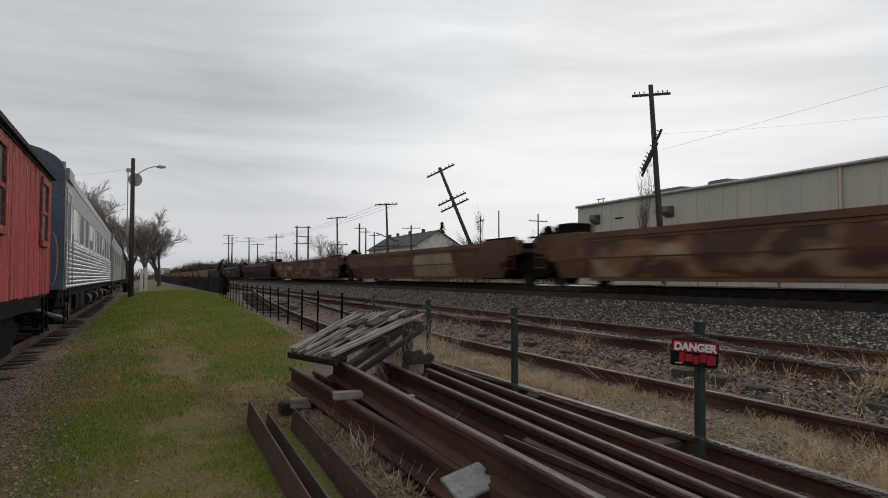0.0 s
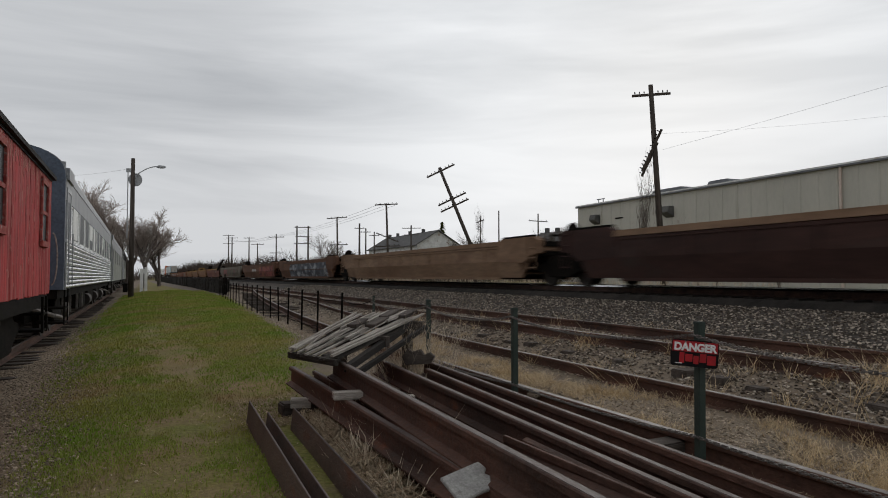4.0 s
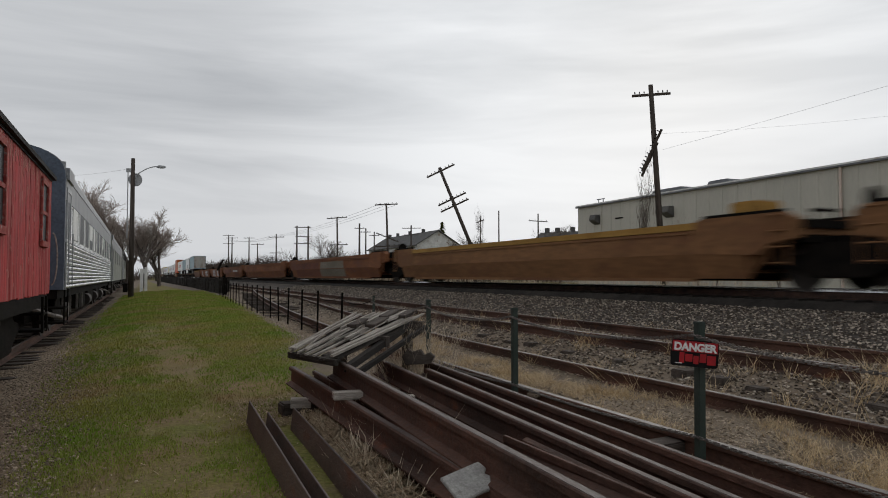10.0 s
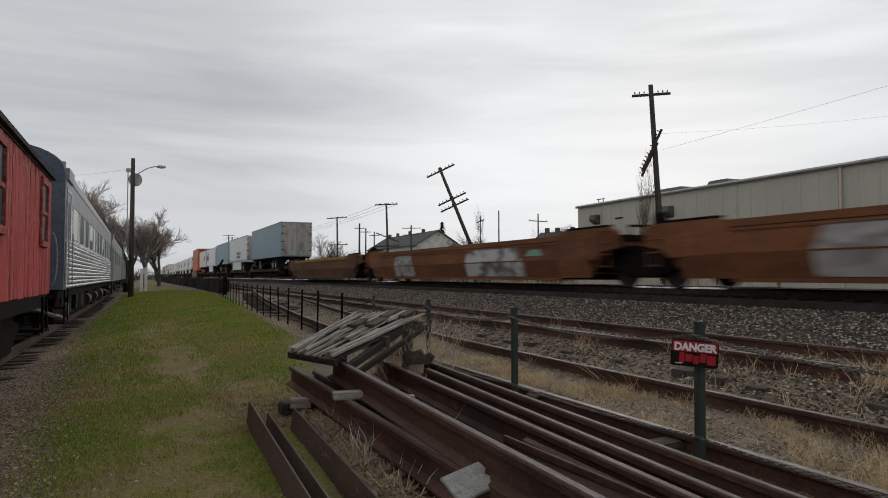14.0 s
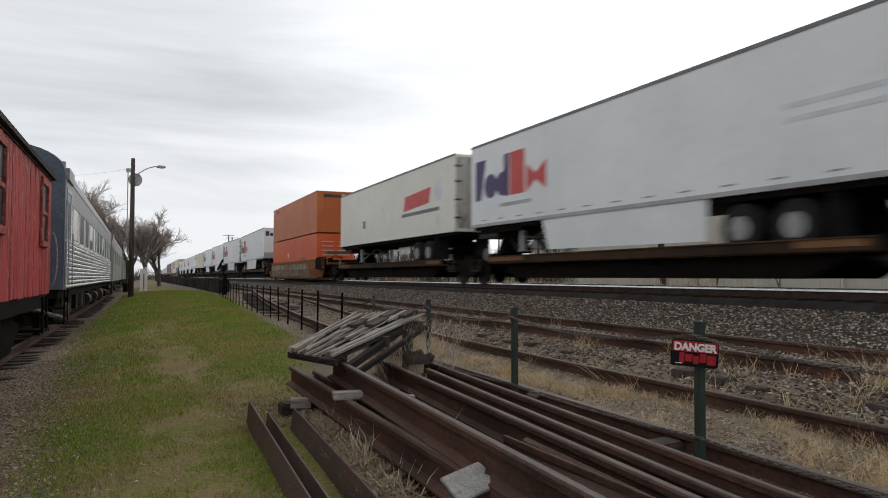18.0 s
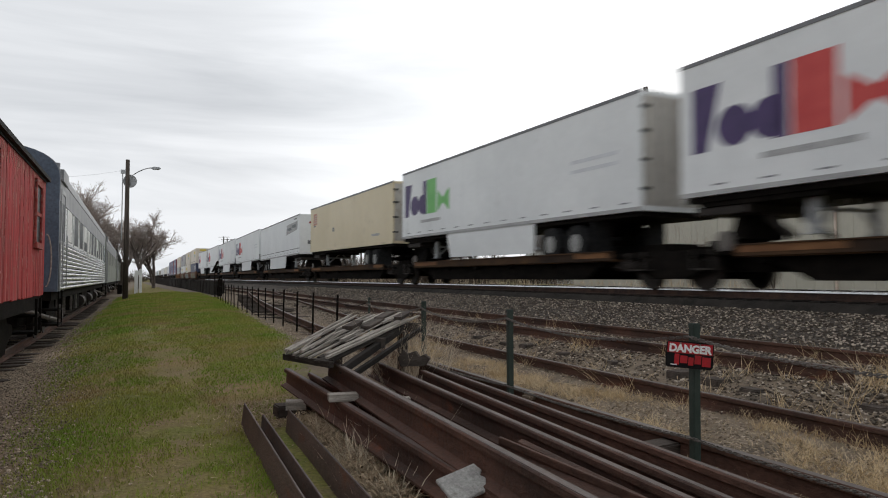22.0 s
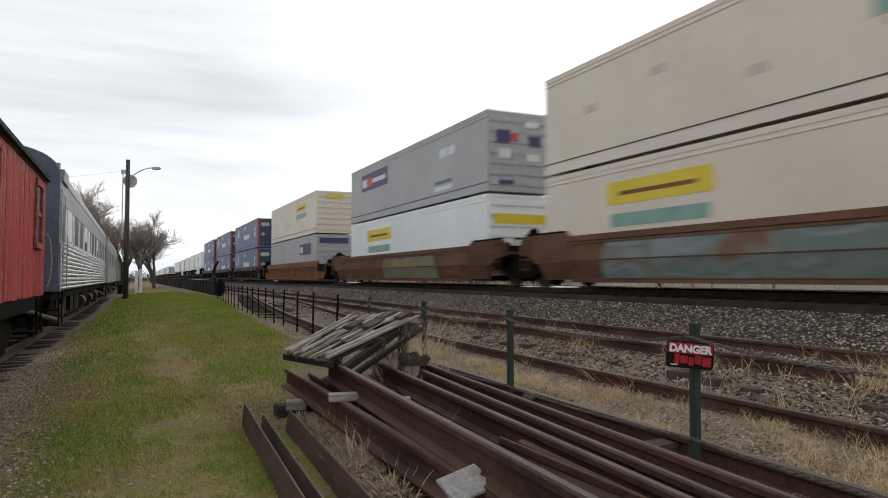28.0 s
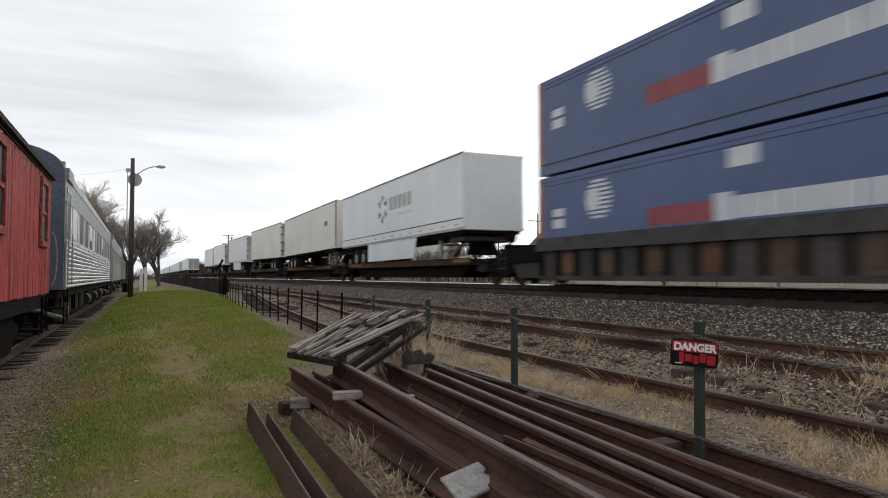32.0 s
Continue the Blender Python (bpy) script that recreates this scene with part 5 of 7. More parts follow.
def build_train():
    ends = [-23.0] + GAPS
    for a, b, (paint, spray, high) in zip(ends, ends[1:], WELLS):
        tail = " with painted side" if spray else ""
        half = (b - a) / 2 - 2.8
        rows = SKINS.get(a, [(spray, -half, half)] if spray else [])
        well_car(a, b, paint, f"empty {WORDS[paint]} well car{tail} on the main line", bool(high), rows, boxes=BOXES.get(a, ()), posts=paint in ("maroon", "tan"))
    loads = [(437.2, 453.8, "blue_grey", "plain blue-grey semi trailer on a spine car", None, True, False),
             (457.5, 473.5, "white", "white semi trailer with dark lettering bars and a side skirt", "haulier", True, True),
             (474.8, 491.2, "blue_grey", "plain blue-grey semi trailer with a pale lower rail", None, True, False),
             (492.5, 508.8, "white", "white semi trailer with a purple and red badge", "parcel", True, True),
             (510.2, 526.5, "warm", "warm white semi trailer with a slanted red badge", "clip", True, False),
             (554.0, 570.1, "white", "white semi trailer nose first with a purple and red badge", "parcel", False, True),
             (571.8, 588.3, "white", "white semi trailer with a purple and red badge", "parcel", True, True),
             (589.6, 606.0, "white", "white semi trailer with a purple and red badge", "parcel", True, True),
             (607.3, 623.4, "white", "white semi trailer with a purple and green badge", "parcel_green", True, True),
             (624.6, 641.0, "cream", "cream semi trailer with a small red badge", "small_red", True, False),
             (644.4, 661.0, "white", "white semi trailer with a dark badge near its nose", "dark_badge", False, True),
             (662.0, 678.2, "white", "white semi trailer with a purple and red badge", "parcel", False, True),
             (679.3, 695.9, "white", "white semi trailer with a purple and red badge", "parcel", False, True),
             (697.5, 713.6, "white", "white semi trailer with a purple and red badge", "parcel", False, True),
             (715.1, 731.9, "white", "white semi trailer with a purple and red badge", "parcel", True, True),
             (887.4, 904.0, "white", "white semi trailer with a grey pinwheel badge", "pinwheel", False, True),
             (905.4, 921.6, "warm", "warm white semi trailer with a red leading edge", "red_edge", False, False),
             (923.4, 939.8, "warm", "warm white semi trailer on a spine car", None, True, False),
             (943.5, 959.8, "white", "white semi trailer on a spine car", None, True, True),
             (965.0, 981.0, "white", "white semi trailer on a spine car", None, True, False),
             (983.0, 999.0, "white", "white semi trailer on a spine car", None, True, False),
             (1052.0, 1068.0, "white", "white semi trailer on a spine car", None, True, False),
             (1070.0, 1086.0, "white", "white semi trailer on a spine car", None, True, False),
             (1089.0, 1105.0, "blue_grey", "blue-grey semi trailer on a spine car", None, True, False),
             (1108.0, 1124.0, "white", "white semi trailer on a spine car", None, True, False),
             (1127.0, 1143.0, "white", "white semi trailer on a spine car", None, True, False)]
    tail = ["white", "warm", "white", "blue_grey", "white", "cream", "white", "white", "warm", "blue_grey", "white", "white", "warm", "white", "white", "white"]
    loads += [(1146.5 + 18.4 * i, 1162.5 + 18.4 * i, paint, f"{paint.replace('_', '-')} semi trailer near the train's tail", None, True, False) for i, paint in enumerate(tail)]
    for q0, q1, paint, label, mark, lead, skirt in loads:
        trailer(q0, q1, paint, label, mark, lead, skirt)
    spine_ends = [436.5, 456.5, 474.1, 491.8, 509.6, 529.0]
    for a, b in zip(spine_ends, spine_ends[1:]):
        spine_car(a, b)
    spine_ends = [551.6, 570.9, 588.9, 606.6, 624.0, 642.7, 661.5, 678.7, 696.7, 714.4, 734.6]
    for a, b in zip(spine_ends, spine_ends[1:]):
        spine_car(a, b)
    spine_ends = [884.9, 904.7, 922.5, 941.6, 962.3, 982.0, 1001, 1018, 1035, 1050.5, 1069, 1087.5, 1106.5, 1125.5, 1145] + [1163.4 + 18.4 * i for i in range(16)]
    for a, b in zip(spine_ends, spine_ends[1:]):
        spine_car(a, b)
    stacks = [(532.5, 548.9, "vermilion", "orange", "plain bright orange-red", "plain orange", "orange_low", "orange_top", "amber", "spray_cool", 529.0, 551.6, 0, False),
              (738.0, 754.2, "navy", "putty", "navy blue", "putty-coloured", "dark_badge", "yellow_small", "brown", "spray_green", 734.6, 755.7, 1, False),
              (757.3, 773.5, "putty", "putty", "putty-coloured with a yellow panel", "putty-coloured with a yellow panel", "yellow_pair", "yellow_small", "brown", "spray_green", 755.7, 775.2, 1, False),
              (777.1, 793.4, "white", "grey_box", "white with a yellow panel", "grey with a purple panel", "yellow_pair", "purple_panel", "brown", "spray_pink", 775.2, 797.3, 1, False),
              (801.4, 817.7, "grey_box", "putty", "grey with a purple panel", "cream with a yellow panel", "purple_lead", "yellow_small", "ochre", None, 797.3, 821.3, 0, True),
              (824.9, 841.2, "blue", "blue", "blue with pale lettering bars", "blue with pale lettering bars", "dots_left", "dots_left", "black", None, 821.3, 843.4, 0, True),
              (845.5, 861.8, "blue", "blue", "blue with pale lettering bars", "blue with pale lettering bars", "dots_left", "dots_left", "black", None, 843.4, 863.6, 0, True),
              (865.5, 882.1, "blue", "blue", "blue with pale lettering bars", "blue with pale lettering bars", "dots_left", "dots_left", "black", None, 863.6, 884.9, 0, True)]
    for q0, q1, low, top, low_words, top_words, low_mark, top_mark, well, spray, a, b, high, saw in stacks:
        well_car(a, b, well, f"loaded {WORDS[well]} well car carrying two containers", bool(high), SKINS.get(a, []), saw)
        container(q0, q1, low, f"{low_words} container in a well car", 0, low_mark)
        container(q0, q1, top, f"{top_words} container stacked on another", 1, top_mark)


build_train()

# ---- fence of steel posts and chains ----
POST_Y = [1.05, 3.51, 5.97, 8.22, 10.57, 12.57, 14.53, 16.17, 17.96, 19.4, 20.9, 22.4, 23.92, 25.4, 27.0, 28.6, 30.2, 31.8, 33.4, 35.0, 37.0, 39.0, 41.0, 43.0, 45.0, 47.0]


def fence_x(y):
    return 3.3 + 0.0009 * max(0, y - 14) ** 2


def chain_line(a, b, sag, n):
    a, b = Vector(a), Vector(b)
    return [a.lerp(b, i / n) - Vector((0, 0, sag * 4 * (i / n) * (1 - i / n))) for i in range(n + 1)]


def chain_links(points):
    """Short oval links, each turned a quarter from the last."""
    g = Shape()
    for i, (a, b) in enumerate(zip(points, points[1:])):
        w = (b - a).normalized()
        u = w.cross(Vector((0, 0, 1))).normalized()
        s = (u if i % 2 else w.cross(u)) * 0.013
        a, b = a - w * 0.006, b + w * 0.006
        for p, q in ((a + s * 0.6, b + s * 0.6), (a - s * 0.6, b - s * 0.6)):
            g.tube(p + (s * 0.4 if p is a else s * 0), q, 0.0042, n=4, caps=False)
        g.tube(a - s * 0.7, a + s * 0.7, 0.0042, n=4, caps=False)
    return g


def fence():
    f = thing("fence", "low fence of dark green steel posts joined by drooping chains", "fence", pose(0, 0, 0))
    for i, y in enumerate(POST_Y):
        x, z = fence_x(y), ground_z(fence_x(y), y)
        w = 0.027 if i < 4 else 0.018
        g = Shape().box(-w, w, -w, w, -0.25, 0.93)
        g.box(-w * 1.06, w * 1.06, -w * 1.06, w * 1.06, 0.915, 0.945)
        part("post", g, MAT["post"] if i < 5 else MAT["dark"], f, at=pose(x, y, z, random.uniform(-1.2, 1.2), random.uniform(-1.5, 1.5), random.uniform(-6, 6)), bevel=0.005)
    for i, (y0, y1) in enumerate(zip(POST_Y, POST_Y[1:])):
        for h, sag in ((0.86, 0.09), (0.21, 0.03)):
            a = (fence_x(y0) - 0.045, y0, ground_z(fence_x(y0), y0) + h)
            b = (fence_x(y1) - 0.045, y1, ground_z(fence_x(y1), y1) + h)
            length = (Vector(a) - Vector(b)).length
            if i < 4:
                g = chain_links(chain_line(a, b, sag, int(length / 0.034)))
            else:
                g, pts = Shape(), chain_line(a, b, sag, 8)
                for p, q in zip(pts, pts[1:]):
                    g.tube(p, q, 0.007, n=5, caps=False)
            part("chain", g, MAT["chain"] if i < 4 else MAT["dark"], f)
    return f


fence()


def lettering(text, size, material, parent, at, name="lettering"):
    cu = bpy.data.curves.new(name, "FONT")
    cu.body, cu.size, cu.extrude, cu.align_x, cu.align_y, cu.offset = text, size, 0.0012, "CENTER", "CENTER", size * 0.05
    ob = bpy.data.objects.new(name, cu)
    scene.collection.objects.link(ob)
    bpy.context.view_layer.update()
    me = bpy.data.meshes.new_from_object(ob.evaluated_get(bpy.context.evaluated_depsgraph_get()))
    bpy.data.objects.remove(ob)
    me.materials.clear()
    me.materials.append(material)
    me.name = name
    return part(name, me, None, parent, at=at)


def danger_sign():
    y = POST_Y[1]
    s = thing("danger_sign", "red and black danger sign bolted to a green fence post", "sign", pose(fence_x(y) - 0.075, y - 0.045, 0.655, 0, 4.5, -35))
    o = []
    for cx, cz, a0 in ((0.125, 0.065, 0), (-0.125, 0.065, 90), (-0.125, -0.065, 180), (0.125, -0.065, 270)):
        o += [(cx + 0.02 * math.cos(radians(a0 + 22.5 * i)), cz + 0.02 * math.sin(radians(a0 + 22.5 * i))) for i in range(5)]
    part("plate", Shape().prism(o, -0.002, 0.002), MAT["sign_black"], s)
    part("red_panel", Shape().box(-0.138, 0.138, -0.0035, -0.002, 0.008, 0.076), MAT["sign_dim"], s, "red upper panel")
    lettering("DANGER", 0.074, MAT["sign_white"], s, pose(0, -0.0045, 0.037, 90, 0, 0) @ Matrix.Diagonal((0.86, 0.9, 1, 1)))
    for i, (a, b) in enumerate(((-0.092, -0.062), (-0.056, -0.012), (-0.006, 0.026), (0.032, 0.072), (0.078, 0.130))):
        part("text_bar", Shape().box(a, b, -0.0035, -0.002, -0.066 + 0.012 * (i % 2), 0.002 - 0.008 * (i % 3)), MAT["sign_dim"], s, "red bar of unreadable text")
    part("text_bar", Shape().box(-0.115, -0.075, -0.0045, -0.0035, -0.07, -0.064), MAT["sign_white"], s)
    for x, z in ((-0.06, 0.078), (0.06, 0.078)):
        part("bolt", Shape().tube((x, -0.006, z - 0.006), (x, 0.0, z - 0.006), 0.006, n=8), MAT["chain"], s)
    return s


danger_sign()

# ---- heap of old rails ----
def old_rail(x0, y0, x1, y1, z, label="long rusty steel rail lying in a heap", h=0.17, tip=0, slim=1.0):
    length = math.hypot(x1 - x0, y1 - y0)
    turn = math.degrees(math.atan2(-(x1 - x0), y1 - y0))
    r = thing("old_rail", label, "rail", pose(x0, y0, z - h, 0, tip, turn), "heap of old rails")
    part("rail_body", Shape().prism(rail_outline(h, slim * 0.85), 0, length), MAT["rust"], r)
    if slim >= 0.7 and not tip:
        part("rail_head", Shape().box(-0.017 * slim, 0.017 * slim, 0.002, length - 0.002, h - 0.003, h + 0.002), MAT["rail_worn"], r, "scuffed paler head")
    return r


# from the near end (by the camera's feet) to the far end, by the height of the head
for x0, x1, y1, z, slim in ((1.38, 1.32, 6.90, 0.262, 1.0), (1.54, 1.50, 6.70, 0.235, 0.8), (1.30, 1.52, 6.03, 0.43, 1.0),
                            (1.93, 2.30, 7.20, 0.265, 1.0), (1.99, 1.905, 3.57, 0.235, 0.35), (2.05, 2.49, 6.22, 0.262, 0.9), (2.33, 2.72, 6.90, 0.262, 0.9), (1.46, 1.46, 6.6, 0.08, 1.0), (1.62, 1.66, 6.7, 0.085, 1.0),
                            (1.80, 1.90, 6.5, 0.09, 1.0), (1.98, 2.12, 6.9, 0.09, 1.0), (2.15, 2.35, 6.6, 0.09, 1.0), (2.36, 2.62, 7.0, 0.095, 1.0), (1.73, 1.76, 6.3, 0.215, 0.8)):
    old_rail(x0, 0.3, x1, y1, z, slim=slim)
# steel angles standing on edge beside the heap, their plain faces to the grass
for x0, x1, y1, z, tall in ((0.638, 0.808, 6.13, 0.085, 0.19), (0.730, 0.885, 5.63, 0.072, 0.17), (0.936, 1.092, 5.66, 0.09, 0.19)):
    run = math.hypot(x1 - x0, y1 - 0.3)
    bar = thing("steel_angle", "long rusty steel angle standing on edge beside a heap of rails", "steel angle", pose(x0, 0.3, z, 0, 6, math.degrees(math.atan2(x0 - x1, y1 - 0.3))), "steel angles beside the heap")
    part("upright_leg", Shape().prism([(0.0, 0.0), (0.012, 0.0), (0.014, -tall), (-0.002, -tall)], 0, run), MAT["brown_steel"], bar, bevel=0.003)
    part("foot_leg", Shape().prism([(0.015, -tall), (0.075, -tall), (0.073, -tall + 0.012), (0.015, -tall + 0.014)], 0, run), MAT["brown_steel"], bar)
    part("worn_edge", Shape().box(0.0015, 0.0105, 0.003, run - 0.003, -0.002, 0.0025), MAT["rail_worn"], bar, "scuffed paler top edge")
# a rail lying on its side, web up
old_rail(1.72, 0.3, 1.86, 3.5, 0.32, "rusty steel rail tipped on its side in a heap", tip=68, slim=0.6)

for i, (x, y, rz, l) in enumerate(((1.95, 6.35, 4, 1.7), (1.9, 1.2, -5, 1.9))):
    solid("timber_sleeper", Shape().box(-l / 2, l / 2, -0.1, 0.1, 0, 0.13), MAT["tie"], "old dark sleeper laid under a heap of rails", "sleeper", pose(x, y, ground_z(x, y) - 0.10, 0, 0, rz), bevel=0.012)
solid("wood_block", Shape().box(-0.105, 0.105, -0.06, 0.06, 0, 0.05), MAT["lumber"], "grey weathered wood block lying on a rail", "wood", pose(1.345, 4.93, 0.263, 0, 0, -8), bevel=0.002)
solid("wood_block", Shape().box(-0.085, 0.085, -0.06, 0.06, 0, 0.075), MAT["lumber"], "grey weathered wood block beside a heap of rails", "wood", pose(1.22, 5.98, 0.03, 0, 0, -12), bevel=0.002)
solid("wood_block", Shape().box(-0.13, 0.13, -0.035, 0.035, 0, 0.03), MAT["lumber"], "grey weathered wood strip wedged between rails", "wood", pose(1.66, 4.75, 0.262, 0, 0, -12), bevel=0.004)
plate = Shape().prism([(-0.098, -0.070), (-0.092, 0.066), (0.088, 0.070), (0.094, 0.026), (0.070, 0.010), (0.082, -0.012), (0.066, -0.034), (0.074, -0.070), (0.01, -0.066)], 0, 0.014, "z")
solid("scrap_plate", plate, MAT["plate"], "pale chipped plate lying across rusty rails", "scrap", pose(1.27, 2.689, 0.272, 26, 8, -25) @ pose(0, 0, 0, 0, 0, 40) @ Matrix.Scale(1.154, 4), bevel=0.003)
solid("stone_block", Shape().box(-0.10, 0.10, -0.06, 0.06, 0, 0.06), MAT["gravel"], "small pale stone at the foot of a fence post", "stone", pose(3.42, 5.75, 0.0, 0, 0, 20), bevel=0.02)


solid("timber_sleeper", Shape().box(-0.16, 0.16, -0.09, 0.09, 0, 0.11), MAT["tie"], "end of a dark sleeper beside a fence post", "sleeper", pose(3.30, 3.86, ground_z(3.3, 3.86) - 0.01, 0, 0, 8), bevel=0.012)


# ---- stack of weathered boards across the rails ----
rng_wood = random.Random(12)

def board(a, b, w, h, label="split grey weathered board in a loose stack"):
    a, b = Vector(a), Vector(b)
    d = b - a
    m = Matrix.Translation(a) @ d.to_track_quat("X", "Z").to_matrix().to_4x4()
    g = Shape()
    n = 6
    for i in range(n + 1):
        x = d.length * i / n
        j = [random.uniform(-0.0025, 0.0025) for _ in range(3)]
        g.v += [(x, -w / 2 + j[0], 0), (x, w / 2 + j[1], 0), (x, w / 2 + j[1], h + j[2]), (x, -w / 2 + j[0], h + j[2])]
    for i in range(n):
        g.f += [(i * 4 + k, i * 4 + (k + 1) % 4, i * 4 + 4 + (k + 1) % 4, i * 4 + 4 + k) for k in range(4)]
    g.f += [(0, 1, 2, 3), tuple(4 * n + k for k in (3, 2, 1, 0))]
    return solid("board", g, MAT["lumber"], label, "board", m, "stack of boards", bevel=0.0012)


# the top of the stack leans up from its near edge (two corners) to its far edge
NEAR_L, NEAR_R, FAR_L, FAR_R = Vector((1.11, 5.93, 0.505)), Vector((1.36, 5.42, 0.485)), Vector((2.18, 7.62, 0.71)), Vector((2.84, 7.30, 0.67))


def on_stack(u, v, up=0.0):
    """u across from the left edge, v along the boards."""
    return NEAR_L.lerp(NEAR_R, u).lerp(FAR_L.lerp(FAR_R, u), v) + Vector((0, 0, up))


for i in range(11):
    u = (i + 0.35) / 11
    a = on_stack(u + rng_wood.uniform(-0.02, 0.02), rng_wood.uniform(-0.01, 0.05) if i % 3 else 0.0)
    b = on_stack(u + rng_wood.uniform(-0.03, 0.03), rng_wood.uniform(0.86, 1.04), rng_wood.uniform(-0.012, 0.012))
    low = i % 2 == 1 or i > 6
    if low:
        a, b = a - Vector((0, 0, 0.022)), b - Vector((0, 0, 0.022))
    slat = board(a, b, rng_wood.uniform(0.040, 0.060) if low else rng_wood.uniform(0.016, 0.026), rng_wood.uniform(0.014, 0.022))
    if low:
        slat.data.materials[0] = MAT["tie_grey"]
for i, (u, v0, v1, w, up) in enumerate(((0.03, 0.0, 0.97, 0.030, 0.024), (0.12, 0.0, 0.95, 0.026, 0.026), (0.34, 0.02, 0.99, 0.030, 0.026), (0.62, 0.30, 1.02, 0.034, 0.024),
                                        (0.86, 0.04, 0.92, 0.05, 0.024), (0.50, 0.66, 1.02, 0.03, 0.05), (0.74, 0.70, 1.06, 0.07, 0.05), (0.96, 0.0, 1.08, 0.03, 0.02), (0.24, 0.5, 1.0, 0.028, 0.03))):
    board(on_stack(u, v0, up), on_stack(u + rng_wood.uniform(-0.04, 0.04), v1, up), w, 0.02)
for u, v, l in ((0.40, 0.52, 0.16), (0.66, 0.56, 0.2), (0.58, 0.82, 0.2), (0.82, 0.86, 0.18)):
    board(on_stack(u, v, 0.04), on_stack(u + 0.01, v + l, 0.05), 0.10, 0.035, "dark broken chunk of wood on a stack of boards").data.materials[0] = MAT["tie"]
for i in range(16):
    u, v = rng_wood.uniform(0.05, 0.95), rng_wood.uniform(0.05, 0.6)
    board(on_stack(u, v, 0.028), on_stack(u + rng_wood.uniform(-0.12, 0.12), v + rng_wood.uniform(0.2, 0.45), rng_wood.uniform(0.03, 0.06)), rng_wood.uniform(0.006, 0.016), 0.008, "thin splinter lying on a stack of boards")
# crosspieces under the boards, a fallen beam beside them
CROSS = "weathered crosspiece under a loose stack of boards"
board(on_stack(-0.02, 0.015, -0.052), on_stack(1.02, 0.015, -0.052), 0.05, 0.05, CROSS).data.materials[0] = MAT["tie_grey"]
board(on_stack(0.0, 0.5, -0.10), on_stack(1.05, 0.5, -0.10), 0.10, 0.095, CROSS).data.materials[0] = MAT["tie"]
board(on_stack(0.0, 0.93, -0.10), on_stack(1.08, 0.93, -0.10), 0.10, 0.095, CROSS).data.materials[0] = MAT["tie"]
board((1.62, 5.62, 0.32), (2.86, 7.22, 0.56), 0.04, 0.045, "dark beam slanting under a stack of boards").data.materials[0] = MAT["tie_main"]
board((1.50, 5.52, 0.37), (2.70, 7.22, 0.60), 0.05, 0.06, "dark beam slanting under a stack of boards").data.materials[0] = MAT["tie_main"]
for x, y, z, w, h in ((1.95, 7.40, -0.04, 0.09, 0.66), (2.60, 7.10, -0.04, 0.09, 0.62)):
    solid("timber_prop", Shape().box(-w / 2, w / 2, -w / 2, w / 2, 0, h), MAT["tie"], "dark timber prop under a stack of boards", "prop", pose(x, y, z, 0, 0, 25), bevel=0.008)
rot = Shape().prism([(0, 0), (0.34, 0.02), (0.40, 0.12), (0.33, 0.17), (0.26, 0.13), (0.20, 0.21), (0.10, 0.17), (0.04, 0.22), (-0.03, 0.12)], -0.05, 0.05)
solid("rotten_timber", rot, MAT["tie"], "dark rotten timber end lying on rails", "timber", pose(2.40, 6.60, 0.262, 0, 0, -35) @ Matrix.Scale(0.75, 4), bevel=0.006)


# ---- old rolling stock on the museum track ----
def on_left_track(y, x=0.0, z=0.0):
    return pose(left_x(y) + x, y, -0.27 + z, 0, 0, math.degrees(-math.atan(LEFT_DIR)))


def museum_truck(car, y):
    truck(car, y)
    for s in (-1, 1):
        part("spring", Shape().tube((s * 1.02, y - 0.16, 0.3), (s * 1.02, y - 0.16, 0.6), 0.07, n=10).tube((s * 1.02, y + 0.16, 0.3), (s * 1.02, y + 0.16, 0.6), 0.07, n=10), MAT["wheel"], car)


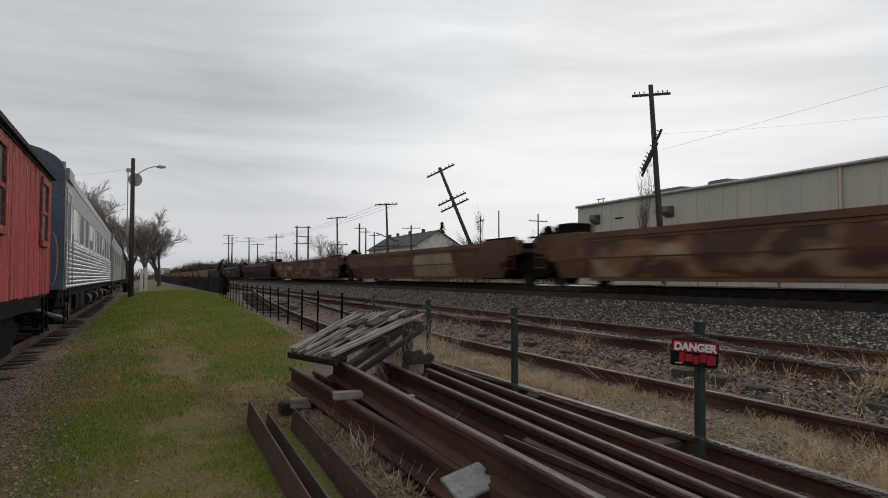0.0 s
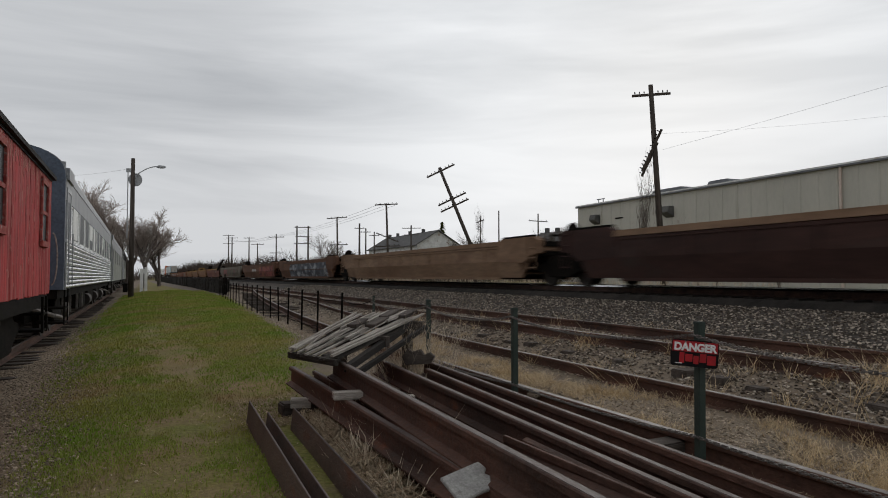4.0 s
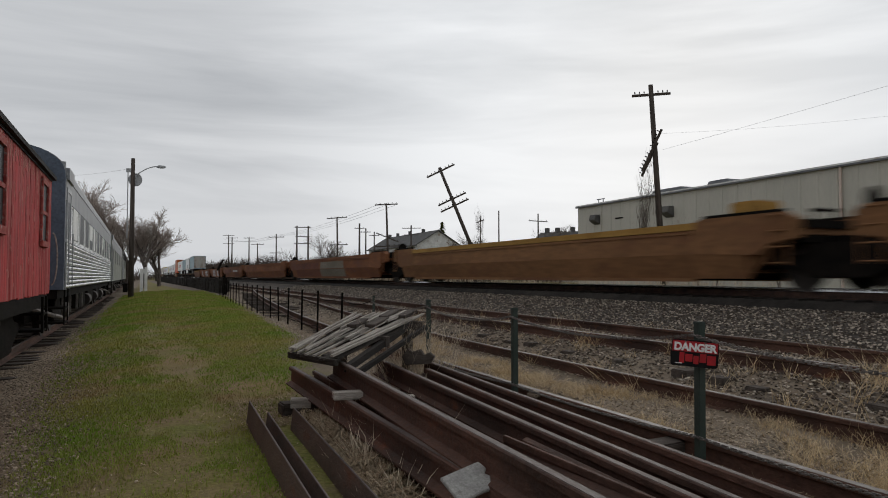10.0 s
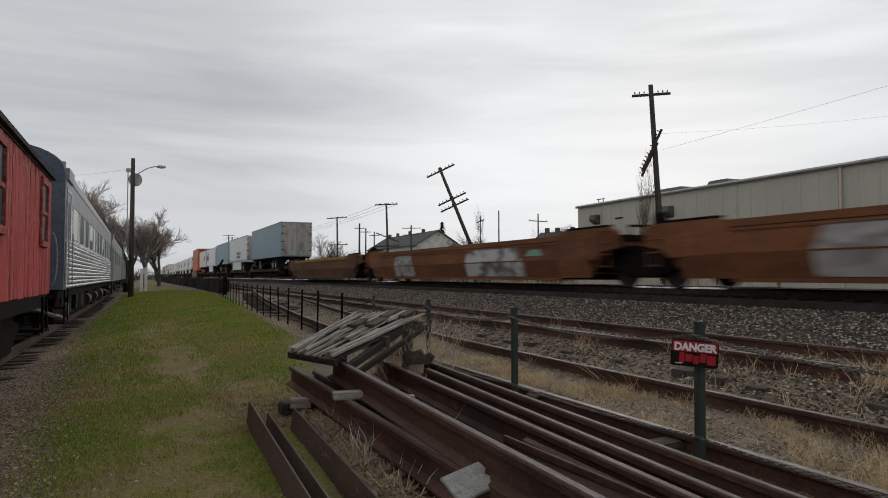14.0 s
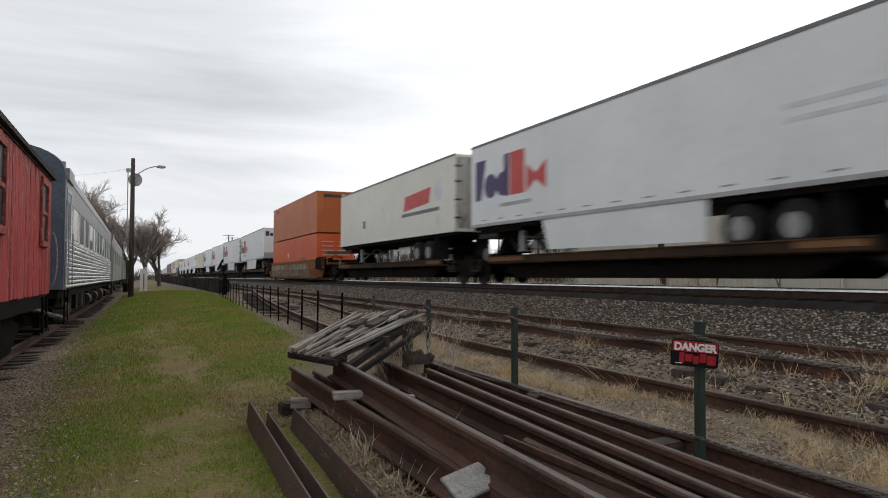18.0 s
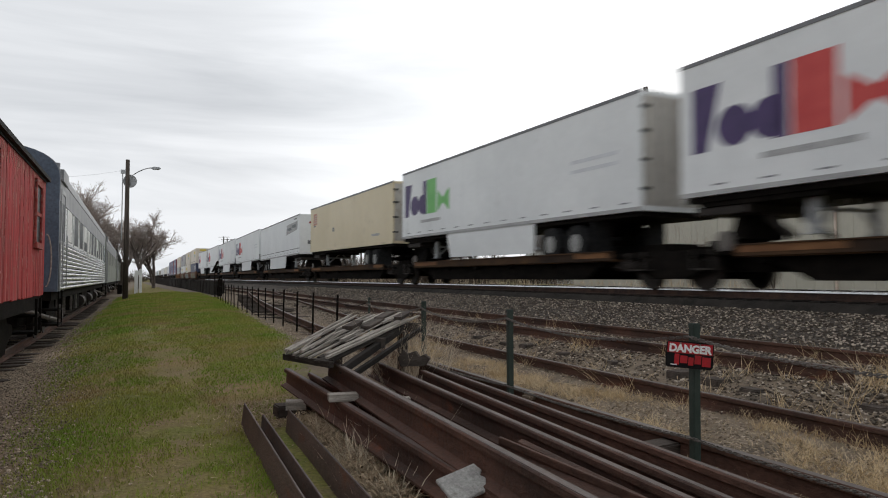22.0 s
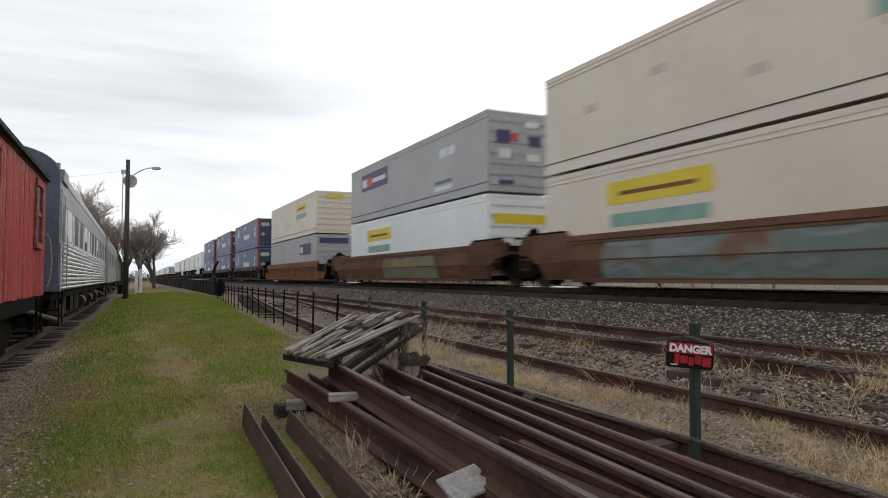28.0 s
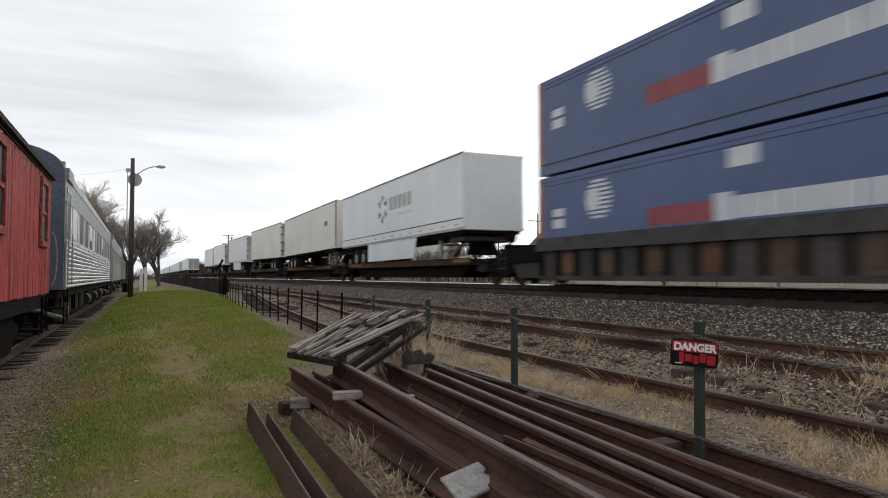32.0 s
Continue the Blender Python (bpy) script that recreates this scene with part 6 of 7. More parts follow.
def red_car():
    """A wooden car with upright red boards and a black arched roof; local y runs along the track."""
    c = thing("red_wooden_car", "faded red wooden railcar with peeling boards and black roof", "railcar", on_left_track(9.15))
    half, w, z0, z1 = 5.85, 1.46, 1.13, 3.27
    # near-black boxes and skirt added below the floor as the car's own shade
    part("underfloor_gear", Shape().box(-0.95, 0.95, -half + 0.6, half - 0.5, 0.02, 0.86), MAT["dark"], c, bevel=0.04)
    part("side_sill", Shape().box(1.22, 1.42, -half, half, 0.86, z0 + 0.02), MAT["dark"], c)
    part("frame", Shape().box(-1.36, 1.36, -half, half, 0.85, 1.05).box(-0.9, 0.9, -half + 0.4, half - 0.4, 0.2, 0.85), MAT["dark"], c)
    peel = Shape()
    rp = random.Random(31)
    for i in range(520):
        y, z = rp.uniform(-half + 0.1, half - 0.1), z1 - 0.06 - 1.9 * rp.random() ** 3.2
        l = rp.uniform(0.03, 0.22)
        peel.box(w + 0.001, w + 0.0035, y - rp.uniform(0.004, 0.016), y + rp.uniform(0.004, 0.016), z - l, z)
    tagged(part("peeling_paint", peel, MAT["peel"], c, "pale flecks of peeling paint"), kind="stuff")
    part("inner_wall", Shape().box(-w + 0.03, w - 0.03, -half + 0.03, half - 0.03, z0, z1), MAT["red"], c)
    n = 86
    for s in (-1, 1):
        for i in range(n):
            y = -half + (i + 0.5) * 2 * half / n
            b = Shape().box(-0.012, 0.012, -half / n + 0.0015, half / n - 0.0015, z0 - 0.03 + random.uniform(-0.012, 0.012), z1)
            if s > 0:
                part("plank", b, MAT["red"], c, at=pose(s * (w + random.uniform(-0.003, 0.003) - 0.015), y, 0))
        if s < 0:
            part("far_wall", Shape().box(-w - 0.01, -w + 0.02, -half, half, z0, z1), MAT["red"], c)
    for y in (-half, half):
        part("end_wall", Shape().box(-w, w, y - 0.03, y + 0.03, z0, z1), MAT["red"], c)
    arch = [(-w - 0.08, z1 - 0.02), (w + 0.08, z1 - 0.02), (w + 0.08, z1 + 0.05)] + [((w + 0.08) * math.cos(a), z1 + 0.05 + 0.22 * math.sin(a)) for a in [math.pi * i / 14 for i in range(1, 14)]] + [(-w - 0.08, z1 + 0.05)]
    part("roof", Shape().prism(arch, -half - 0.12, half + 0.12), MAT["black_roof"], c)
    part("fascia", Shape().box(w + 0.01, w + 0.022, -half, half, z1 - 0.06, z1), MAT["black_roof"], c, "black strip under the eave")
    for y in (half - 1.1, half - 5.4, half - 9.2):
        win = part("window", Shape().box(w - 0.005, w + 0.005, y - 0.36, y + 0.36, 2.05, 3.02), MAT["glass"], c)
        part("window_frame", Shape().box(w + 0.005, w + 0.04, y - 0.44, y - 0.36, 1.95, 3.1).box(w + 0.005, w + 0.04, y + 0.36, y + 0.44, 1.95, 3.1)
             .box(w + 0.005, w + 0.04, y - 0.44, y + 0.44, 3.02, 3.12).box(w + 0.005, w + 0.055, y - 0.46, y + 0.46, 1.93, 2.03).box(w + 0.004, w + 0.03, y - 0.36, y + 0.36, 2.50, 2.56), MAT["red_trim"], win)
    rod = Shape()
    for k in range(9):
        a, b = math.pi * k / 9 - math.pi / 2, math.pi * (k + 1) / 9 - math.pi / 2
        rod.tube((w + 0.03 + 0.09 * math.cos(a), half + 0.05, 1.75 + 0.5 * math.sin(a)), (w + 0.03 + 0.09 * math.cos(b), half + 0.05, 1.75 + 0.5 * math.sin(b)), 0.014, n=6)
    part("grab_rail", rod, MAT["lumber"], c, "worn pale grab rail at the corner")
    for y in (-half + 2.2, half - 2.2):
        museum_truck(c, y)
    for y in (half - 1.0, half - 2.9, half - 3.6):
        part("brake_lever", Shape().box(1.1, 1.14, y - 0.03, y + 0.03, 0.25, 0.8), MAT["lumber"], c, at=pose(0, 0, 0, 8, 0, 0))
    part("step", Shape().box(1.05, 1.45, half - 0.75, half - 0.2, 0.42, 0.46).box(1.05, 1.45, half - 0.75, half - 0.2, 0.72, 0.76).box(1.42, 1.46, half - 0.78, half - 0.72, 0.4, 1.05).box(1.42, 1.46, half - 0.22, half - 0.16, 0.4, 1.05), MAT["dark"], c)
    return c


red_car()


def coach(y0, length, wall, label, fluted, roof_mat, end_mat):
    c = thing("passenger_coach", label, "railcar", on_left_track(y0 + length / 2))
    half, w, z0, z1 = length / 2, 1.50, 1.12, 3.62
    crown = [(w * math.copysign(abs(math.cos(a)) ** 0.8, math.cos(a)), z1 + 0.72 * math.sin(a) ** 0.9) for a in [math.pi * i / 20 for i in range(21)]]
    body = [(w, z0), (w, z1)] + crown[1:-1] + [(-w, z1), (-w, z0)]
    part("end_wall", Shape().prism(body, -half - 0.04, -half + 0.1), end_mat, c, "dark navy end with a rounded roofline" if end_mat is MAT["navy"] else "")
    part("rear_wall", Shape().prism(body, half - 0.1, half + 0.04), end_mat, c)
    part("roof", Shape().prism([(w + 0.02, z1 - 0.02)] + [(p[0] * 1.01, p[1] + 0.02) for p in crown] + [(-w - 0.02, z1 - 0.02)], -half + 0.1, half - 0.1), roof_mat, c)
    part("side_wall", Shape().box(-w, w - 0.02, -half + 0.1, half - 0.1, z0, z1), wall, c)
    if fluted:
        # near-black sheet paints the shade in the grooves between the flutes
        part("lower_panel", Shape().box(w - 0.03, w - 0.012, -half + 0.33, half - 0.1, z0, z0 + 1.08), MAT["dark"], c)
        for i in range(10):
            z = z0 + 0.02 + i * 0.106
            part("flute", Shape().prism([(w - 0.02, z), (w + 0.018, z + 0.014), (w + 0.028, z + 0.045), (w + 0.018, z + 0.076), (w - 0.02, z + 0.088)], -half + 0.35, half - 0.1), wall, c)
        part("belt_rail", Shape().box(w - 0.02, w + 0.03, -half + 0.3, half - 0.1, z0 + 1.07, z0 + 1.13), wall, c)
    part("letterboard", Shape().box(w - 0.02, w + 0.004, -half + 0.1, half - 0.1, 3.12, z1), roof_mat, c, "dull grey band above the windows")
    n = 11 if fluted else 5
    for i in range(n):
        y = -half + 2.9 + i * (length - 5.0) / (n - 1)
        win = part("window", Shape().box(w - 0.03, w - 0.008, y - 0.72, y + 0.72, z0 + 1.18, z0 + 2.02), MAT["glass"], c)
        part("window_frame", Shape().box(w - 0.02, w - 0.002, y - 0.80, y - 0.72, z0 + 1.16, z0 + 2.04).box(w - 0.02, w - 0.002, y + 0.72, y + 0.80, z0 + 1.16, z0 + 2.04)
             .box(w - 0.02, w - 0.002, y - 0.8, y + 0.8, z0 + 2.02, z0 + 2.08).box(w - 0.02, w + 0.004, y - 0.8, y + 0.8, z0 + 1.13, z0 + 1.19), MAT["white"] if fluted else wall, win)
        if fluted:
            if i in (0, 3, 4, 7):
                part("blind", Shape().box(w - 0.008, w - 0.004, y - 0.70, y + (0.1 if i % 3 else 0.55), z0 + (1.5 if i % 2 else 1.22), z0 + 2.0), MAT["white"], win, "pale blind behind the glass")
    part("door_frame", Shape().box(w - 0.02, w + 0.02, -half + 0.34, -half + 0.42, z0, z0 + 2.3).box(w - 0.02, w + 0.02, -half + 1.22, -half + 1.30, z0, z0 + 2.3).box(w - 0.02, w + 0.02, -half + 0.34, -half + 1.3, z0 + 2.2, z0 + 2.3), MAT["lamp_grey"], c, "pale door surround")
    door = part("door", Shape().box(w - 0.03, w - 0.006, -half + 0.42, -half + 1.22, z0 + 0.05, z0 + 2.2), wall, c)
    part("door_window", Shape().box(w - 0.006, w + 0.002, -half + 0.55, -half + 1.08, z0 + 1.1, z0 + 2.05), MAT["glass"], door)
    for y in (-half + 0.3, -half + 1.32):
        part("handrail", Shape().tube((w + 0.06, y, z0 + 0.1), (w + 0.06, y, z0 + 1.3), 0.016, n=6), MAT["lamp_grey"], c)
    part("step", Shape().box(0.9, w, -half + 0.42, -half + 1.2, 0.35, 0.39).box(1.05, w, -half + 0.42, -half + 1.2, 0.68, 0.72).box(w - 0.03, w, -half + 0.38, -half + 0.42, 0.33, z0).box(w - 0.03, w, -half + 1.2, -half + 1.24, 0.33, z0), MAT["dark"], c)
    part("marker_lamp", Shape().tube((w - 0.10, -half + 0.5, z1 + 0.20), (w - 0.10, -half + 0.5, z1 + 0.40), 0.055, n=10).box(w - 0.2, w + 0.06, -half + 0.2, -half + 1.4, z1 - 0.05, z1 + 0.22), MAT["coach_roof"], c, "grey hood and marker lamp over the door")
    part("steam_pipe", Shape().tube((0.95, -half - 0.25, 0.72), (1.30, -half + 0.2, 0.55), 0.05, n=8).tube((1.30, -half + 0.2, 0.55), (1.34, -half + 1.8, 0.42), 0.05, n=8).tube((1.34, -half + 1.75, 0.62), (1.46, -half + 1.75, 0.62), 0.17, n=16), MAT["chain"], c, "dull pipe and drum under the door")
    for y in (-half + 2.1, -half + 3.9, -half + 6.2, -half + 8.0):
        part("hanger", Shape().box(1.28, 1.34, y - 0.04, y + 0.04, 0.45, 0.95), MAT["chain"], c, "dull equipment hanger")
    for y in (-half + 3.0, half - 3.0):
        museum_truck(c, y)
    # the deep middle box is added to fill the shade under the coach
    part("frame", Shape().box(-1.38, 1.38, -half, half, 0.92, z0).box(-0.7, 0.7, -half + 0.5, half - 0.5, 0.35, 0.92), MAT["dark"], c)
    for y, l in ((-4.5, 2.4), (-0.5, 3.0), (4.2, 2.2)):
        part("underfloor_box", Shape().box(-1.2, 1.3, y - l / 2, y + l / 2, 0.42, 1.0), MAT["dark"], c, bevel=0.03)
        part("air_tank", Shape().tube((1.25, y + l / 2 + 0.2, 0.62), (1.25, y + l / 2 + 1.3, 0.62), 0.2, n=14), MAT["wheel"], c)
    part("coupler", COUPLER, None, c, at=pose(0, -half - 0.5, 0))
    return c


coach(17.25, 25.9, MAT["stainless"], "stainless steel passenger coach with fluted sides and navy end", True, MAT["coach_roof"], MAT["navy"])
coach(44.6, 25.0, MAT["green_car"], "drab grey-green passenger coach standing behind a steel one", False, MAT["coach_roof"], MAT["green_car"])
coach(72.4, 22.0, MAT["green_car"], "dull old coach at the far end of a museum track", False, MAT["black_roof"], MAT["green_car"])


# ---- street lamp, white post, stub ----
def street_lamp():
    x, y = -1.06, 51.4
    p = thing("street_lamp", "tall dark wooden pole with a curved grey street lamp", "street lamp", pose(x, y, ground_z(x, y)))
    part("pole", Shape().tube((0, 0, -0.5), (0, 0, 9.45), 0.19, 0.13, n=12), MAT["pole"], p, smooth=True)
    arm = Shape()
    pts = [(0.1 + 1.55 * u, 0, 8.15 + 0.85 * math.sin(u * math.pi / 2) ** 0.8) for u in [i / 8 for i in range(9)]]
    for a, b in zip(pts, pts[1:]):
        arm.tube(a, b, 0.035, n=6)
    part("arm", arm, MAT["lamp_grey"], p)
    part("lamp_head", Shape().prism([(1.45, 8.95), (1.6, 9.07), (2.0, 9.06), (2.1, 8.96), (1.9, 8.88), (1.6, 8.88)], -0.14, 0.14), MAT["lamp_grey"], p, bevel=0.03)
    part("transformer", Shape().tube((0.15, 0.3, 8.05), (0.15, 0.5, 8.05), 0.44, n=24), MAT["lamp_grey"], p, "pale round disc behind the pole")
    part("conduit", Shape().tube((-0.30, 0, 4.0), (-0.30, 0, 8.6), 0.035, n=8).box(-0.42, -0.1, -0.08, 0.08, 8.5, 8.75), MAT["lamp_grey"], p)
    part("meter_box", Shape().box(-0.5, -0.2, -0.1, 0.1, 0.35, 0.95), MAT["dark"], p)
    return p


street_lamp()
solid("white_marker_post", Shape().box(-0.29, -0.02, -0.12, 0.12, -0.2, 1.9).box(0.06, 0.30, -0.12, 0.12, -0.2, 2.05).box(-0.29, 0.3, -0.1, 0.1, 1.5, 1.9), MAT["white"], "white painted double post at the edge of the grass", "post", pose(-0.35, 64.2, ground_z(-0.3, 64)), bevel=0.02)
solid("switch_stand", Shape().box(-0.14, 0.14, -0.14, 0.14, -0.3, 1.05).tube((0, 0, 1.0), (0.0, -0.1, 1.3), 0.05, n=6), MAT["dark"], "short dark post at the end of a fence", "post", pose(4.75, 48.6, 0.0), bevel=0.02)
ARM = (5.48, 60.0, 2.07)
solid("switch_target", Shape().prism([(-0.30, -0.42), (-0.16, -0.48), (0.30, 0.42), (0.14, 0.5)], -0.05, 0.05).box(-0.06, 0.0, -0.05, 0.05, -2.2, -0.1), MAT["dark"], "dark slanting signal arm on a short mast", "signal", pose(*ARM))


# ---- stacks of old ties along the lane ----
STACKED = Shape().box(-0.115, 0.115, -1.28, 1.28, 0, 0.165).mesh("tie", MAT["tie_main"], 0.012)


def tie_stack(x, y, high):
    s = thing("tie_stack", "neat stack of black old railway ties beside a gravel lane", "tie stack", pose(x, y, ground_z(x, y) - 0.02, 0, 0, random.uniform(-2, 2)), "stacks of old ties")
    for k in range(high):
        for j in range(3):
            part("tie", STACKED, None, s, at=pose(-0.27 + 0.27 * j + random.uniform(-0.02, 0.02), random.uniform(-0.08, 0.08), k * 0.17))
    return s


for i in range(14):
    y = 53.0 + 2.85 * i
    tie_stack(5.02 - 0.007 * (y - 50), y, 6 if i % 4 != 2 else 5)
far_stacks = Shape()
for i in range(34):
    y = 92 + 3.0 * i
    far_stacks.box(4.25 - 0.026 * (y - 92), 5.2 - 0.026 * (y - 92), y - 1.3, y + 1.3, -0.1, 0.95 + 0.12 * random.random())
solid("far_tie_stacks", far_stacks, MAT["tie_main"], "dark row of stacked ties along a far lane", "tie stack", kind="stuff")


# ---- utility poles ----
def crossarm(pole, z, half, tilt, pins, turn=0, out=0.0, side=0.0):
    """A crossarm with pins; out slides it along itself, side sets it off the pole."""
    arm = part("crossarm", Shape().box(-half, half, -0.045, 0.045, -0.05, 0.05), MAT["pole"], pole, at=pose(0, side, z, 0, tilt, turn) @ pose(out, 0, 0))
    for i in range(pins):
        x = -half + 0.12 + i * (2 * half - 0.24) / (pins - 1)
        if abs(x) > 0.12:
            part("insulator", Shape().tube((x, 0, 0.05), (x, 0, 0.11), 0.013, n=5).tube((x, 0, 0.09), (x, 0, 0.16), 0.030, 0.022, n=6), MAT["dark"], arm)


def utility_pole(x, y, z_top, lean_x=0.0, arms=((0.25, 1.1, 0, 8),), label="weathered wooden utility pole with a crossarm", r=0.15, turn=0):
    base = ground_z(x, y)
    p = thing("utility_pole", label, "utility pole", pose(x, y, base, 0, lean_x, turn), "line of utility poles")
    h = (z_top - base) / math.cos(radians(lean_x))
    part("pole", Shape().tube((0, 0, -0.6), (0, 0, h), r * 0.95, r * 0.62, n=10), MAT["pole"], p, smooth=True)
    for down, half, tilt, pins in arms:
        crossarm(p, h - down, half, tilt, pins)
    return p


TURN = -28
broken = utility_pole(20.0, 23.2, 9.3, -3.0, ((0.42, 0.80, 0, 8),), "tall leaning utility pole with broken crossarms hung with vines", 0.16, TURN)
crossarm(broken, 6.42, 0.98, -62, 11, out=-0.36, side=-0.2)
crossarm(broken, 6.16, 0.80, -62, 9, out=-0.42, side=0.2)
utility_pole(20.2, 40.0, 8.25, -22.0, ((0.25, 1.0, -3, 8), (2.25, 1.0, -3, 8), (2.7, 1.0, -3, 8)), "sharply leaning utility pole with three crossarms and vines", 0.15, TURN)
utility_pole(20.0, 59.5, 7.75, -2.0, ((0.1, 1.05, 0, 6), (3.1, 1.1, 24, 6), (3.9, 1.15, 0, 6)), "leaning wooden utility pole with three crossarms", 0.13, TURN)
utility_pole(20.0, 77.8, 7.95, -1.0, ((0.1, 1.2, -3, 6), (3.2, 1.2, 0, 6)), "wooden utility pole with two crossarms", 0.13, TURN)
twin = thing("utility_pole", "twin-legged utility pole with three crossarms", "utility pole", pose(19.95, 97.5, ground_z(20, 97.5), 0, 0, -11.5), "line of utility poles")
for sx in (-0.78, 0.78):
    part("pole", Shape().tube((sx, 0, -0.6), (sx, 0, 7.85), 0.15, 0.10, n=10), MAT["pole"], twin, smooth=True)
for z, half in ((7.65, 1.12), (6.35, 1.0), (5.35, 1.15)):
    crossarm(twin, z, half, 0, 4)
utility_pole(20.0, 119.6, 8.3, 0, ((0.5, 1.35, 0, 6), (3.2, 1.1, 0, 6)), "distant wooden utility pole with crossarms", 0.15, TURN)
utility_pole(20.0, 154.3, 9.6, 0, ((0.2, 1.2, 0, 4),), "distant wooden utility pole", 0.18, TURN)
utility_pole(20.0, 195.9, 12.4, 0, ((0.2, 1.6, 0, 4), (2.4, 1.6, 0, 4)), "distant wooden utility pole", 0.22, TURN)
utility_pole(20.0, 187.5, 11.4, 0, ((0.3, 1.6, 0, 4),), "distant wooden utility pole", 0.22, TURN)
utility_pole(20.0, 141.5, 7.7, 0, ((0.2, 1.3, 0, 4),), "distant wooden utility pole", 0.15, TURN)
utility_pole(31.0, 107.0, 9.6, 0, ((0.8, 0.8, 0, 4),), "distant wooden utility pole", 0.2, TURN)
utility_pole(31.0, 103.5, 8.6, 0, ((0.6, 0.8, 0, 4),), "distant wooden utility pole", 0.16, TURN)
utility_pole(33.0, 105.5, 8.2, 0, ((0.6, 0.8, 0, 4),), "distant wooden utility pole", 0.14, TURN)
utility_pole(40.0, 107.5, 9.6, 0, ((0.5, 1.6, 0, 4), (1.6, 1.2, 0, 4)), "distant wooden utility pole beyond a house", 0.18, TURN)
for y, z, arms in ((85.6, 9.5, ((0.8, 0.6, -20, 4),)), (80.1, 9.7, ()), (70.2, 8.5, ((0.9, 1.1, 4, 4),))):
    utility_pole(42.0, y, z, 0, arms, "distant wooden utility pole beyond the works", 0.12, TURN)


def wire(a, b, sag, r=0.012):
    g, pts = Shape(), chain_line(a, b, sag, 14)
    for p in pts:
        g.v += [(p.x - r, p.y, p.z - r), (p.x + r, p.y, p.z - r), (p.x, p.y, p.z + r)]
    g.f = [(3 * i + k, 3 * i + (k + 1) % 3, 3 * i + 3 + (k + 1) % 3, 3 * i + 3 + k) for i in range(len(pts) - 1) for k in range(3)]
    return solid("overhead_wire", g, MAT["wire"], "thin sagging overhead wire", "wire", group="overhead wires")


wire((19.95, 23.2, 6.5), (20.2, -25.0, 9.1), 0.4, 0.004)
wire((19.9, 23.2, 7.2), (34.0, 4.0, 8.4), 0.7, 0.003)
for k in range(3):
    wire((19.2 + 0.8 * k, 59.5, 7.7), (19.2 + 0.8 * k, 120, 8.0), 0.5, 0.012)
    wire((19.0 + k, 120, 8.0), (19.0 + k, 200, 11.5), 0.9, 0.02)
wire((-1.1, 51.4, 8.5), (-9.0, 40.0, 6.2), 0.4, 0.006)


# ---- house, shed and far roofs ----
def gabled_house(x, y, rz, length, width, eave, ridge, label):
    """Ridge along local y; the gable faces -y."""
    h = thing("house", label, "house", pose(x, y, ground_z(x, y), 0, 0, rz))
    w, l = width / 2, length / 2
    part("wall", Shape().prism([(-w, -0.3), (w, -0.3), (w, eave), (0, ridge - 0.08), (-w, eave)], -l, l), MAT["house"], h)
    k = (ridge - eave) / w
    for s in (-1, 1):
        part("roof", Shape().prism([(0, ridge), (s * (w + 0.4), eave - 0.4 * k), (s * (w + 0.4), eave - 0.4 * k + 0.16), (0, ridge + 0.18)], -l - 0.35, l + 0.35), MAT["shingle"], h)
    for yy in (-l * 0.5, 0.0, l * 0.5, l * 0.85):
        part("roof_vent", Shape().box(-0.25, 0.25, yy - 0.25, yy + 0.25, ridge, ridge + 0.75), MAT["shingle"], h)
    for yy in (-l + 2, -l / 3, l / 3, l - 2):
        win = part("window", Shape().box(-w - 0.03, -w, yy - 0.5, yy + 0.5, eave - 2.3, eave - 0.9), MAT["glass"], h)
        part("window_frame", Shape().box(-w - 0.06, -w - 0.03, yy - 0.58, yy - 0.5, eave - 2.4, eave - 0.8).box(-w - 0.06, -w - 0.03, yy + 0.5, yy + 0.58, eave - 2.4, eave - 0.8), MAT["white"], win)
    return h


gabled_house(45.9, 124.0, 0, 28.0, 7.8, 6.2, 8.6, "long white house with a grey gabled roof and peeling paint")
gabled_house(52.0, 78.0, 30, 9.0, 7.0, 4.6, 6.6, "small distant house with a dark roof")


# ---- bare trees and brush ----
def bare_tree(x, y, height, seed, label, spread=0.55, thin=1.0, deep=6, bole=0.27, fine=0.004, low=0.45, rise=0.75, top=0.0):
    rng = random.Random(seed)
    wood, twigs = Shape(), Shape()

    def grow(p, d, length, r, depth):
        q = p + d * length
        (wood if depth < 3 else twigs).tube(p, q, max(r, fine), max(r * 0.66, fine * 0.8), n=6 if depth < 2 else 3, caps=False)
        if depth >= deep:
            return
        for _ in range(3):
            turn = Vector((rng.uniform(-1, 1), rng.uniform(-1, 1), rng.uniform(rise - 1.1, rise)))
            n = (d + turn * (spread + 0.08 * depth)).normalized()
            grow(p.lerp(q, rng.uniform(low, 1.0)), n, length * rng.uniform(0.62, 0.84), r * 0.62, depth + 1)

    grow(Vector((0, 0, -0.3)), Vector((0, 0, 1)), height * bole, height * 0.022 * thin, 0)
    if top:
        k = top / max(v[2] for v in twigs.v)
        for g in (wood, twigs):
            g.v = [Vector(v) * k for v in g.v]
    t = thing("bare_tree", label, "tree", pose(x, y, ground_z(x, y)))
    part("trunk", wood, MAT["bark"], t)
    part("crown", twigs, MAT["twig"] if top else MAT["bark"], t, "leafless twiggy crown")
    return t


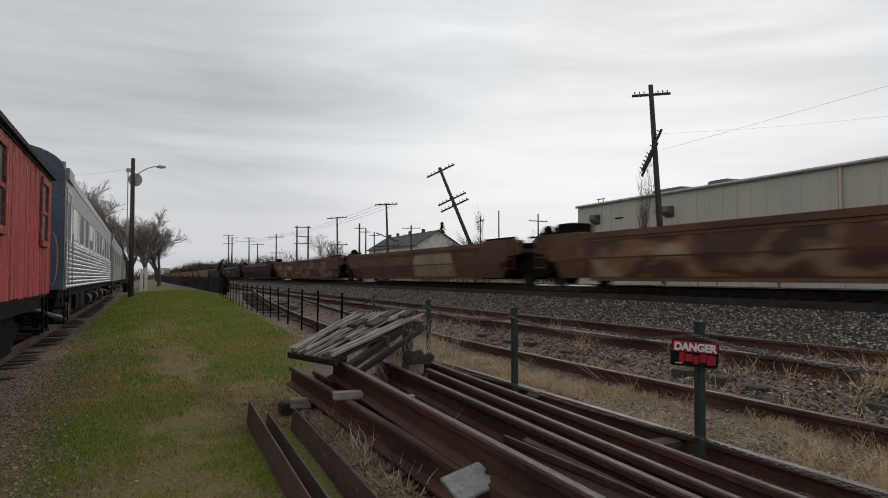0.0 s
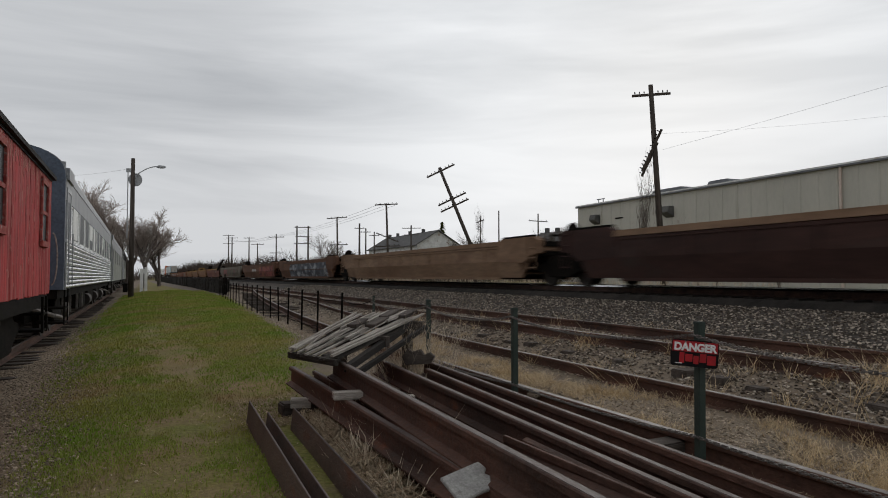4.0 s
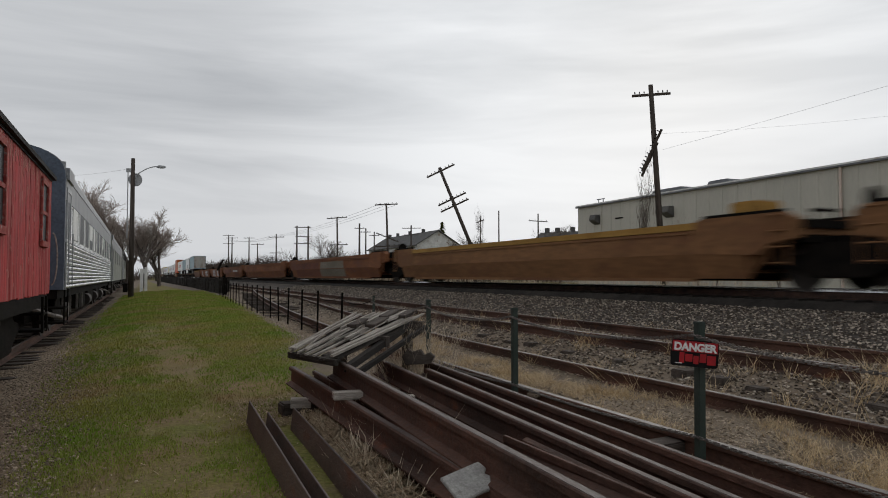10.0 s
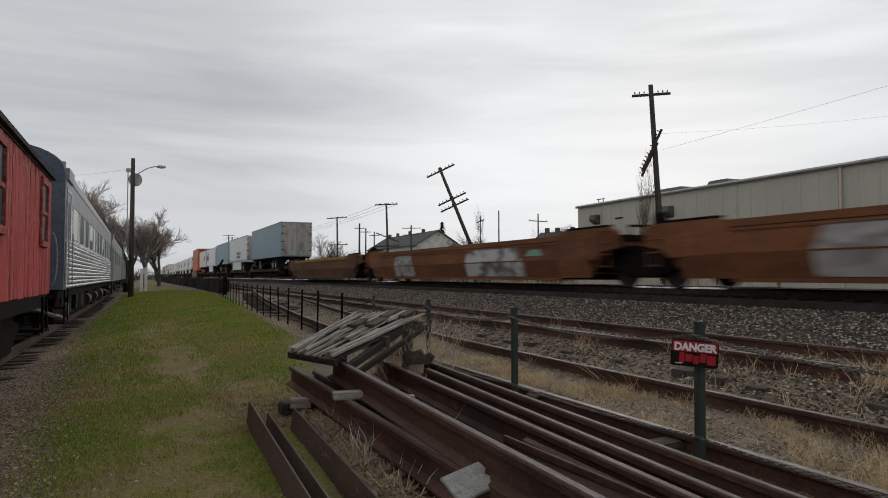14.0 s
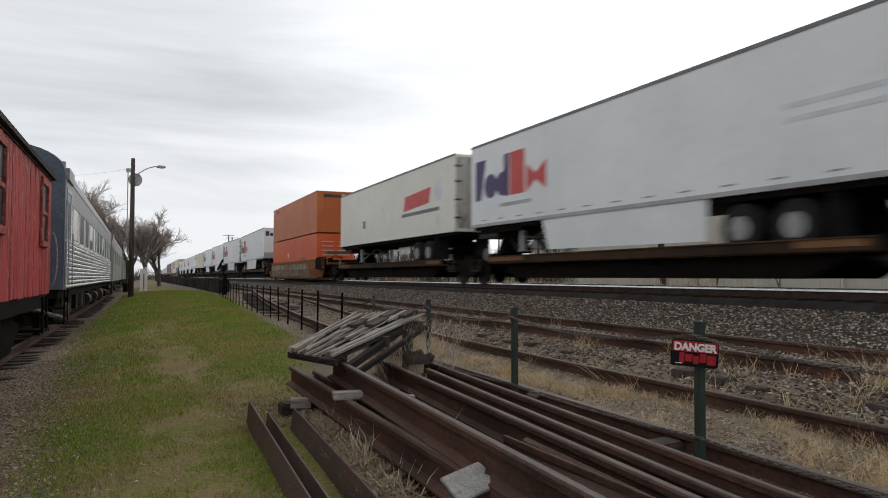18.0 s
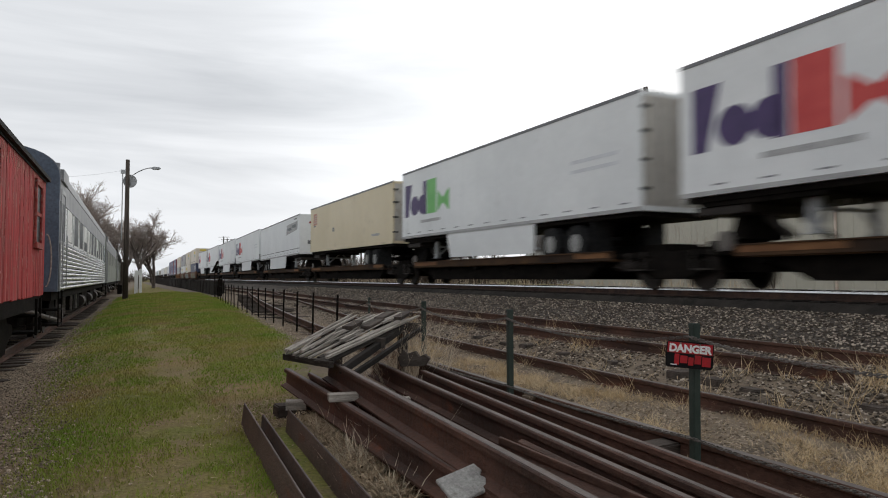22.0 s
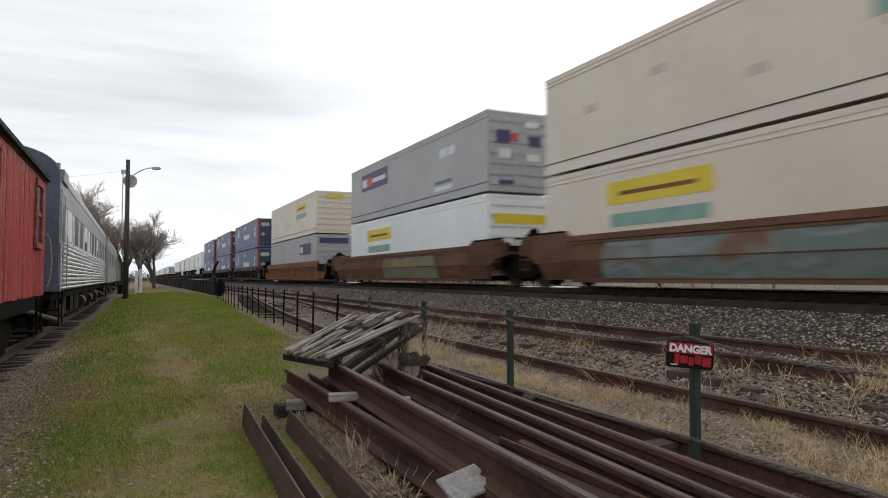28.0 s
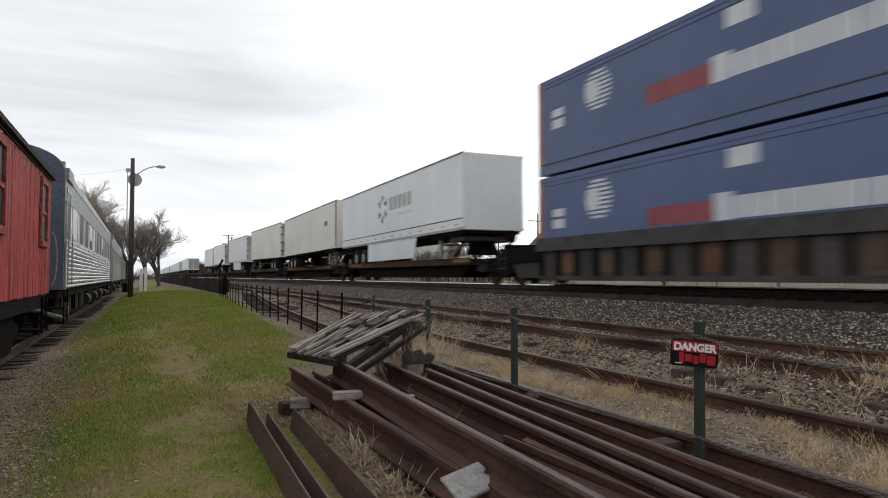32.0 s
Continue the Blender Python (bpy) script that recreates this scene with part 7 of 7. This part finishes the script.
for x, y, h, seed, words in ((-4.8, 84.0, 12.2, 3, "tall bare tree behind the museum coaches"), (-0.3, 86.0, 9.4, 8, "bare spreading tree behind a street lamp"),
                             (1.2, 90.0, 7.6, 9, "low bare tree at the end of the grass"), (-7.2, 84.0, 11.6, 13, "tall bare tree behind the museum coaches"), (-2.4, 92.0, 10.0, 14, "bare tree behind a street lamp")):
    bare_tree(x, y, h, seed, words, spread=0.56, thin=0.55, deep=7, bole=0.16, fine=0.0055, low=0.22, rise=0.70, top=h)
bare_tree(42.6, 66.5, 10.0, 21, "small bare tree beside the warehouse", thin=0.7)
bare_tree(28.0, 117.0, 10.5, 22, "bare bushy tree beyond the main line", thin=0.7)
bare_tree(29.5, 121.0, 10.0, 23, "bare bushy tree beyond the main line", thin=0.7)
bare_tree(28.6, 60.0, 7.0, 24, "scrubby bare tree tangled round a leaning pole", thin=0.5, deep=7)
bare_tree(26.2, 58.0, 6.4, 27, "scrubby bare tree tangled round a leaning pole", thin=0.5, deep=7)
bare_tree(25.0, 60.0, 5.6, 31, "scrubby bare tree tangled round a leaning pole", thin=0.5)
bare_tree(34.0, 64.0, 6.2, 32, "thin bare tree beyond the main line", thin=0.5)
bare_tree(24.0, 25.5, 3.8, 25, "scrubby bare bush beside the warehouse wall", thin=0.5)
bare_tree(23.5, 23.8, 3.9, 26, "scrubby bare bush beside the warehouse wall", thin=0.5)
bare_tree(23.0, 20.0, 3.4, 28, "scrubby bare bush beside the warehouse wall", thin=0.5)
bare_tree(58.0, 150.0, 9.0, 29, "distant bare tree beyond a white house", thin=0.7)


rb = random.Random(40)
for i in range(16):
    y = 88 + 4.5 * i + rb.uniform(-2, 2)
    bare_tree(24 + 0.05 * y + rb.uniform(-2, 8), y, rb.uniform(4.8, 7.0), 60 + i, "brown leafless bush beyond the main line", spread=0.6, thin=0.6)


def conifer(x, y, h):
    t = thing("conifer", "dark pointed evergreen tree beside a house", "tree", pose(x, y, ground_z(x, y)))
    part("trunk", Shape().tube((0, 0, -0.3), (0, 0, h * 0.9), 0.2, 0.05, n=6), MAT["bark"], t)
    rng, g = random.Random(4), Shape()
    for i in range(420):
        u = rng.random() ** 0.7
        a, r, z = rng.uniform(0, 6.28), (1 - u) * h * 0.24 * rng.uniform(0.6, 1.1) + 0.1, u * h
        c = Vector((r * math.cos(a), r * math.sin(a), z))
        d = Vector((math.cos(a), math.sin(a), -0.4)) * 0.5
        s = Vector((-math.sin(a), math.cos(a), 0)) * 0.22
        g.add([c - d * 0.6 - s, c - d * 0.6 + s, c + d], [(0, 1, 2)])
    part("crown", g, MAT["grass"], t, "dense dark needles")


conifer(53.4, 126.0, 11.4)


def scatter_twigs(name, spots, material, label, category, seed, lean=0.4):
    """Thin upright slips in clumps: spots of (x, y, z, radius, height, how many, width)."""
    rng, g = random.Random(seed), Shape()
    for x, y, z, rad, h, many, w in spots:
        for _ in range(many):
            a, r = rng.uniform(0, 6.28), rad * math.sqrt(rng.random())
            p = Vector((x + r * math.cos(a), y + r * math.sin(a), z))
            b = rng.uniform(0, 6.28)
            t = p + Vector((lean * h * rng.uniform(-1, 1), lean * h * rng.uniform(-1, 1), h * rng.uniform(0.45, 1.0)))
            m = p.lerp(t, 0.55) + Vector((rng.uniform(-1, 1), rng.uniform(-1, 1), rng.uniform(0, 1))) * h * 0.1
            s = Vector((math.cos(b), math.sin(b), 0)) * w
            g.add([p - s, p + s, m + s * 0.7, m - s * 0.7, t], [(0, 1, 2, 3), (3, 2, 4)])
    return solid(name, g, material, label, category, kind="stuff")


rng = random.Random(77)
def thicket(name, mounds, material, label, seed):
    """Rounded leafless bushes of many short twigs: mounds of (x, y, z, radius, height, how many, twig length, width)."""
    r, vs = np.random.RandomState(seed), []
    for x, y, z, rad, h, many, l, w in mounds:
        a, u, k = r.rand(many) * 6.283, r.rand(many) ** 0.5, r.rand(many)
        px, py = x + rad * u * np.cos(a), y + rad * u * np.sin(a)
        pz = z + h * np.sqrt(np.maximum(0.02, 1 - u * u)) * k ** 0.7
        d = np.stack([r.randn(many) * 0.45 + 0.35 * np.cos(a) * u, r.randn(many) * 0.45, 0.35 + r.rand(many)], 1) * l
        b = r.rand(many) * 6.283
        s = np.stack([np.cos(b) * w, np.sin(b) * w, 0 * b], 1)
        p = np.stack([px, py, pz], 1)
        vs.append(np.stack([p - s, p + s, p + d], 1).reshape(-1, 3))
    v = np.concatenate(vs)
    me = bpy.data.meshes.new(name)
    me.from_pydata(v.tolist(), [], np.arange(len(v)).reshape(-1, 3).tolist())
    me.materials.append(material)
    return tagged(new(name, me), label, "brush", kind="stuff")


far = []
for i in range(240):
    y = 75 + 330 * rng.random() ** 1.3
    far.append((rng.uniform(20, 48), y, 0.2, rng.uniform(2, 4.5), rng.uniform(1.6, 4.6) * (0.8 + y / 420), 620, 0.7 + y * 0.002, 0.012 + y * 0.00016))
for i in range(70):
    far.append((rng.uniform(18, 60), rng.uniform(350, 900), 0.2, 9, rng.uniform(5, 11), 420, 2.2, 0.14))
    far.append((rng.uniform(-60, 0), rng.uniform(110, 400), -0.3, 5, rng.uniform(2, 4.2), 420, 1.0, 0.05))
thicket("far_brush", far, MAT["brush"], "line of brown leafless brush beyond the tracks", 5)
by_wall = [(23.4, 25.9, 0.3, 0.8, 3.7, 420, 0.7, 0.006), (23.4, 24.4, 0.3, 0.9, 3.0, 420, 0.7, 0.006), (23.4, 27.7, 0.3, 0.6, 2.9, 260, 0.6, 0.005), (23.6, 21.5, 0.3, 1.0, 2.7, 320, 0.6, 0.006)]
thicket("wall_brush", by_wall, MAT["twig"], "tangled leafless shrubs between the tracks and a warehouse", 11)
near = []
for i in range(26):
    y = rng.uniform(8, 60)
    near.append((rng.uniform(16, 19), y, 0.4, rng.uniform(0.6, 1.6), rng.uniform(0.5, 1.2), 60, 0.012))
scatter_twigs("tall_weeds", near, MAT["weed"], "dry weeds along the far side of the main line", "weeds", 6)
vines = []
for x, y, z0, z1, n in ((19.15, 23.4, 2.6, 6.0, 46), (19.5, 23.3, 3.4, 7.2, 12), (20.1, 41.0, 2.8, 6.4, 20)):
    vines += [(x + rng.uniform(-0.22, 0.22), y, rng.uniform(z0, z1 - 1.2), 0.14, 1.2, 5, 0.006) for _ in range(n)]
scatter_twigs("hanging_vines", vines, MAT["brush"], "dead vines hanging from leaning utility poles", "vines", 7, 0.2)

# ---- dry grass between the tracks, weeds among the rails, lawn ----
spots = []
for i in range(1500):
    x, y = rng.uniform(3.4, 5.0) + rng.gauss(0, 0.1), -7.0 + 23 * rng.random()
    if noise.noise(Vector((x * 1.1, y * 0.75, 8.0))) > 0.02 and abs(x - 3.44) > 0.12:
        spots.append((x, y, ground_z(x, y), 0.14, rng.uniform(0.05, 0.15), 46, 0.0020))
for i in range(90):
    x, y = rng.choice((5.2, 5.85, 7.6)) + rng.uniform(-0.3, 0.3), rng.uniform(3, 16)
    spots.append((x, y, ground_z(x, y), 0.12, rng.uniform(0.10, 0.34), 16, 0.0028))
for i in range(46):
    x, y = 6.1 + rng.uniform(-0.3, 1.4), rng.uniform(3.4, 4.5)
    spots.append((x, y, ground_z(x, y), 0.16, rng.uniform(0.15, 0.42), 34, 0.003))
scatter_twigs("dry_grass", spots, MAT["straw"], "pale dry grass growing between the old tracks", "grass", 8, 1.1)
spots = []
for i in range(130):
    y = rng.uniform(1.9, 5.5)
    x = rng.uniform(0.99 + 0.029 * y, 1.33)
    spots.append((x, y, ground_z(x, y) + 0.02, 0.06, rng.uniform(0.08, 0.17), 16, 0.0024))
for i in range(34):
    x, y = rng.uniform(1.19, 1.30), rng.uniform(2.2, 5.3)
    spots.append((x, y, ground_z(x, y) + 0.04, 0.03, rng.uniform(0.20, 0.34), 3, 0.0032))
for i in range(20):
    x, y = rng.uniform(1.42, 1.72), rng.uniform(4.0, 6.2)
    spots.append((x, y, ground_z(x, y), 0.08, rng.uniform(0.3, 0.5), 5, 0.0024))
for i in range(16):
    x, y = rng.uniform(2.1, 2.85), rng.uniform(6.5, 7.5)
    spots.append((x, y, ground_z(x, y), 0.12, rng.uniform(0.5, 0.95), 9, 0.003))
for i in range(22):
    x, y = rng.uniform(2.3, 2.95), rng.uniform(6.6, 7.7)
    spots.append((x, y, ground_z(x, y), 0.10, rng.uniform(0.6, 1.05), 7, 0.0022))
for i in range(14):
    x, y = rng.uniform(2.6, 3.25), rng.uniform(7.0, 8.6)
    spots.append((x, y, ground_z(x, y), 0.15, rng.uniform(0.5, 1.15), 12, 0.003))
scatter_twigs("dead_weeds", spots, MAT["weed"], "dead stalks sprouting through a heap of rails", "weeds", 9, 0.65)


# trodden patches of the grass: middle, half width and half length, how bare
WORN = ((0.12, 17.0, 0.55, 3.5, 0.8), (0.50, 11.0, 0.42, 2.2, 0.85), (0.38, 6.6, 0.36, 1.3, 0.75), (-0.05, 4.7, 0.34, 0.45, 0.8), (0.95, 7.2, 0.30, 1.6, 0.6), (-0.35, 12.5, 0.35, 1.6, 0.5), (1.1, 24.0, 0.6, 4.0, 0.5))


def lawn():
    r = np.random.RandomState(3)
    n = 300000
    y = np.where(r.rand(n) < 0.14, -9 + 17 * r.rand(n), 2.8 - 3.0 * r.rand(n) + 60 * r.rand(n) ** 2.3)
    left = -0.45 - 0.85 * np.clip((y - 4) / 16, 0, 1)
    right = 0.95 + 1.6 * np.clip((y - 5) / 9, 0, 1) + 0.8 * np.clip((y - 15) / 12, 0, 1) + 0.8 * np.clip((y - 27) / 17, 0, 1)
    x = left + (right - left) * r.rand(n)
    x = x + 0.16 * r.randn(n) - (x < left + 0.5) * 0.5 * r.rand(n)
    thin = np.array([noise.noise(Vector((a * 1.3, b * 0.9, 1.0))) + 0.7 * noise.noise(Vector((a * 5, b * 4, 4.0))) for a, b in zip(x, y)])
    keep = thin + 0.9 * r.rand(n) + np.clip((y - 6) / 8, 0, 1) > 0.15
    for cx, cy, rx, ry, bare in WORN:
        d = ((x - cx) / rx) ** 2 + ((y - cy) / ry) ** 2 + 1.6 * thin
        keep &= r.rand(n) > 1.05 * bare * np.exp(-np.maximum(d, 0))
    keep &= (y > 6.2) | (x < 0.63 + 0.028 * y)
    x, y = x[keep], y[keep]
    n = len(x)
    z = np.array([ground_z(a, b) for a, b in zip(x, y)])
    h = (0.010 + 0.024 * r.rand(n) ** 3) * (1 + np.clip(y, 0, 60) * 0.03)
    a, w = r.rand(n) * 6.283, 0.0020 + 0.00055 * np.clip(y, 0, 60)
    dx, dy = np.cos(a) * w, np.sin(a) * w
    lx, ly = (r.rand(n) - 0.5) * h * 1.3, (r.rand(n) - 0.5) * h * 1.3
    v = np.stack([np.stack([x - dx, y - dy, z - 0.004], 1), np.stack([x + dx, y + dy, z - 0.004], 1), np.stack([x + lx, y + ly, z + h], 1)], 1).reshape(-1, 3)
    me = bpy.data.meshes.new("lawn")
    me.from_pydata(v.tolist(), [], np.arange(3 * n).reshape(-1, 3).tolist())
    me.materials.append(MAT["blade"])
    tagged(new("lawn", me), "short patchy green grass with worn brown spots", "grass", kind="stuff")


lawn()


def litter(name, many, place, size, label, seed):
    """Small flat slips of dead leaf and stalk lying about."""
    r = np.random.RandomState(seed)
    p = place(r, many)
    n = len(p)
    a, l, w = r.rand(n) * 6.283, size[0] + (size[1] - size[0]) * r.rand(n) ** 2, 0.0015 + 0.004 * r.rand(n) ** 3
    d = np.stack([np.cos(a) * l, np.sin(a) * l, (r.rand(n) - 0.3) * l * 0.8], 1)
    s = np.stack([-np.sin(a) * w, np.cos(a) * w, 0 * a], 1)
    v = np.stack([p - d - s, p - d + s, p + d + s, p + d - s], 1).reshape(-1, 3)
    me = bpy.data.meshes.new(name)
    me.from_pydata(v.tolist(), [], np.arange(4 * n).reshape(-1, 4).tolist())
    me.materials.append(MAT["litter"])
    return tagged(new(name, me), label, "litter", kind="stuff")


def in_rect(x0, x1, y0, y1, up, power=1.7):
    def place(r, n):
        x, y = x0 + (x1 - x0) * r.rand(n) + 0.1 * r.randn(n), y0 - 2.5 * r.rand(n) * (power > 1) + (y1 - y0) * r.rand(n) ** power
        return np.array([(a, b, ground_z(a, b) + up * (0.3 + r.rand())) for a, b in zip(x, y)])
    return place


litter("leaf_litter", 7000, in_rect(-1.2, 1.3, -4, 15, 0.014), (0.008, 0.03), "dead leaves and stalks scattered on short grass", 21)
litter("heap_litter", 2600, in_rect(0.80, 1.25, 5.8, 7.2, 0.02, 1.0), (0.01, 0.04), "brown litter at the end of a heap of rails", 25)
litter("dead_stalks", 30000, in_rect(2.9, 5.1, -3, 20, 0.022), (0.015, 0.07), "broken dry stalks lying between the rails", 22)
def beside_angle(r, n):
    y = 0.8 + 4.9 * r.rand(n)
    x = 0.975 + 0.029 * y + (0.355 - 0.029 * y) * r.rand(n)
    return np.array([(a, b, ground_z(a, b) + 0.12 * (0.2 + r.rand())) for a, b in zip(x, y)])


litter("dead_straw", 9000, beside_angle, (0.015, 0.06), "dry straw caught among old rails", 23)
litter("dead_twigs", 9000, in_rect(5.0, 8.4, -2, 22, 0.03), (0.015, 0.06), "dry stalks scattered on gravel", 24)


def stones(name, many, place, size, material, label, seed):
    """Loose broken stones, each a jittered octahedron-like lump."""
    r = np.random.RandomState(seed)
    base = np.array([(1, 0, 0), (0, 1, 0), (-1, 0, 0), (0, -1, 0), (0.5, 0.5, 0.7), (-0.5, 0.5, 0.7), (-0.5, -0.5, 0.7), (0.5, -0.5, 0.7), (0, 0, -0.6)])
    faces = np.array([(0, 1, 4), (1, 2, 5), (2, 3, 6), (3, 0, 7), (1, 5, 4), (2, 6, 5), (3, 7, 6), (0, 4, 7), (4, 5, 6), (4, 6, 7), (1, 0, 8), (2, 1, 8), (3, 2, 8), (0, 3, 8)])
    pos = place(r, many)
    many = len(pos)
    s = size[0] + (size[1] - size[0]) * r.rand(many) ** 1.5
    v = base[None] * (1 + 0.5 * (r.rand(many, 9, 3) - 0.5)) * s[:, None, None] * np.array([1, 1, 0.75])
    a = r.rand(many) * 6.283
    c, d = np.cos(a)[:, None], np.sin(a)[:, None]
    v = np.stack([v[..., 0] * c - v[..., 1] * d, v[..., 0] * d + v[..., 1] * c, v[..., 2]], -1) + pos[:, None]
    f = faces[None] + (np.arange(many) * 9)[:, None, None]
    me = bpy.data.meshes.new(name)
    me.from_pydata(v.reshape(-1, 3).tolist(), [], f.reshape(-1, 3).tolist())
    me.materials.append(material)
    return tagged(new(name, me), label, "gravel", kind="stuff")


def bank_z(x):
    return float(np.interp(x, [-4.4, -3.4, -2.8, -1.75, -1.2], [0.15, 0.3, 0.4, 0.54, 0.57]))


def on_bank(r, n):
    y = np.where(r.rand(n) < 0.12, -8 + 14 * r.rand(n), 4 - 4 * r.rand(n) + 45 * r.rand(n) ** 1.6)
    x = -4.0 + 2.85 * r.rand(n)
    return np.array([(track_x(b) + a, b, max(bank_z(a), ground_z(track_x(b) + a, b)) + 0.008) for a, b in zip(x, y)])


def on_sidings(r, n):
    y = np.where(r.rand(n) < 0.12, -8 + 12 * r.rand(n), 3.0 - 3 * r.rand(n) + 30 * r.rand(n) ** 1.6)
    x = 4.95 + 3.6 * r.rand(n) + 0.12 * r.randn(n)
    return np.array([(a, b, ground_z(a, b) + 0.004) for a, b in zip(x, y)])


def in_near_track(r, n):
    y = np.where(r.rand(n) < 0.12, -8 + 12 * r.rand(n), 2.6 - 3 * r.rand(n) + 26 * r.rand(n) ** 1.6)
    x = 2.75 + 2.2 * r.rand(n) + 0.15 * r.randn(n)
    return np.array([(a, b, ground_z(a, b) + 0.002) for a, b in zip(x, y)])


def by_coaches(r, n):
    y = np.where(r.rand(n) < 0.15, -8 + 14 * r.rand(n), 3.5 - 3 * r.rand(n) + 26 * r.rand(n) ** 1.7)
    x = -0.45 - 0.85 * np.clip((y - 4) / 16, 0, 1) + 0.12 * r.randn(n) + 0.5 * (r.rand(n) < 0.03) - 2.2 * r.rand(n) ** 0.8
    return np.array([(a, b, ground_z(a, b) + 0.005) for a, b in zip(x, y)])


stones("bank_ballast", 46000, on_bank, (0.011, 0.028), MAT["stone"], "grey broken stone on the main line's bank", 1)
stones("siding_gravel", 60000, on_sidings, (0.008, 0.023), MAT["stone"], "grey gravel round the rusty sidings", 2)
stones("loose_gravel", 30000, in_near_track, (0.005, 0.018), MAT["gravel"], "small loose gravel along the fence", 3)
stones("pale_gravel", 52000, by_coaches, (0.004, 0.017), MAT["gravel"], "pale loose gravel beside the museum track", 4)

# a gravel lane that crosses beyond the grass
lane = Shape()
LANE = [(47, 4.2, 4.6), (52, 3.6, 4.55), (64, 2.7, 4.5), (80, 2.1, 4.35), (105, 1.5, 3.85), (150, 0.6, 2.65), (220, -0.4, 1.2)]
rows = []
for (ya, la, ra), (yb, lb, rb) in zip(LANE, LANE[1:]):
    for i in range(8):
        u = i / 8
        rows.append((ya + (yb - ya) * u, la + (lb - la) * u, ra + (rb - ra) * u))
for y, l, r in rows:
    lane.v += [(l + (r - l) * k / 6, y, ground_z(l + (r - l) * k / 6, y) + 0.02) for k in range(7)]
lane.f = [(j * 7 + k, j * 7 + k + 1, j * 7 + k + 8, j * 7 + k + 7) for j in range(len(rows) - 1) for k in range(6)]
solid("gravel_lane", lane, MAT["path"], "pale gravel lane beyond the grass strip", "lane", pose(0, 0, 0), kind="structure")


def motions():
    """The train runs by at a steady speed along the main line towards the camera's side of the place."""
    for ob, q, z, pitch in TRAIN:
        rows = []
        for t in range(33):
            y = q - t * SPEED
            if t in (0, 32) or -30 < y < 290:
                rows.append((t, pose(track_x(y), y, z, pitch, 0, heading(y))))
        walk(ob, rows)


motions()
